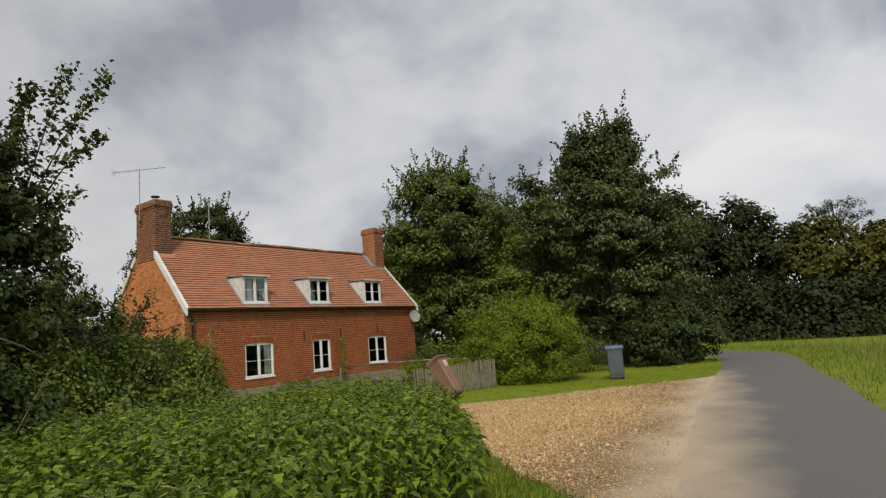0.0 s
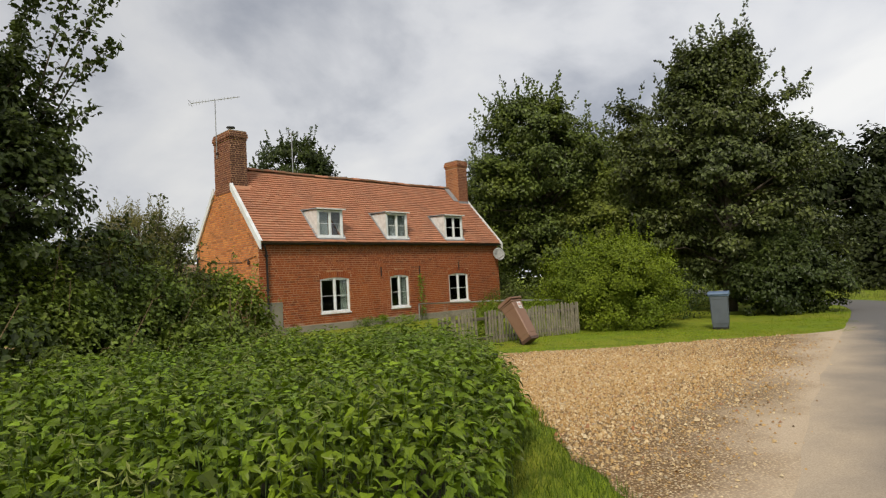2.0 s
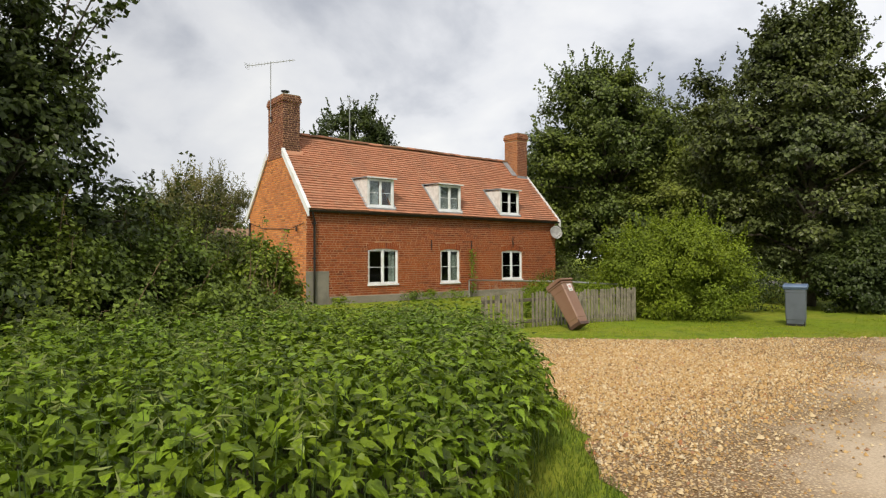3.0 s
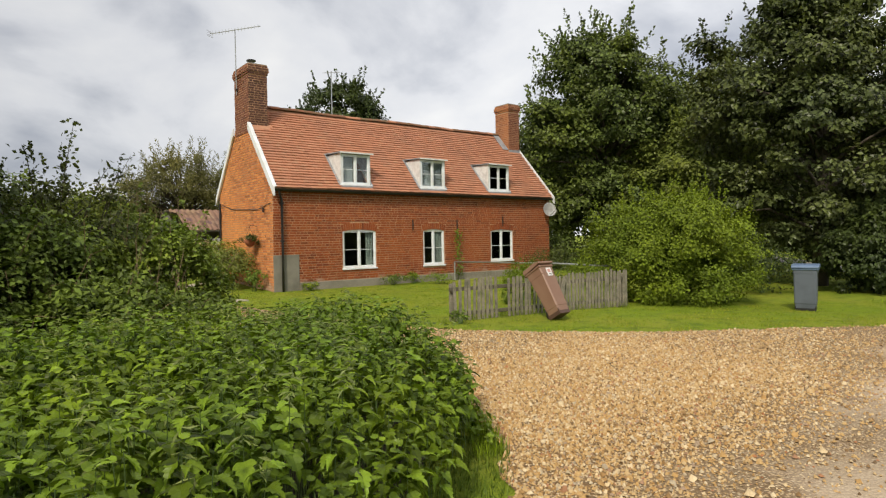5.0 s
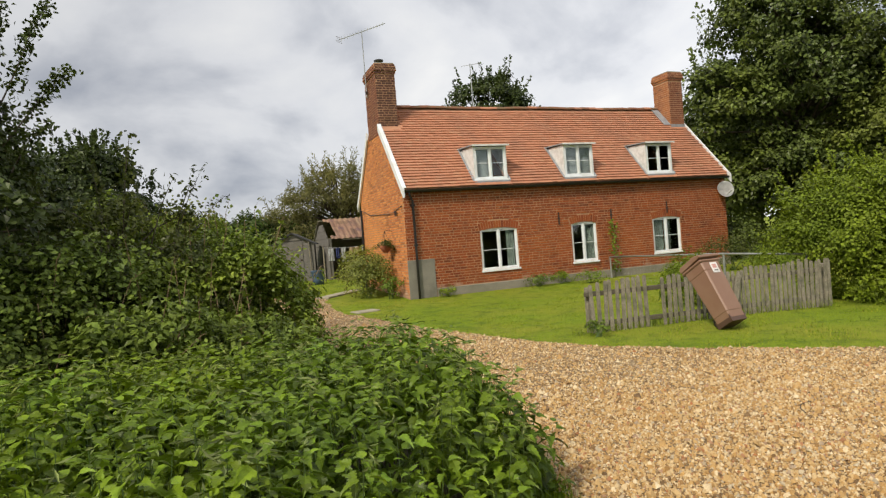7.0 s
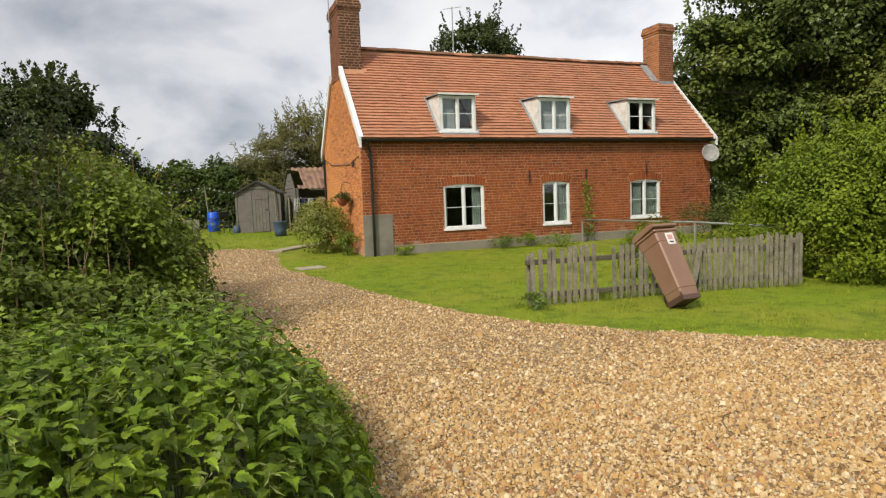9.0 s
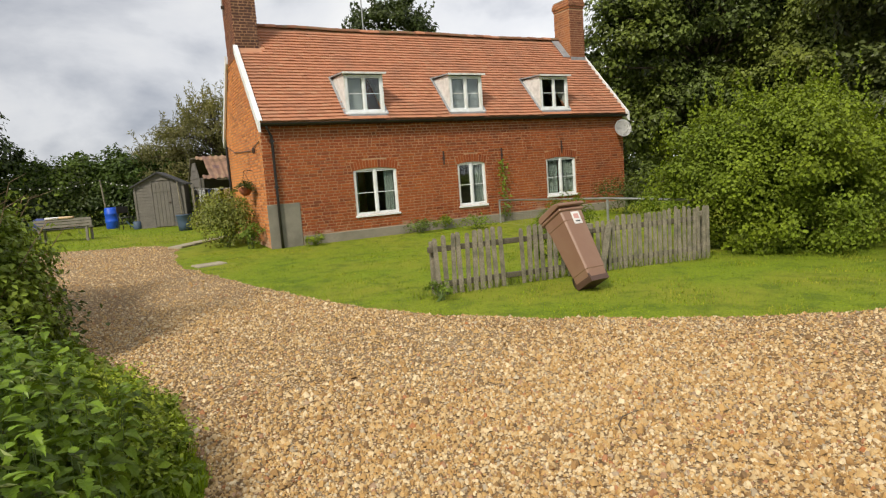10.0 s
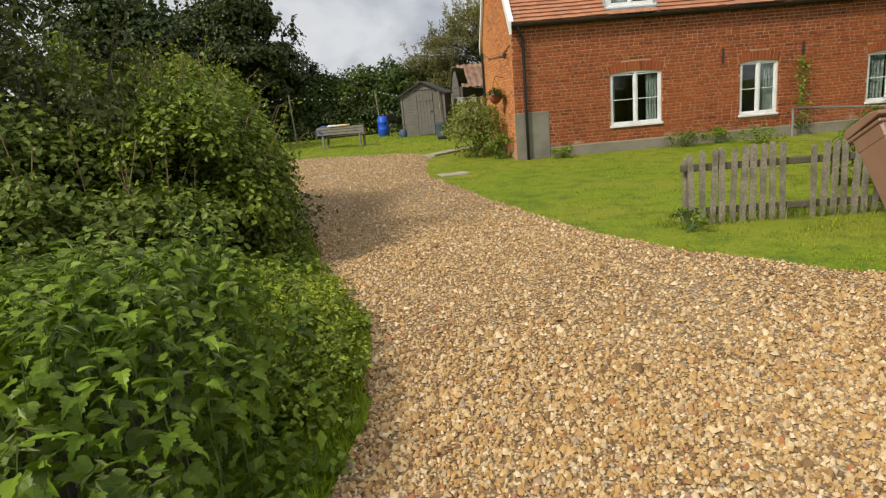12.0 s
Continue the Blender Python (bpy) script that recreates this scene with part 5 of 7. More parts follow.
shoots("bush_shoots", [[(-6.05, -8.2, 1.6), (-5.95, -8.35, 2.4), (-5.85, -8.4, 3.0)], [(-5.6, -7.9, 1.4), (-5.35, -7.8, 2.2), (-5.1, -7.7, 2.72)], [(-5.8, -8.0, 1.6), (-5.6, -8.1, 2.2), (-5.45, -8.2, 2.5)],
                       [(-6.2, -8.0, 1.7), (-6.3, -7.9, 2.5), (-6.35, -7.9, 2.7)], [(-5.5, -7.7, 1.3), (-5.2, -7.6, 2.0), (-4.85, -7.5, 2.35)], [(-5.6, -7.8, 1.5), (-5.35, -7.8, 2.3), (-5.25, -7.75, 2.5)]], 50, 0.065, M["plum"], "thin upright shoots of the dark bush", M["bark"], 0.009)

# bramble bank
BANK = [(-5.3, -7.4, 1.05, 1.6), (-6.3, -8.3, 1.2, 1.7), (-7.4, -9.1, 1.3, 1.75), (-8.6, -9.9, 1.35, 1.8)]
BANK_WEST = [(-8.4, -9.8, 1.35, 1.8), (-9.2, -10.3, 1.4, 1.9), (-11.0, -11.6, 1.5, 2.0), (-13.2, -13.3, 1.6, 2.0), (-15.5, -15.2, 1.7, 2.0)]
BANK_DRIVE = [(-5.8, -4.0, 0.55, 1.25), (-5.45, -5.2, 0.85, 2.0), (-5.15, -6.6, 0.95, 1.95), (-4.85, -7.6, 0.85, 1.8), (-4.75, -8.5, 0.7, 1.4)]


def bank(name, line, per_m, leaf, material, label, category, clump_r=0.22, per=26, shape=SMALL, sprigs=True):
    x0, y0 = line[0][0], line[0][1]
    root = thing(name, x0, y0, float(ground_z(x0, y0)), label, category)
    C, O = [], []
    for (xa, ya, wa, ha), (xb, yb_, wb, hb) in zip(line, line[1:]):
        L = math.hypot(xb - xa, yb_ - ya)
        n = int(per_m * L)
        t = rng.random(n)
        side = np.array([-(yb_ - ya) / L, (xb - xa) / L])
        w, h = wa + (wb - wa) * t, ha + (hb - ha) * t
        ang = np.pi * rng.random(n)
        f = np.where(rng.random(n) < 0.22, rng.uniform(0.3, 0.8, n), rng.uniform(0.88, 1.05, n))
        bx, by = xa + (xb - xa) * t, ya + (yb_ - ya) * t
        lump = 1 + 0.16 * np.sin(bx * 3.1 + ang * 3) * np.cos(by * 2.7 - ang * 2)
        u, z = np.cos(ang) * w * f * lump, np.abs(np.sin(ang)) ** 0.7 * h * f * lump
        C.append(np.stack([bx + side[0] * u - x0, by + side[1] * u - y0, z + 0.08], 1))
        O.append(np.stack([side[0] * np.cos(ang), side[1] * np.cos(ang), np.sin(ang)], 1))
    C, O = np.concatenate(C), np.concatenate(O)
    p, a = clump_leaves(C, O, per, clump_r, leaf)
    part("leaves", scatter("leaves", shape, p, a, material), None, root)["kind"] = "stuff"
    if sprigs:
        bm = bmesh.new()
        Q, A = [], []
        for i in rng.choice(len(C), int(len(C) * 0.08), replace=False):
            o = Vector(O[i])
            c = Vector(C[i])
            d = (o * 0.5 + Vector((0, 0, 1.0)) + Vector(rng.normal(size=3)) * 0.3).normalized()
            e = c + d * random.uniform(0.25, 0.6)
            tip = e + (o + Vector((0, 0, -0.2))) * random.uniform(0.05, 0.3)
            tube(bm, [c - d * 0.3, c, e, tip], [0.006, 0.005, 0.004, 0.002], 4, False)
            n = 14
            s = rng.random(n)[:, None]
            q = np.array(c) * (1 - s) + np.array(tip) * s + rng.normal(size=(n, 3)) * 0.035
            nr = unit(ball(n) + np.array([0, 0, 0.6]))
            Q.append(q)
            A.append(frames(unit(np.cross(nr, ball(n))), nr, leaf * rng.uniform(0.6, 1.1, n)))
        part("cane_tangle", bm, M["cane"], root)["kind"] = "stuff"
        part("cane_leaves", scatter("cane_leaves", shape, np.concatenate(Q), np.concatenate(A), material), None, root)["kind"] = "stuff"
    return root


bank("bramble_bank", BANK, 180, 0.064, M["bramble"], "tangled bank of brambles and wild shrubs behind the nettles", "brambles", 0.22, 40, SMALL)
# west end takes the dark tree leaf, so its shade is in the colour
bank("bramble_bank", BANK_WEST, 140, 0.075, M["hawthorn"], "thicket behind the nettles, leaves darkened for the thorn tree's shade", "brambles", 0.22, 26, SMALL)
# drive end and crest take the leaf brightened as if in sun
bank("bramble_bank", BANK_DRIVE, 210, 0.068, M["bramble_lit"], "rounded end of the bramble bank beside the gravel drive", "brambles", 0.22, 44, SMALL)

bank("bramble_bank", [(-6.3, -4.6, 0.7, 1.7), (-6.3, -6.0, 0.9, 2.15), (-6.2, -7.3, 0.9, 2.1)], 180, 0.066, M["bramble_lit"], "crest of the bramble bank beside the drive, leaves brightened as if sunlit", "brambles", 0.22, 40, SMALL)
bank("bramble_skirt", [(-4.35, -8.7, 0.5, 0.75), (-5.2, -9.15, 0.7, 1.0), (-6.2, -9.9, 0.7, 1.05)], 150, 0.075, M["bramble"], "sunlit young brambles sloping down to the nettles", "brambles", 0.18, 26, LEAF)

dead = thing("dead_branch", -9.98, -12.0, 1.6, "pale dead branch sticking out of the dark thicket", "branch")
for a in ([(-0.5, 0.2, 0.2), (0.05, -0.15, 0.23), (0.55, -0.3, 0.24), (0.95, -0.3, 0.20), (1.25, -0.3, 0.06), (1.4, -0.3, -0.05)],
          [(-0.3, -0.1, -0.12), (0.1, -0.45, -0.06), (0.4, -0.6, 0.0), (0.62, -0.6, 0.10)],
          [(0.1, -0.45, -0.06), (0.4, -0.6, -0.18), (0.72, -0.6, -0.27)], [(0.25, -0.52, -0.03), (0.3, -0.6, 0.10), (0.34, -0.6, 0.18)], [(0.0, 0.0, 0.2), (0.3, -0.3, 0.05), (0.55, -0.5, -0.10)]):
    part("twig", tubed(a, [0.016 * (1.1 - 0.85 * k / (len(a) - 1)) for k in range(len(a))], 6), M["deadwood"], dead)

spires = []
for k in range(26):
    t = k / 25
    x, y = -5.15 - 0.9 * t + random.uniform(-0.5, 0.45), -5.0 - 3.0 * t + random.uniform(-0.4, 0.4)
    lean_x, h = random.uniform(-0.12, 0.12), random.uniform(2.05, 2.55) - 0.25 * t
    spires.append([(x, y, 1.45), (x + lean_x * 0.5, y, 1.45 + (h - 1.45) * 0.55), (x + lean_x, y + random.uniform(-0.08, 0.08), h)])
shoots("tall_weeds", spires, 75, 0.062, M["garden"], "tall seeding weed spires rising from the bramble bank", M["stem"], 0.008)

# nettle bed
NETTLES = [(-3.15, -12.4), (-3.1, -10.6), (-3.75, -8.6), (-4.6, -8.2), (-6.0, -9.4), (-7.5, -10.6), (-9.3, -11.9), (-11.2, -13.2), (-13.5, -15.0), (-14.5, -17.6), (-12.2, -17.55), (-10.0, -16.85), (-8.4, -16.45), (-7.1, -16.05), (-6.0, -15.4), (-4.75, -14.5), (-3.85, -13.75), (-3.32, -13.05)]

WEEDY = [(-4.3, -9.0), (-3.75, -9.2), (-3.2, -9.9), (-3.05, -11.0), (-3.1, -11.7), (-3.45, -11.6), (-3.65, -10.8), (-4.1, -9.9)]


def nettle_bed():
    step = 0.115
    xx, yy = np.meshgrid(np.arange(-14.6, -2.9, step), np.arange(-18.0, -8.0, step))
    xx, yy = xx.ravel() + rng.uniform(-0.06, 0.06, xx.size), yy.ravel() + rng.uniform(-0.06, 0.06, xx.size)
    ok = inside(NETTLES, xx, yy) & ~(inside(WEEDY, xx, yy) & (rng.random(len(xx)) < 0.8))
    xx, yy = xx[ok], yy[ok]
    e = edge_distance(NETTLES, xx, yy)
    xx, yy, e = xx[e > 0.16], yy[e > 0.16], e[e > 0.16] - 0.16
    s = np.clip(e / 0.45, 0, 1)
    hmap = np.array([noise.noise((a * 0.55, b * 0.55, 2.0)) for a, b in zip(xx, yy)]) * 0.16 + np.array([noise.noise((a * 2.1, b * 2.1, 7.0)) for a, b in zip(xx, yy)]) * 0.07
    low = np.clip((yy + 11.4) / 1.6, 0, 1)
    h = (0.44 + 0.59 * s ** 0.7 + hmap) * (1 - 0.52 * low) + rng.uniform(-0.07, 0.07, len(xx))
    zg = ground_z(xx, yy)
    lean = rng.normal(size=(len(xx), 2)) * 0.07
    P, A = [], []
    levels = 6
    for k in range(levels):
        f = 1 - 0.068 * k - 0.012 * k * rng.random(len(xx))
        if k == 0:
            f = np.ones(len(xx))
        turn = rng.uniform(0, np.pi, len(xx)) if k == 0 else turn + np.pi / 2 + rng.normal(size=len(xx)) * 0.25
        for side in (0, np.pi):
            a = turn + side
            out = np.stack([np.cos(a), np.sin(a), np.zeros_like(a)], 1)
            size = (0.054 + 0.024 * min(k, 2)) * rng.uniform(0.75, 1.25, len(xx)) * (0.75 + 0.25 * (1 - low))
            base = np.stack([xx + lean[:, 0] * f, yy + lean[:, 1] * f, zg + h * f], 1) + out * 0.018
            droop = -0.02 - 0.10 * min(k, 4) + rng.normal(size=len(xx)) * 0.26
            tip = out + np.stack([0 * a, 0 * a, droop if k else 0.35 + 0 * a], 1)
            nrm = np.array([0, 0, 1.0]) + rng.normal(size=(len(xx), 3)) * 0.28 + out * 0.15
            P.append(base)
            A.append(frames(tip, nrm, size))
    root = thing("nettle_bed", -6.5, -13.0, float(ground_z(-6.5, -13.0)), "thick bed of knee-high green stinging nettles beside the drive", "nettles", "", "stuff")
    base = np.array([-6.5, -13.0, float(ground_z(-6.5, -13.0))])
    P, A = np.concatenate(P) - base, np.concatenate(A)
    near = ((P[:, 0] + base[0]) > -6.9) & ((P[:, 1] + base[1]) < -9.8)
    part("leaves", scatter("leaves", NET, P[near], A[near], M["nettle"]), None, root)["kind"] = "stuff"
    part("leaves", scatter("leaves", PLAIN_NET, P[~near], A[~near] * 0.92, M["nettle"]), None, root)["kind"] = "stuff"
    bm = bmesh.new()
    bm.faces.new([bm.verts.new(((a - base[0]) * 0.88 - 0.2, (b_ - base[1]) * 0.88 + 0.1, float(ground_z(a, b_)) + 0.012 - base[2])) for a, b_ in NETTLES])
    bmesh.ops.triangulate(bm, faces=bm.faces[:])
    part("leaf_litter", bm, M["soil"], root, "dark damp soil under the nettles")
    # stems
    n = len(xx)
    b = np.stack([xx, yy, zg - 0.02], 1) - base
    t = np.stack([xx + lean[:, 0], yy + lean[:, 1], zg + h], 1) - base
    ax = np.stack([np.tile([0.0032, 0, 0], (n, 1)), np.tile([0, 0.0032, 0], (n, 1)), (t - b) * 0.95], 2)
    rod = (np.array([(1, 0, 0), (-0.5, 0.87, 0), (-0.5, -0.87, 0), (0.6, 0, 1), (-0.3, 0.5, 1), (-0.3, -0.5, 1)]), np.array([(0, 1, 4, 3), (1, 2, 5, 4), (2, 0, 3, 5)]))
    part("stems", scatter("stems", rod, b, ax, M["stem"]), None, root)["kind"] = "stuff"
    # seed tassels near the tops of some
    pick = np.nonzero(rng.random(n) < 0.16)[0]
    Q, B = [], []
    for k in range(10):
        a = rng.uniform(0, math.tau, len(pick))
        f = rng.uniform(0.90, 1.06, len(pick))
        q = b[pick] + (t - b)[pick] * f[:, None]
        d = np.stack([np.cos(a), np.sin(a), rng.uniform(-0.9, 0.1, len(pick))], 1)
        Q.append(q)
        B.append(frames(d, ball(len(pick)), rng.uniform(0.04, 0.075, len(pick)), rng.uniform(0.04, 0.06, len(pick))))
    part("tassels", scatter("tassels", SLIM, np.concatenate(Q), np.concatenate(B), M["nettle_top"]), None, root)["kind"] = "stuff"


nettle_bed()


def weeds(name, poly, per_m2, hlo, hhi, leaf, material, label, category, shape=SMALL, per=16):
    """A low mat of leafy weeds within an outline."""
    p = np.array(poly)
    lo, hi = p.min(0), p.max(0)
    n = int(per_m2 * (hi - lo).prod())
    x, y = rng.uniform(lo[0], hi[0], n), rng.uniform(lo[1], hi[1], n)
    ok = inside(poly, x, y)
    x, y = x[ok], y[ok]
    z = ground_z(x, y)
    c = np.stack([x, y, z + rng.uniform(hlo, hhi, len(x))], 1)
    base = np.array([p[:, 0].mean(), p[:, 1].mean(), 0.0])
    base[2] = float(ground_z(base[0], base[1]))
    q, a = clump_leaves(c - base, np.tile([0, 0, 1.0], (len(x), 1)), per, (hlo + hhi) * 0.5, leaf)
    root = thing(name, *base, label, category, "", "stuff")
    part("leaves", scatter("leaves", shape, q, a, material), None, root)["kind"] = "stuff"


weeds("low_weeds", [(-3.35, -12.2), (-3.15, -11.2), (-3.2, -9.9), (-3.65, -8.4), (-4.2, -6.2), (-4.6, -4.2), (-5.1, -4.4), (-4.7, -8.2), (-3.9, -9.4), (-3.7, -11.5)], 55, 0.06, 0.26, 0.06, M["weed"], "low leafy weeds at the drive's edge", "weeds")
weeds("yellow_weeds", WEEDY, 220, 0.05, 0.30, 0.034, M["limeweed"], "low sunlit yellow-green weeds between nettles and gravel", "weeds", LEAF, 24)
weeds("nettle_seedlings", [(-3.6, -13.5), (-3.2, -12.6), (-3.1, -11.4), (-3.2, -10.2), (-3.5, -10.2), (-3.6, -12.4), (-3.95, -13.5)], 90, 0.04, 0.22, 0.07, M["nettle"], "young nettles and weeds spilling onto the gravel", "weeds", LEAF, 12)
weeds("bank_shoots", [(-3.75, -8.3), (-3.7, -7.4), (-4.0, -6.0), (-4.4, -4.6), (-4.9, -4.6), (-4.6, -8.4)], 30, 0.2, 0.5, 0.07, M["plum"], "dark brushwood at the foot of the bramble bank", "brushwood")

# grass: blades on the verges and lawn
BLADE = (np.array([(-0.5, 0, 0), (0.5, 0, 0), (0.32, 0.55, 0.06), (-0.32, 0.55, 0.06), (0, 1.0, 0.28)]), np.array([(0, 1, 2), (0, 2, 3), (3, 2, 4)]))


def grass(name, poly, count, hlo, hhi, width, label, material=M["blade"], avoid=(), clump=None):
    p = np.array(poly)
    lo, hi = p.min(0), p.max(0)
    x, y = rng.uniform(lo[0], hi[0], count), rng.uniform(lo[1], hi[1], count)
    ok = inside(poly, x, y)
    for a in avoid:
        ok &= ~inside(a, x, y) | (edge_distance(a, x, y) < 0.22 * rng.random(count) ** 2)
    if clump is not None:
        ok &= np.sin(x * 2.3 + 2.4 * np.sin(y * 1.7)) * np.sin(y * 2.9 + 1.9 * np.sin(x * 1.3)) + rng.normal(size=count) * 0.18 > clump
    x, y = x[ok], y[ok]
    n = len(x)
    base = np.array([p[:, 0].mean(), p[:, 1].mean(), 0.0])
    base[2] = float(ground_z(base[0], base[1]))
    q = np.stack([x, y, ground_z(x, y) - 0.005], 1) - base
    a = rng.uniform(0, math.tau, n)
    tip = np.stack([np.cos(a) * 0.8, np.sin(a) * 0.8, np.ones(n)], 1) + rng.normal(size=(n, 3)) * 0.15
    tuft_h = 0.5 + 0.5 * np.sin(x * 4.3 + 2.1 * np.sin(y * 3.1)) * np.sin(y * 5.2 + 1.7 * np.sin(x * 2.6))
    h = (hlo + (hhi - hlo) * rng.random(n) * (0.35 + 0.9 * tuft_h))
    root = thing(name, *base, label, "grass", "", "stuff")
    part("blades", scatter("blades", BLADE, q, frames(tip, np.stack([-np.cos(a), -np.sin(a), 0.4 + 0 * a], 1), h, width * rng.uniform(0.7, 1.3, n)), material), None, root)["kind"] = "stuff"


DRIVE_IN = outline_drive
LAWN = [(-2.3, 1.6), (-2.4, -1.0), (-1.85, -3.6), (-1.2, -6.6), (-0.7, -8.3), (0.0, -9.5), (0.7, -10.3), (1.5, -11.1), (2.5, -12.0), (3.9, -12.9), (6.0, -13.7), (8.2, -14.2), (11, -13.7), (13, -12.8), (10, -10.6), (6, -8.6), (6, -0.2), (0.0, -0.1), (-0.9, 0.5)]
grass("lawn_grass", LAWN, 110000, 0.014, 0.050, 0.007, "short mown lawn in front of the cottage", M["blade"], [DRIVE_IN])
grass("lawn_tufts", LAWN, 60000, 0.02, 0.06, 0.007, "coarse tufts scattered through the lawn", M["blade"], [DRIVE_IN], 0.36)
grass("dry_lawn_patches", LAWN, 60000, 0.02, 0.055, 0.008, "thin yellowed patches of the lawn", M["dryblade"], [DRIVE_IN], 0.5)
VERGE = [(-3.35, -13.3), (-3.6, -13.35), (-5.0, -14.1), (-6.2, -14.95), (-8.0, -16.0), (-10.5, -16.8), (-12.5, -17.4), (-12.5, -18.45), (-10, -17.75), (-7.5, -17.25), (-5.9, -16.85), (-5.35, -15.7), (-4.7, -14.75), (-3.7, -13.75)]
grass("verge_grass", VERGE, 60000, 0.05, 0.13, 0.007, "rough green grass strip between nettles and gravel", M["vergeblade"], [DRIVE_IN])
grass("garden_grass", [(-8.5, 5.2), (-6.1, 4.9), (-3.9, 4.2), (-2.3, 3.6), (-1.3, 3.6), (-0.6, 6.0), (0, 9), (-4, 14), (-9, 14)], 18000, 0.03, 0.07, 0.012, "mown grass of the back garden", M["blade"])
grass("drive_side_grass", [(-6.4, 4.9), (-6.0, 2.5), (-5.4, -1.4), (-5.0, -3.6), (-6.2, -3.6), (-8, 5)], 12000, 0.05, 0.12, 0.010, "grass strip beside the drive", M["blade"])
fringe = [(-3.75, -13.75), (-3.2, -12.85), (-2.95, -11.6), (-2.98, -10.1), (-3.6, -8.0), (-4.1, -5.6), (-4.35, -5.7), (-3.7, -8.1), (-3.1, -10.1), (-3.1, -11.6), (-3.4, -12.8), (-4.0, -13.7)]
grass("drive_edge_grass", fringe, 26000, 0.04, 0.15, 0.008, "bright grass fringe along the gravel's edge", M["blade"])
weeds("edge_weeds", fringe, 60, 0.02, 0.12, 0.045, M["weed"], "small yellow-green weeds creeping over the gravel's edge", "weeds", SMALL, 14)
right_edge = [r[6] for r in lane_rows if -12 < r[6].x < 34]
strip = [(p.x, p.y) for p in right_edge] + [(p.x + 0.9, p.y - 3.2) for p in reversed(right_edge)]
grass("lane_verge_grass", strip, 70000, 0.06, 0.24, 0.012, "long rough grass along the lane's far verge", M["laneblade"])
tall = [(p.x + 0.4, p.y - 1.3) for p in right_edge] + [(p.x + 1.5, p.y - 4.6) for p in reversed(right_edge)]
grass("tall_grass", tall, 30000, 0.30, 0.85, 0.014, "tall pale seeding grasses beyond the verge", M["tallgrass"])
left_edge = [r[0] for r in lane_rows if 10.4 < r[0].x < 34]
grass("lane_verge_grass", [(p.x, p.y) for p in left_edge] + [(p.x - 0.4, p.y + 2.0) for p in reversed(left_edge)], 14000, 0.05, 0.16, 0.012, "rough grass along the near verge", M["blade"])

# field beyond the lane
bm = bmesh.new()
bm.faces.new([bm.verts.new(q) for q in ((23.2, -46, -0.40), (33, -34, -0.40), (32.4, -17.4, -0.40), (23.2, -18.2, -0.40))])
tagged(part("field", bm, M["stubble"]), "pale dry field beyond the lane", "field", "", "structure")

# far wood: a row of separate trees past the bend
FAR = [(41, 4, 11.0, 4.6), (46, -3, 12.0, 5.2), (52, 3, 13.2, 5.5), (53, -7, 11.6, 5.4), (58, -13, 9.8, 5.6), (60, -19, 9.0, 5.4), (62, -25, 8.6, 5.4), (66, -32, 9.2, 5.6), (49, 10, 12.5, 5.5), (38, 12, 12.0, 5.5), (68, -41, 9.5, 5.8), (36, 20, 10.0, 5.5), (72, -52, 10, 6)]
for x, y, hgt, w in FAR:
    hgt *= 1.1
    tree("tree", x, y, [(0, 0, hgt * 0.55, w * 0.8, w * 0.8, hgt * 0.38), (0.3 * w, -0.35 * w, hgt * 0.42, w * 0.6, w * 0.6, hgt * 0.34), (-0.35 * w, 0.3 * w, hgt * 0.45, w * 0.6, w * 0.6, hgt * 0.36), (0.1, 0.1, hgt * 0.82, w * 0.42, w * 0.42, hgt * 0.16), (0, 0, hgt * 0.2, w * 0.9, w * 0.9, hgt * 0.2)],
         230, 52, 1.15, 0.42, M["far_olive"] if y < -10 else M["far"], 0.3, "olive-green broadleaf tree in the wood edge beyond the bend" if y < -10 else "broadleaf tree in the dark wood beyond the bend", "tree", "far wood", 14, 0, SMALL, 0.2)
tree("tree", 61, -14.5, [(0, 0, 11.6, 2.4, 2.4, 0.8), (1.4, -1.2, 10.6, 1.8, 1.8, 0.5), (-1.2, 1.0, 10.9, 1.6, 1.6, 0.5)], 60, 34, 0.5, 0.25, M["far"], 0.2, "thin-crowned pine standing above the far wood", "tree", "far wood", 30, 0, SLIM, 0.1, (0, 0, 12.2))

bank("far_hedge", [(38, -30, 2.2, 3.0), (35, -20, 2.2, 3.0), (35.5, -14, 2.2, 3.2), (37, -9, 2.2, 3.6), (39, -4, 2.2, 3.6), (42, 3, 2.0, 3.8)], 26, 0.32, M["far"], "dark undergrowth along the foot of the far wood", "undergrowth", 1.0, 36, SMALL, True)
bank("far_brambles", [(36, -30, 1.5, 1.2), (33.0, -20, 1.5, 1.2), (33.6, -14, 1.5, 1.1), (35.2, -9, 1.5, 1.2), (37.2, -4, 1.5, 1.3), (40.2, 3, 1.5, 1.5)], 22, 0.26, M["far"], "low dark brambles in front of the far wood", "brambles", 0.6, 30, SMALL, True)

# garden hedge and far wooded rise beyond the back garden
bank("garden_hedge", [(-16, 17.5, 1.5, 2.6), (-11, 17.2, 1.5, 2.7), (-6, 17.0, 1.5, 2.85), (-1, 17.2, 1.5, 2.9), (4, 17.5, 1.5, 3.0)], 70, 0.16, M["hedge"], "tall overgrown leafy hedge at the garden's end", "hedge", 0.42, 28, SMALL)
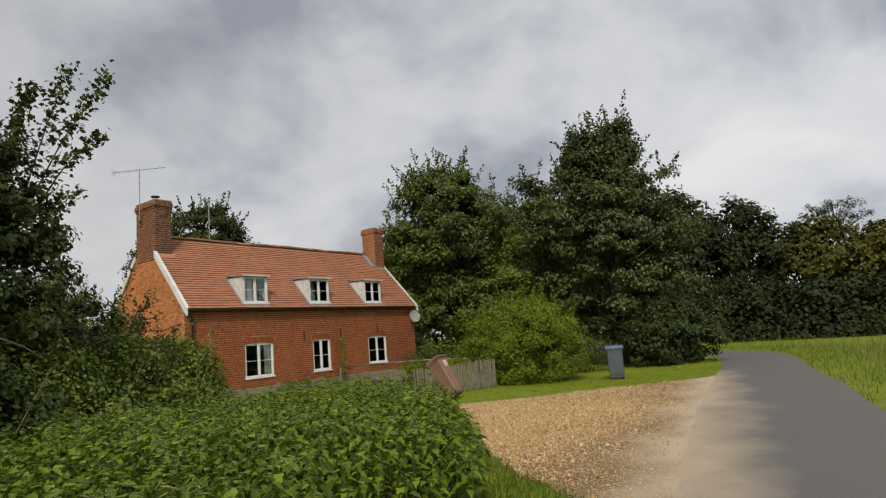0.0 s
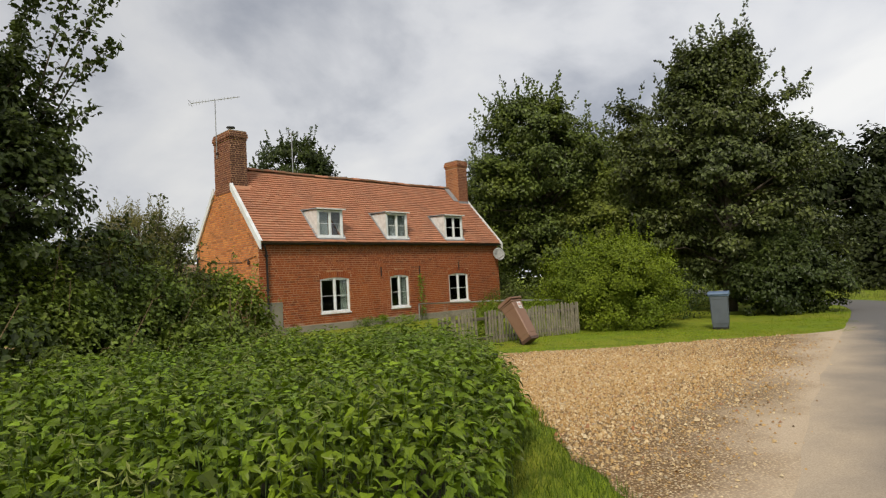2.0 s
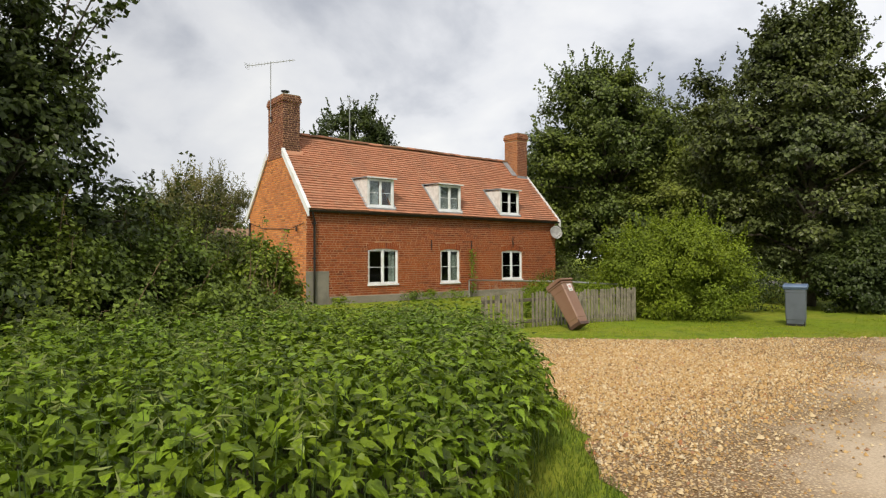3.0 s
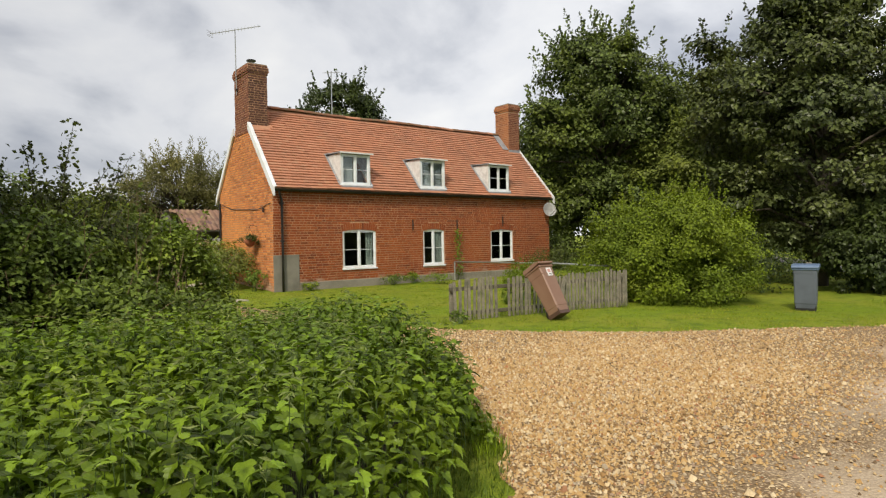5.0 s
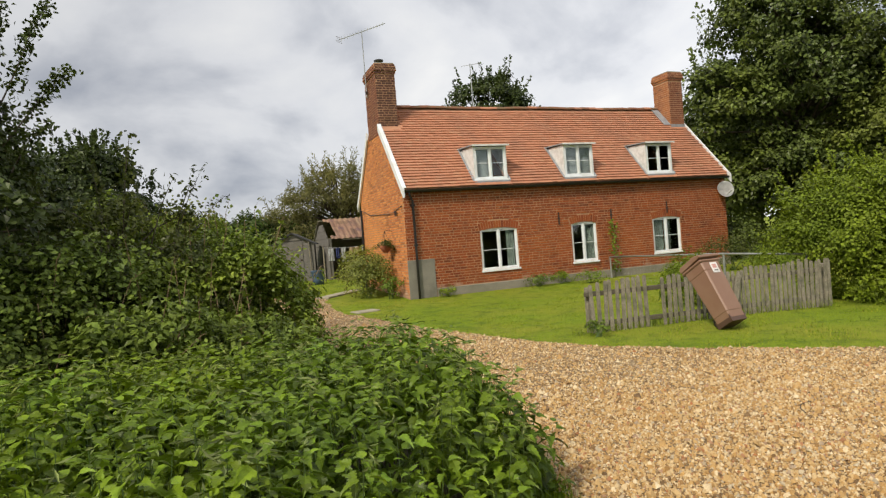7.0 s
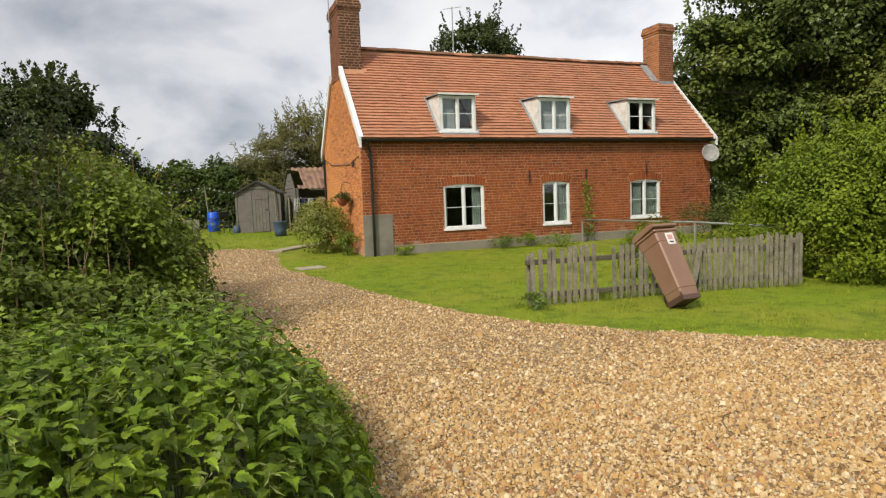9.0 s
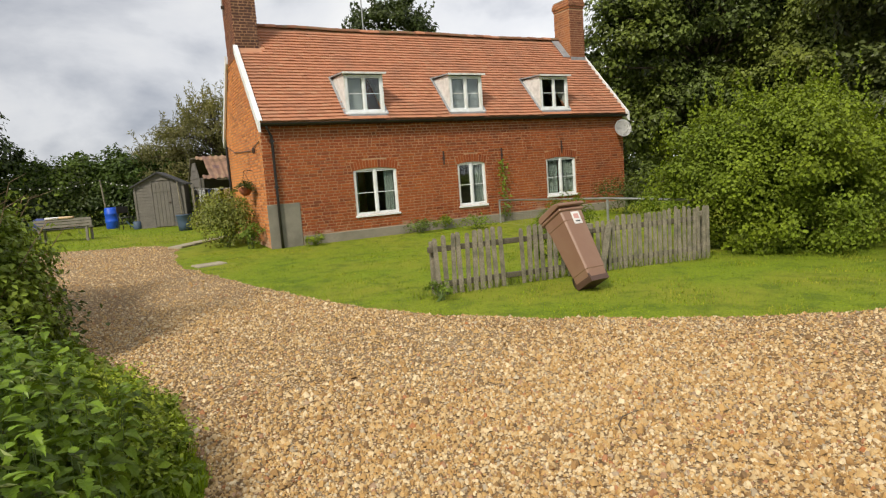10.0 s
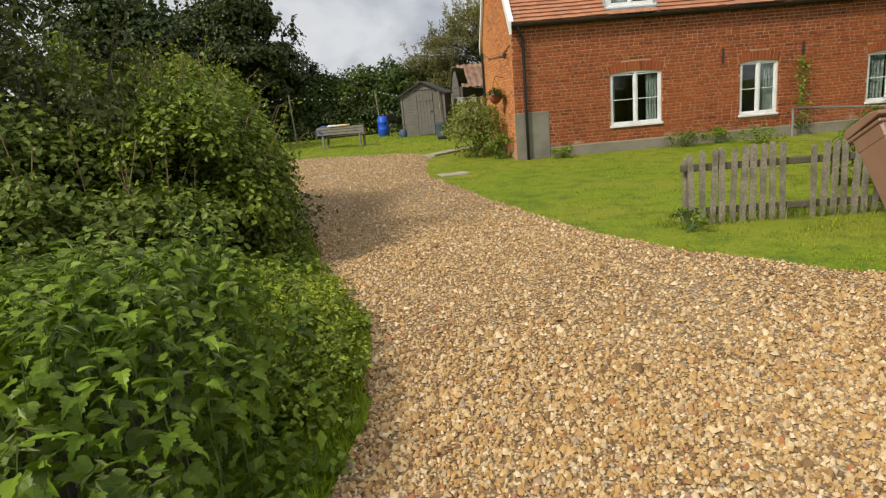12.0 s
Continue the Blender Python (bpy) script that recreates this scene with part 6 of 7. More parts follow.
# added low row in dark leaves, stands for the shade under the hedge
bank("garden_hedge", [(-16, 15.9, 0.8, 1.2), (-9, 15.8, 0.8, 1.3), (-2, 15.9, 0.8, 1.3), (3, 16.0, 0.8, 1.2)], 34, 0.14, M["hawthorn"], "added dark leaf row standing for shade at the hedge's foot", "hedge", 0.36, 28, SMALL)
bank("far_wood", [(-150, 120, 12, 6), (-90, 135, 14, 8), (-40, 150, 14, 9), (20, 155, 14, 9), (80, 150, 14, 9)], 3.2, 1.8, M["far"], "distant wooded rise on the skyline", "woods", 3.4, 36, SMALL, False)


def small_plant(name, x, y, spread, height, clumps, leaf, material, label, category="plant", shape=SMALL, z=None):
    zz = float(ground_z(x, y)) if z is None else z
    root = thing(name, x, y, zz, label, category)
    c, o, _ = lobed_clumps([(0, 0, height * 0.5, spread, spread, height * 0.5)], clumps, 0.3)
    c[:, 2] = np.maximum(c[:, 2], 0.05)
    p, a = clump_leaves(c, o, 22, spread * 0.3, leaf)
    bm = bmesh.new()
    for i in range(min(10, clumps)):
        tube(bm, [(0.02 * i - 0.1, 0.0, -0.03), tuple(c[i] * np.array([0.5, 0.5, 0.6])), tuple(c[i])], [0.008, 0.006, 0.003], 4, False)
    part("stems", bm, M["stem"], root)
    part("leaves", scatter("leaves", shape, p, a, material), None, root)
    return root


small_plant("shrub", -0.8, 1.45, 0.7, 1.25, 150, 0.07, M["garden"], "leafy garden shrub against the gable wall", "shrub")
small_plant("shrub", -0.75, 2.6, 0.7, 1.45, 130, 0.07, M["garden"], "taller garden shrub against the gable wall", "shrub")
small_plant("shrub", -0.35, 0.6, 0.35, 0.7, 30, 0.06, M["weed"], "low shrub at the cottage corner", "shrub")
small_plant("plant", 1.0, -0.28, 0.28, 0.3, 22, 0.045, M["laurel"], "low clipped plant at the foot of the wall")
small_plant("plant", 3.9, -0.3, 0.45, 0.36, 26, 0.05, M["bramble"], "low herb clump along the plinth")
small_plant("plant", 4.7, -0.3, 0.35, 0.40, 22, 0.05, M["weed"], "low herb clump along the plinth")
small_plant("plant", 5.3, -0.9, 0.5, 0.35, 26, 0.05, M["weed"], "low flower bed plants by the cottage")
small_plant("shrub", 9.85, -1.8, 0.95, 1.15, 80, 0.06, M["plum"], "rounded dark evergreen shrub near the wall", "shrub")
small_plant("shrub", 8.8, -4.2, 0.8, 0.9, 60, 0.07, M["weed"], "leafy garden plants behind the fence", "shrub")
small_plant("plant", 4.3, -5.9, 0.5, 1.05, 60, 0.10, M["laurel"], "bright yellow-green leafy plant behind the fence", "plant", SLIM)
small_plant("plant", 3.4, -6.6, 0.35, 0.85, 30, 0.16, M["weed"], "arching strap-leaved plant behind the fence", "plant", SLIM)
small_plant("shrub", 12.4, -4.4, 1.4, 1.2, 90, 0.09, M["bramble"], "untidy shrubs in the side garden", "shrub")
small_plant("plant", 0.3, -8.2, 0.2, 0.28, 12, 0.04, M["weed"], "weeds with small white flowers at the fence post")
small_plant("shrub", 15.5, -3.2, 2.2, 2.0, 120, 0.13, M["sycamore"], "dark undergrowth below the trees", "shrub")
small_plant("shrub", 13.6, 1.5, 2.0, 1.6, 120, 0.12, M["sycamore"], "dark undergrowth beside the cottage", "shrub")
small_plant("shrub", 11.6, -8.4, 1.3, 1.4, 100, 0.09, M["hawthorn"], "dark shrubs behind the bins", "shrub")

# climber on the wall
cl = thing("climbing_plant", 6.78, -0.08, -0.1, "thin climbing plant trained up the brick wall", "plant")
bm = bmesh.new()
tube(bm, [(0, 0, 0), (0.05, 0, 0.6), (-0.03, 0, 1.1), (0.04, 0, 1.75)], [0.012, 0.01, 0.008, 0.004], 5)
part("stem", bm, M["stem"], cl)
n = 150
q = np.stack([rng.normal(size=n) * 0.09, -0.03 - 0.06 * rng.random(n), rng.uniform(0.25, 1.9, n)], 1)
nr = unit(np.array([0, -1.0, 0.5]) + rng.normal(size=(n, 3)) * 0.4)
part("leaves", scatter("leaves", SMALL, q, frames(unit(np.cross(nr, ball(n))), nr, rng.uniform(0.06, 0.11, n)), M["weed"]), None, cl)

# hanging basket on the gable
hb = thing("hanging_basket", -0.24, 1.25, 1.38, "terracotta hanging basket with trailing plants on the gable", "hanging basket")
bm = bmesh.new()
tube(bm, [(0, 0, -0.06), (0, 0, 0.0), (0, 0, 0.08), (0, 0, 0.15)], [0.06, 0.12, 0.165, 0.18], 14)
part("basket", bm, M["terracotta"], hb, "", True)
part("bracket", tubed([(0.235, 0, 0.55), (0.05, 0, 0.60), (0, 0, 0.56)], 0.008, 5), M["iron"], hb)
for k in range(3):
    a = k * math.tau / 3
    part("chain", tubed([(0.17 * math.cos(a), 0.17 * math.sin(a), 0.15), (0, 0, 0.56)], 0.004, 4), M["iron"], hb)
c = rng.normal(size=(26, 3)) * np.array([0.17, 0.20, 0.05]) + np.array([0, 0, 0.19])
p, a = clump_leaves(c, np.tile([0, 0, 1.0], (26, 1)), 22, 0.09, 0.055)
part("plants", scatter("plants", SMALL, p, a, M["plum"]), None, hb)["kind"] = "stuff"

# ---- picket fence ----
FA, FB = Vector((0.46, -7.86)), Vector((5.05, -8.43))
fdir = (FB - FA).normalized()
fence = thing("picket_fence", FA.x, FA.y, float(ground_z(0, -8)), "low weathered grey picket fence with gaps and a loose picket", "fence", "", "", math.degrees(math.atan2(fdir.y, fdir.x)))
flen = (FB - FA).length
x = 0.0
pk = 0
while x < flen:
    gap = 1.02 < x < 1.20 or 2.30 < x < 2.52
    if not gap:
        hgt = 0.79 + 0.03 * math.sin(x * 2.1) + random.uniform(-0.03, 0.03)
        w = random.uniform(0.052, 0.068)
        bm = bmesh.new()
        prism(bm, [(-w / 2, -0.03), (w / 2, -0.03), (w / 2 * 0.95, hgt * 0.6), (w / 2, hgt - 0.042), (w * 0.44, hgt - 0.02), (w * 0.26, hgt - 0.005), (0, hgt), (-w * 0.26, hgt - 0.005), (-w * 0.44, hgt - 0.02), (-w / 2, hgt - 0.042), (-w / 2 * 1.05, hgt * 0.5)], -0.024, -0.003 + random.uniform(-0.003, 0.0))
        part("picket", bm, M["oldwood"], fence, "", False, pose(x, 0, 0, random.uniform(-1.5, 1.5), random.uniform(-2.2, 2.2), random.uniform(-4, 4)))
        pk += 1
    x += 0.106 if x < 2.4 else 0.094
for za in (0.10, 0.58):
    for xa, xb in ((-0.12, 2.45), (2.47, flen)):
        part("rail", boxed(xa, xb, 0.0, 0.05, za, za + 0.075, None, bevel=0.008), M["railwood"], fence)
for xp in (-0.02, 2.46, flen):
    part("post", boxed(xp - 0.045, xp + 0.045, 0.052, 0.14, -0.2, 0.72, None, bevel=0.01), M["oldwood"], fence)
part("loose_picket", boxed(-0.05, 0.05, -0.02, 0.0, 0, 0.72, None, bevel=0.004), M["oldwood"], fence, "", False, pose(2.50, -0.10, 0.0, -4, 16, 0))

tuft = [tuple(FA + fdir * a + Vector((0, b))) for a, b in ((-0.35, 0.14), (flen, 0.14), (flen, -0.16), (2.6, -0.10), (-0.35, -0.16))]
grass("fence_grass", tuft, 1500, 0.08, 0.26, 0.008, "long dry grass tufts along the fence's foot", M["tallgrass"])
grass("fence_grass", tuft, 1500, 0.08, 0.22, 0.009, "green grass tufts along the fence's foot", M["blade"])

# metal rail and posts of the garden fence behind
rail = thing("garden_rail", 6.5, -0.25, -0.1, "pale metal rail on posts with wire mesh dividing the garden", "rail")
part("top_rail", tubed([(0.0, 0.0, 0.74), (-0.35, -3.0, 0.79), (-0.62, -5.05, 0.83), (-0.6, -7.2, 0.80)], 0.024, 8), M["steel"], rail, "", True)
for px_, py_, hz in ((0.0, 0.0, 0.74), (-0.62, -5.05, 0.83), (-0.6, -7.1, 0.80)):
    part("post", tubed([(px_, py_, -0.1), (px_, py_, hz)], 0.026, 8), M["steel"], rail)
bm = bmesh.new()
for k in range(32):
    t = k / 31
    tube(bm, [(-0.62 * t, -5.05 * t, 0.02), (-0.62 * t, -5.05 * t, 0.75)], 0.0012, 3, False)
for k in range(5):
    tube(bm, [(0, 0, 0.08 + 0.15 * k), (-0.62, -5.05, 0.10 + 0.16 * k)], 0.0012, 3, False)
part("wire_mesh", bm, M["steel"], rail)


# ---- bins ----
def wheelie_bin(name, body_mat, lid_mat, base_mat, label, m, group="wheelie bins", open_lid=0.0, sticker=False, size=(0.235, 0.46, 0.285, 0.57, 0.98)):
    """A two-wheeled bin: tapering body, overhanging lid, axle and wheels. It faces -y; the origin is the foot of its back."""
    root = thing(name, 0, 0, 0, label, "wheelie bin", group)
    root.matrix_world = m
    bw, bd, tw, td, h = size
    bm = bmesh.new()
    sect = [(0.0, bw, -bd, -0.02), (0.15, bw + 0.010, -bd - 0.018, -0.02), (0.155, bw + 0.016, -bd - 0.025, -0.02), (0.82, tw - 0.013, -td + 0.012, 0.004), (0.828, tw - 0.006, -td + 0.006, 0.01), (h, tw, -td, 0.02)]
    prev = None
    for z, w, y0, y1 in sect:
        c = 0.022
        ring = [bm.verts.new(p) for p in ((-w + c, y0, z), (w - c, y0, z), (w, y0 + c, z), (w, y1 - c, z), (w - c, y1, z), (-w + c, y1, z), (-w, y1 - c, z), (-w, y0 + c, z))]
        if prev:
            for k in range(8):
                bm.faces.new((prev[k], prev[(k + 1) % 8], ring[(k + 1) % 8], ring[k]))
        else:
            bm.faces.new(ring)
        prev = ring
    bm.faces.new(prev)
    body = part("body", bm, body_mat, root)
    bev = body.modifiers.new("soft_edges", "BEVEL")
    bev.width, bev.segments, bev.limit_method = 0.008, 2, "ANGLE"
    part("base_recess", boxed(-bw - 0.004, bw + 0.004, -bd - 0.006, -0.016, -0.014, 0.10), base_mat, root)
    part("rim", boxed(-tw - 0.018, tw + 0.018, -td - 0.018, 0.03, h - 0.045, h - 0.006, None, bevel=0.01), lid_mat, root)
    bm = bmesh.new()
    lw, ld = tw + 0.028, td + 0.045
    prism(bm, [(-ld, -0.028), (0.03, -0.028), (0.05, 0.02), (0.0, 0.062), (-ld + 0.10, 0.050), (-ld, 0.012)], -lw, lw, "yz")
    lid = part("lid", bm, lid_mat, root, "", False, pose(0, 0, h + 0.024, -open_lid, 0, 0))
    bev = lid.modifiers.new("soft_edges", "BEVEL")
    bev.width, bev.segments = 0.012, 2
    part("handle", tubed([(-tw * 0.8, 0.035, h - 0.05), (-tw * 0.8, 0.075, h - 0.01), (tw * 0.8, 0.075, h - 0.01), (tw * 0.8, 0.035, h - 0.05)], 0.015, 8), lid_mat, root)
    part("axle", tubed([(-bw + 0.05, -0.07, 0.085), (bw - 0.05, -0.07, 0.085)], 0.011, 6), M["steel"], root)
    for s in (-1, 1):
        bm = bmesh.new()
        tube(bm, [(s * (bw - 0.06), -0.07, 0.085), (s * (bw - 0.053), -0.07, 0.085), (s * (bw - 0.012), -0.07, 0.085), (s * (bw - 0.006), -0.07, 0.085)], [0.085, 0.10, 0.10, 0.085], 18)
        wheel = part("wheel", bm, M["black"], root)
        part("hub", tubed([(s * (bw - 0.006), -0.07, 0.085), (s * (bw + 0.0), -0.07, 0.085)], 0.04, 10), body_mat, wheel)
    if sticker:
        tilt = math.degrees(math.atan2(0.085, 0.63)) * -1
        st = part("sticker", boxed(-0.07, 0.07, -0.004, 0.0, -0.085, 0.085), M["paper"], root, "white printed label", False, pose(0.03, -td + 0.021, 0.845, 0.4, 0, 0) @ pose(0, -0.017, 0, 5))
        part("print", boxed(-0.045, 0.04, -0.0065, -0.0042, -0.01, 0.055), M["red"], st)
        part("print", boxed(-0.04, 0.035, -0.0065, -0.0042, -0.055, -0.04), M["black"], st)
    return root


BIN_YAW, BIN_LEAN = 4.0, 32.0
wheelie_bin("wheelie_bin", M["brownbin"], M["brownbin"], M["brownbin_dark"], "faded brown wheelie bin tipped back against the picket fence",
            pose(1.98, -9.0, float(ground_z(2, -9)) + 0.005, 0, 0, BIN_YAW) @ pose(0, 0, 0, -BIN_LEAN, 0, 0), "wheelie bins", 3.0, True, (0.150, 0.31, 0.192, 0.38, 1.0))
wheelie_bin("wheelie_bin", M["greybin"], M["bluelid"], M["black"], "blue-grey wheelie bin with a blue lid standing on the verge",
            pose(8.25, -11.0, float(ground_z(8, -10)) + 0.014, 0, 0, -72), "wheelie bins", 0.0, False, (0.20, 0.42, 0.24, 0.50, 0.95))
gp = thing("gate_post", 9.0, -10.75, float(ground_z(9, -10)), "weathered timber post beside the bin", "post")
part("post", boxed(-0.06, 0.06, -0.06, 0.06, -0.2, 1.05, None, bevel=0.012), M["oldwood"], gp)

# ---- back garden ----
shed = thing("garden_shed", -1.75, 9.95, float(ground_z(-1.75, 9.95)) - 0.03, "silver-grey weatherboard garden shed with a felted roof", "shed", "", "", -14)
SW, SD, SE, SR = 0.84, 1.5, 1.62, 2.06
part("body", boxed(-SW + 0.02, SW - 0.02, 0.02, SD, 0.0, SE), M["shedwood"], shed)
bm = bmesh.new()
prism(bm, [(-SW + 0.02, SE), (SW - 0.02, SE), (0, SR - 0.02)], 0.02, SD)
part("gable", bm, M["shedwood"], shed)
z = 0.04
while z < SR - 0.12:
    half = SW if z < SE else SW * (SR - z - 0.10) / (SR - SE)
    spans = [(-half, -0.24), (0.42, half)] if z < 1.72 else [(-half, half)]
    for a, b in spans:
        if b - a > 0.05:
            bm = bmesh.new()
            prism(bm, [(0.018, z), (-0.012, z), (0.004, z + 0.112), (0.018, z + 0.112)], a, b, "yz")
            part("board", bm, M["shedwood"], shed)
    if z < SE - 0.1:
        bm = bmesh.new()
        prism(bm, [(-SW + 0.018, z), (-SW - 0.012, z), (-SW + 0.004, z + 0.112), (-SW + 0.018, z + 0.112)], 0.02, SD)
        part("board", bm, M["shedwood"], shed)
    z += 0.115
for k in range(5):
    part("door_board", boxed(-0.22 + k * 0.125, -0.22 + k * 0.125 + 0.12, -0.016, 0.018, 0.06, 1.70, None, bevel=0.004), M["shedwood"], shed)
part("door_brace", boxed(-0.2, 0.38, -0.034, -0.017, 1.35, 1.45), M["shedwood"], shed)
part("latch", boxed(0.30, 0.37, -0.036, -0.017, 0.9, 0.96), M["iron"], shed)
for s in (-1, 1):
    part("corner_post", boxed(s * SW - 0.035, s * SW + 0.035, -0.03, 0.05, 0.0, SE + 0.02), M["shedwood"], shed)
    bm = bmesh.new()
    prism(bm, [(0, SR), (s * (SW + 0.12), SE - 0.06), (s * (SW + 0.12), SE - 0.025), (0, SR + 0.035)], -0.10, SD + 0.08)
    part("roof_sheet", bm, M["felt"], shed)
    bm = bmesh.new()
    prism(bm, [(0, SR + 0.03), (s * (SW + 0.12), SE - 0.035), (s * (SW + 0.12), SE - 0.085), (0, SR - 0.025)], -0.125, -0.102)
    part("bargeboard", bm, M["felt"], shed)
part("leaning_pole", tubed([(0.72, -0.12, 0.0), (0.66, -0.08, 1.75)], 0.028, 6), M["oldwood"], shed)

out = thing("outbuilding", -0.35, 9.4, float(ground_z(0, 9.4)), "old open-fronted weatherboard outbuilding with a broken pantile roof", "outbuilding")
part("back_wall", boxed(0.05, 5.4, 3.0, 3.15, -0.1, 1.75), M["shedwood"], out)
part("floor", boxed(0.05, 5.4, 0.0, 3.0, -0.1, 0.03), M["soil"], out)
for x in (0.0, 1.8, 3.6, 5.3):
    part("post", boxed(x, x + 0.12, -0.02, 0.1, -0.1, 1.72), M["shedwood"], out)
z = 0.0
while z < 2.35:
    if z < 1.6:
        ya, yb_ = -0.05, 3.1
    else:
        f = (z - 1.6) / 0.95
        ya, yb_ = -0.05 + 1.55 * f, 3.1 - 1.55 * f
    bm = bmesh.new()
    prism(bm, [(ya, z), (yb_, z), (yb_, z + 0.15), (ya, z + 0.15)], -0.03 - (0.012 if int(z / 0.155) % 2 else 0), 0.0, "yz")
    part("board", bm, M["shedwood"], out)
    z += 0.157
for sgn in (0, 1):
    bm = bmesh.new()
    y0_, y1_ = (-0.25, 1.52) if sgn == 0 else (3.3, 1.52)
    prism(bm, [(y0_, 1.62), (y1_, 2.52), (y1_, 2.56), (y0_, 1.66)], 0.55 if sgn == 0 else -0.1, 5.5, "yz")
    part("roof_board", bm, M["oldwood"], out)
for r in range(7):
    for k in range(22):
        x = 0.22 + k * 0.24 + random.uniform(-0.015, 0.015)
        if k < 1 and r not in (0, 6):
            continue
        bm = bmesh.new()
        pr = [(-0.12 + 0.24 * i / 6, 0.022 * math.sin(i / 6 * math.tau)) for i in range(7)]
        prism(bm, pr + [(a, b - 0.018) for a, b in reversed(pr)], 0, 0.30)
        part("pantile", bm, M["pantile"], out, "", False, pose(x, -0.28 + r * 0.255, 1.69 + r * 0.13, 27, random.uniform(-2, 2), random.uniform(-2, 2)))

line = thing("washing", -0.1, 8.7, float(ground_z(0.3, 8.7)), "white and navy laundry hanging on a line by the outbuilding", "laundry")
part("line", tubed([(-0.6, 0.1, 1.35), (0.5, -0.1, 1.30), (1.6, -0.3, 1.35)], 0.005, 4), M["cloth"], line)
part("line_post", tubed([(-0.6, 0.1, -0.1), (-0.6, 0.1, 1.4)], 0.03, 6), M["oldwood"], line)
for k, (x, w, h, mt) in enumerate(((-0.42, 0.22, 0.5, "cloth"), (-0.12, 0.16, 0.42, "cloth_blue"), (0.10, 0.2, 0.55, "cloth"), (0.42, 0.42, 0.42, "cloth_tan"), (0.95, 0.4, 0.5, "cloth"))):
    bm = bmesh.new()
    n = 8
    rows = [[bm.verts.new((x + w * i / n, -0.04 - 0.1 * x + 0.018 * math.sin(i * 1.7 + j), 1.31 - h * j / 4)) for i in range(n + 1)] for j in range(5)]
    for r0, r1 in zip(rows, rows[1:]):
        for i in range(n):
            bm.faces.new((r0[i], r0[i + 1], r1[i + 1], r1[i]))
    bmesh.ops.solidify(bm, geom=bm.faces[:], thickness=0.006)
    part("cloth", bm, M[mt], line)

bench = thing("garden_bench", -4.78, 7.55, float(ground_z(-4.8, 7.5)), "bleached timber garden bench seen from its slatted back", "bench", "", "", -15)
for s in (-1, 1):
    part("leg", boxed(s * 0.68 - 0.035, s * 0.68 + 0.035, -0.03, 0.04, 0, 0.74, None, bevel=0.006), M["benchwood"], bench)
    part("leg", boxed(s * 0.68 - 0.035, s * 0.68 + 0.035, 0.42, 0.49, 0, 0.6, None, bevel=0.006), M["benchwood"], bench)
    part("arm", boxed(s * 0.68 - 0.04, s * 0.68 + 0.04, 0.0, 0.52, 0.6, 0.64, None, bevel=0.006), M["benchwood"], bench)
for k in range(3):
    part("back_slat", boxed(-0.86, 0.86, -0.055, -0.032, 0.47 + k * 0.095, 0.55 + k * 0.095, None, bevel=0.005), M["benchwood"], bench)
for k in range(4):
    part("seat_slat", boxed(-0.78, 0.78, 0.045 + k * 0.105, 0.135 + k * 0.105, 0.40, 0.425, None, bevel=0.005), M["benchwood"], bench)
bag = thing("bundle", -5.38, 7.98, float(ground_z(-4.8, 7.5)) + 0.56, "blue and mauve cloth bundle lying on the bench seat", "bundle")
bm = bmesh.new()
bmesh.ops.create_icosphere(bm, subdivisions=3, radius=0.32)
for v_ in bm.verts:
    v_.co *= 1 + 0.22 * noise.noise(v_.co * 5)
    v_.co.z = max(-0.13, v_.co.z * 0.75)
part("cloth", bm, M["cloth_blue"], bag, "", True)
for u, mt in ((-0.25, "cloth"), (0.15, "cloth_tan")):
    t = thing("cushion", -4.78 + 0.966 * u, 7.54 - 0.259 * u, float(ground_z(-4.8, 7.5)) + 0.76, "pale cloth draped over the bench back", "cloth")
    bm = boxed(-0.2, 0.2, -0.08, 0.08, -0.02, 0.05, None, bevel=0.02)
    part("cover", bm, M[mt], t, "", True, pose(0, 0, 0, 0, 0, -15))

def garden_pole(x, y, h, lean):
    t = thing("line_pole", x, y, float(ground_z(x, y)), "slim grey timber pole carrying a string of lights", "pole", "string light poles")
    part("pole", tubed([(0, 0, -0.1), (lean * 0.5, 0, h / 2), (lean, 0, h)], 0.028, 8), M["oldwood"], t)


garden_pole(-6.95, 11.2, 2.0, -0.08)
garden_pole(-3.55, 13.2, 1.95, -0.12)
garden_pole(-11.2, 12.0, 2.0, 0.0)
lights = thing("string_lights", -6.95, 11.2, 2.2, "sagging string of small pale lights between the poles", "string lights")
for a, b in (((-4.2, 0.8, 0.05), (-0.08, 0, 0.08)), ((-0.08, 0, 0.08), (3.3, 2.0, 0.1)), ((3.3, 2.0, 0.1), (5.5, -0.8, -0.1))):
    a, b = Vector(a), Vector(b)
    pts = [a.lerp(b, s) - Vector((0, 0, 0.9 * s * (1 - s))) for s in np.linspace(0, 1, 13)]
    part("wire", tubed(pts, 0.006, 4), M["black"], lights)
    for p in pts[1:-1]:
        bm = bmesh.new()
        bmesh.ops.create_icosphere(bm, subdivisions=1, radius=0.028)
        part("bulb", bm, M["paper"], lights, "", True, Matrix.Translation(p - Vector((0, 0, 0.03))))

bar = thing("barrel", -3.42, 12.3, float(ground_z(-3.4, 12.3)), "bright blue plastic barrel on the grass", "barrel")
bm = bmesh.new()
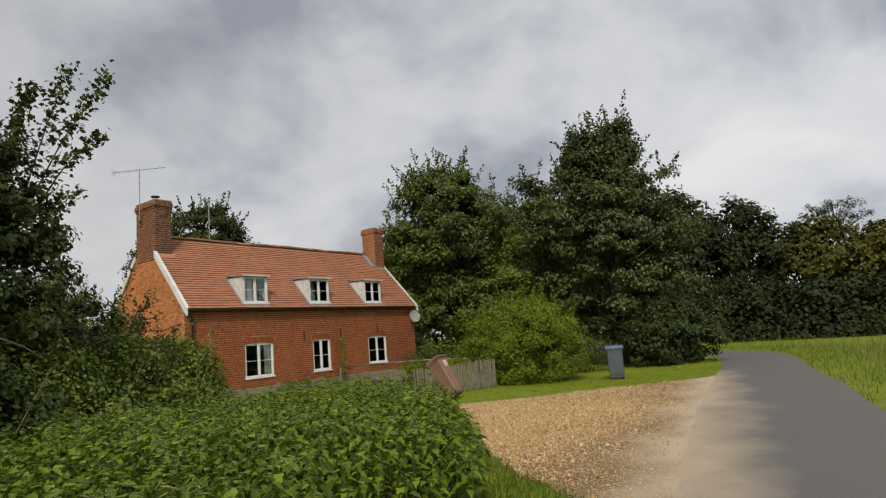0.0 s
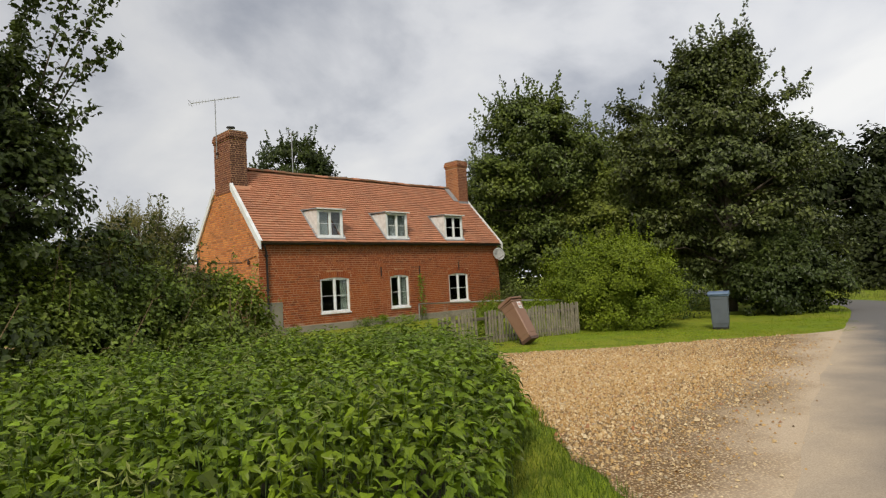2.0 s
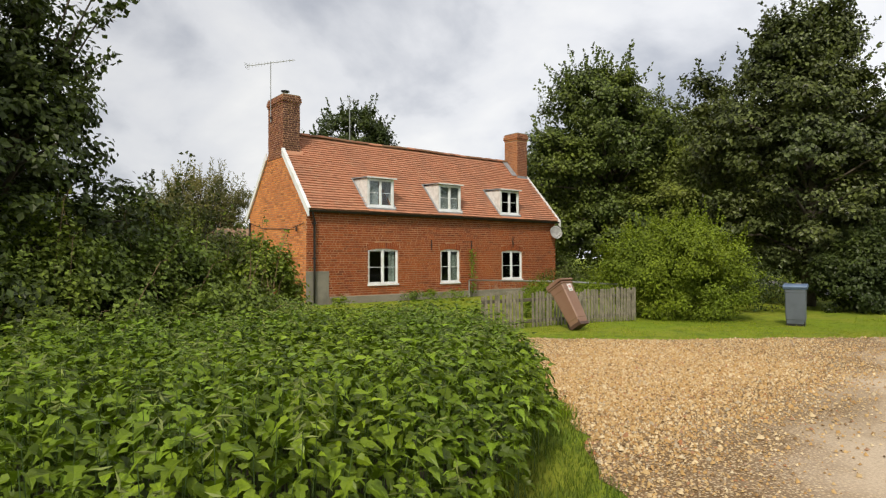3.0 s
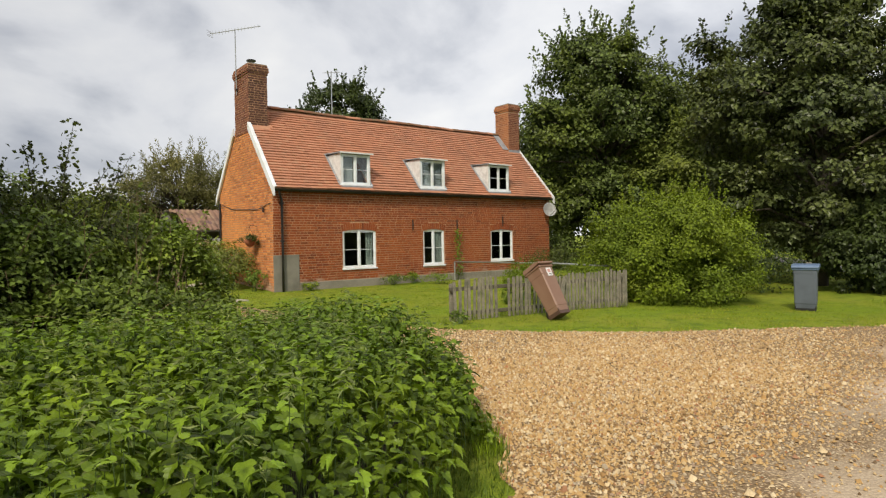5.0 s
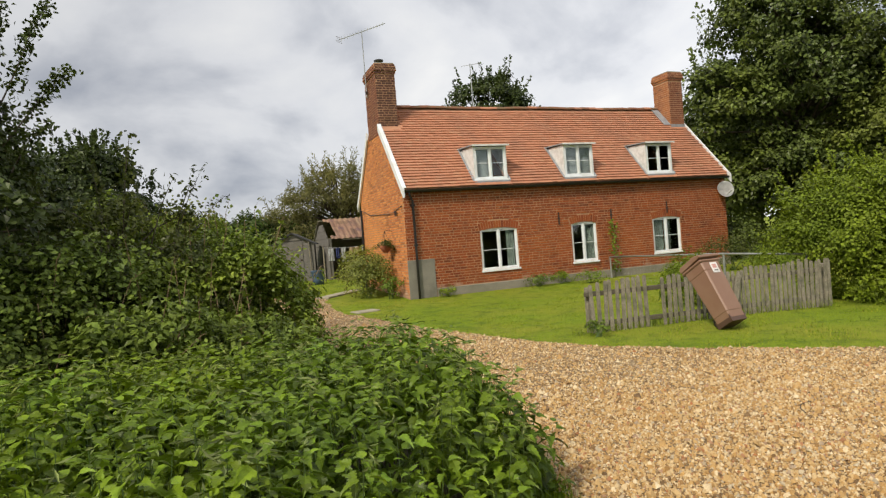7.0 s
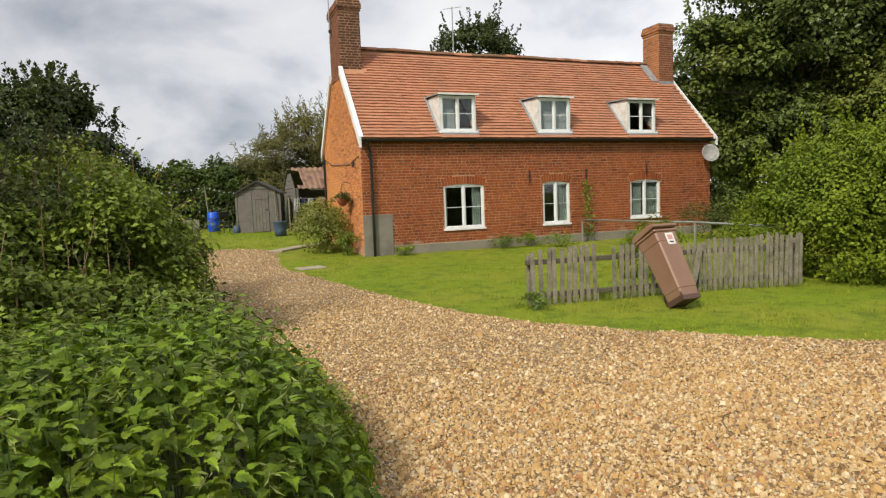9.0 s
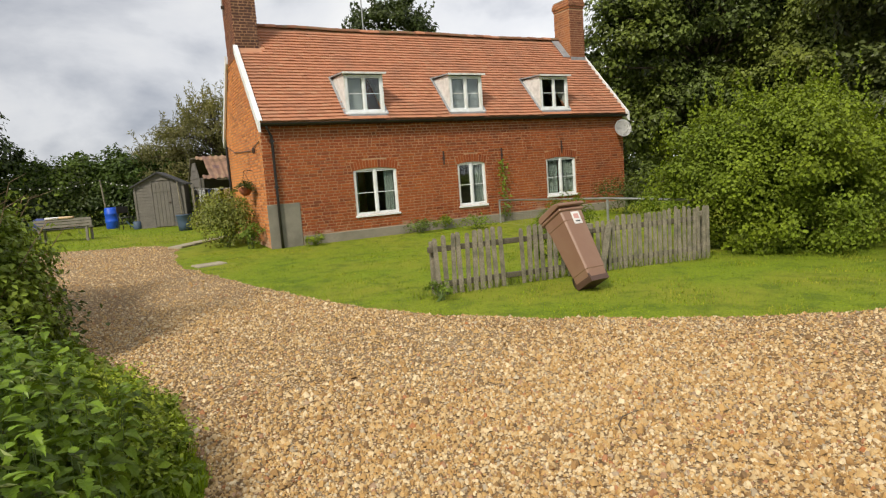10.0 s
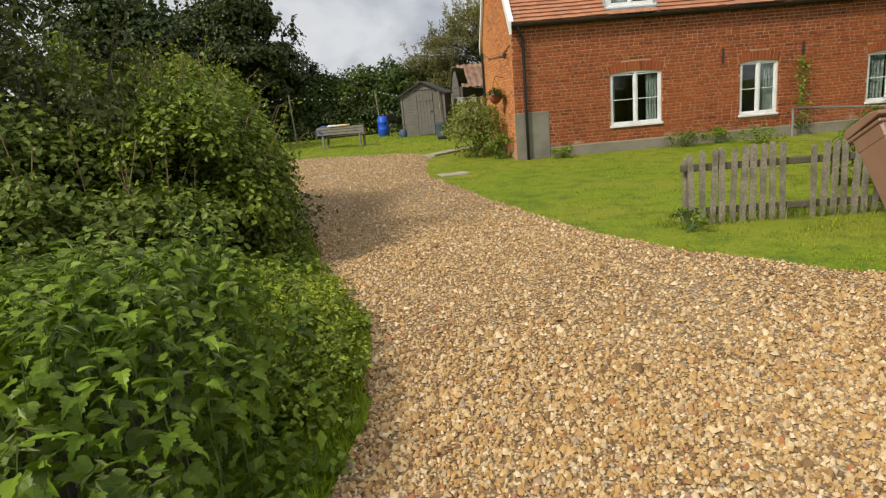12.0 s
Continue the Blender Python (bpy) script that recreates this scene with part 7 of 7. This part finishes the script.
tube(bm, [(0, 0, z) for z in (0, 0.03, 0.26, 0.28, 0.31, 0.33, 0.54, 0.56, 0.59, 0.61, 0.79, 0.82)], [0.21, 0.23, 0.24, 0.25, 0.25, 0.24, 0.24, 0.25, 0.25, 0.24, 0.23, 0.21], 24)
part("drum", bm, M["blue"], bar, "", True)
part("lid", tubed([(0, 0, 0.815), (0, 0, 0.835)], 0.20, 20), M["blue"], bar)
tub = thing("water_tub", -1.22, 7.5, float(ground_z(-1.2, 7.5)), "dull blue plastic tub near the shed", "tub")
bm = bmesh.new()
tube(bm, [(0, 0, 0), (0, 0, 0.2), (0, 0, 0.50), (0, 0, 0.52), (0, 0, 0.55), (0, 0, 0.55), (0, 0, 0.2)], [0.20, 0.22, 0.245, 0.265, 0.265, 0.235, 0.2], 20)
part("shell", bm, M["tub"], tub, "", True)
part("handle", tubed([(-0.25, 0, 0.45), (-0.29, 0, 0.38), (-0.25, 0, 0.34)], 0.012, 6), M["tub"], tub)
chair = thing("garden_chair", -2.95, 10.9, float(ground_z(-3, 10.9)), "dark metal garden chair among plants by the shed", "chair", "", "", 20)
for sx_ in (-1, 1):
    part("leg", tubed([(sx_ * 0.2, -0.2, 0), (sx_ * 0.2, -0.18, 0.44)], 0.014, 6), M["black"], chair)
    part("leg", tubed([(sx_ * 0.2, 0.22, 0), (sx_ * 0.2, 0.2, 0.44), (sx_ * 0.2, 0.27, 0.86)], 0.014, 6), M["black"], chair)
part("seat", boxed(-0.22, 0.22, -0.22, 0.22, 0.43, 0.46, None, bevel=0.01), M["black"], chair)
part("backrest", boxed(-0.2, 0.2, 0.235, 0.255, 0.62, 0.86, None, bevel=0.008), M["black"], chair)
can = thing("watering_can", -2.6, 10.2, float(ground_z(-2.6, 10.2)) + 0.0, "dull blue watering can by the shed", "watering can")
part("body", tubed([(0, 0, 0), (0, 0, 0.02), (0, 0, 0.28), (0, 0, 0.3)], [0.13, 0.14, 0.14, 0.10], 14), M["tub"], can, "", True)
part("spout", tubed([(-0.12, 0, 0.06), (-0.26, 0, 0.2), (-0.34, 0, 0.33)], [0.025, 0.02, 0.03], 8), M["tub"], can)
part("handle", tubed([(0.0, 0, 0.29), (0.08, 0, 0.4), (0.17, 0, 0.28), (0.13, 0, 0.1)], 0.012, 6), M["tub"], can)

# paving
pv = thing("paving_slab", -1.62, -1.35, float(ground_z(-1.6, -1.3)), "pale paving stone let into the lawn", "paving slab")
part("stone", boxed(-0.32, 0.3, -0.22, 0.22, -0.05, 0.028, None, bevel=0.015), M["slab"], pv, "", False, pose(0, 0, 0, 0, 0, 12))
pth = thing("garden_path", -1.25, 3.1, float(ground_z(-1.2, 3.1)), "short pale stone path by the gable", "path", "", "structure")
for k in range(4):
    part("slab", boxed(-0.30, 0.30, -0.22, 0.22, -0.05, 0.03, None, bevel=0.012), M["slab"], pth, "", False, pose(-0.55 + k * 0.36, -0.45 + k * 0.36, 0.01 * k, 0, 0, 45 + random.uniform(-4, 4)))

# ---- gravel stones ----
OCT = (np.array([(0.5, 0, 0), (-0.5, 0, 0), (0, 0.5, 0), (0, -0.5, 0), (0.06, -0.05, 0.5)]) * np.array([[1.0], [0.9], [1.1], [0.95], [1.0]]),
       np.array([(0, 2, 4), (2, 1, 4), (1, 3, 4), (3, 0, 4)]))


def cobble():
    """A blunt, angular pebble: a five-sided foot and a three-cornered crown."""
    foot = [(0.5 * math.cos(a), 0.5 * math.sin(a), -0.15) for a in (0.0, 1.3, 2.4, 3.8, 5.1)]
    crown = [(0.29 * math.cos(a) + 0.03, 0.29 * math.sin(a), z) for a, z in ((0.5, 0.46), (2.6, 0.38), (4.5, 0.42))]
    f = [(0, 1, 5), (1, 2, 6), (2, 3, 6), (3, 4, 7), (4, 0, 7), (1, 6, 5), (3, 7, 6), (0, 5, 7), (5, 6, 7)]
    return np.array(foot + crown), np.array(f)


COBBLE = cobble()


def stones(n, box_, size, thin=None):
    x, y = rng.uniform(box_[0], box_[1], n), rng.uniform(box_[2], box_[3], n)
    rim = np.minimum.reduce([x - box_[0], box_[1] - x, y - box_[2], box_[3] - y])
    ok = inside(outline_drive, x, y) & (rng.random(n) < np.clip(rim / 1.6, 0, 1))
    x, y = x[ok], y[ok]
    if thin is not None:
        ok = rng.random(len(x)) < thin(x, y)
        x, y = x[ok], y[ok]
    n = len(x)
    s = size * rng.lognormal(0.0, 0.34, n)
    tipd = np.stack([rng.normal(size=n), rng.normal(size=n), rng.normal(size=n) * 0.2], 1)
    a = frames(tipd, np.array([0, 0, 1.0]) + rng.normal(size=(n, 3)) * 0.25, s * rng.uniform(1.0, 1.35, n), s)
    a[:, :, 2] = unit(a[:, :, 2]) * (s * rng.uniform(0.9, 1.4, n))[:, None]
    return np.stack([x, y, ground_z(x, y) + 0.006 + s * 0.2], 1), a


def packed_keep(x, y):
    return np.clip((y - 0.235 * x + 15.65) / 2.0 - 0.05, 0.03, 1)


p1, a1 = stones(70000, (-4.8, 1.8, -15.2, -10.2), 0.0160, packed_keep)
p2, a2 = stones(115000, (-5.6, 4.6, -16.4, -5.0), 0.0170, packed_keep)
p3, a3 = stones(70000, (-7.6, 8.5, -17.0, 5.0), 0.022, packed_keep)
gs = thing("gravel_stones", -1.0, -11.0, float(ground_z(-1.0, -11.0)), "loose golden and buff flint pebbles of the drive", "gravel", "", "stuff")
here = np.array([-1.0, -11.0, float(ground_z(-1.0, -11.0))])
part("pebbles", scatter("pebbles", COBBLE, p1 - here, a1 * 1.12, M["pebble"]), None, gs)["kind"] = "stuff"
part("pebbles", scatter("pebbles", OCT, np.concatenate([p2, p3]) - here, np.concatenate([a2, a3]) * 1.12, M["pebble"], True), None, gs)["kind"] = "stuff"

twig = thing("twig", -0.62, -12.35, float(ground_z(0, -12)) + 0.02, "thin dead twig lying on the gravel", "twig")
part("stick", tubed([(-0.16, -0.12, 0.005), (-0.10, -0.02, 0.012), (0.0, 0.05, 0.012), (0.16, 0.08, 0.006)], [0.003, 0.004, 0.004, 0.002], 5), M["bark"], twig)

# ---- single bricks and tiles, last ----
brick_cache = {}
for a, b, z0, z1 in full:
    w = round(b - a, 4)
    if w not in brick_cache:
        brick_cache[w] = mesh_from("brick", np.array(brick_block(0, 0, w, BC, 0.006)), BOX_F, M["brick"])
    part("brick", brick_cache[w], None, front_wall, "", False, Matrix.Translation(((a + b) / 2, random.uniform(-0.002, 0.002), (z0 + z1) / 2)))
for i in near_tiles:
    part("tile", tile_mesh, None, roof, "", False, tile_pose[i])
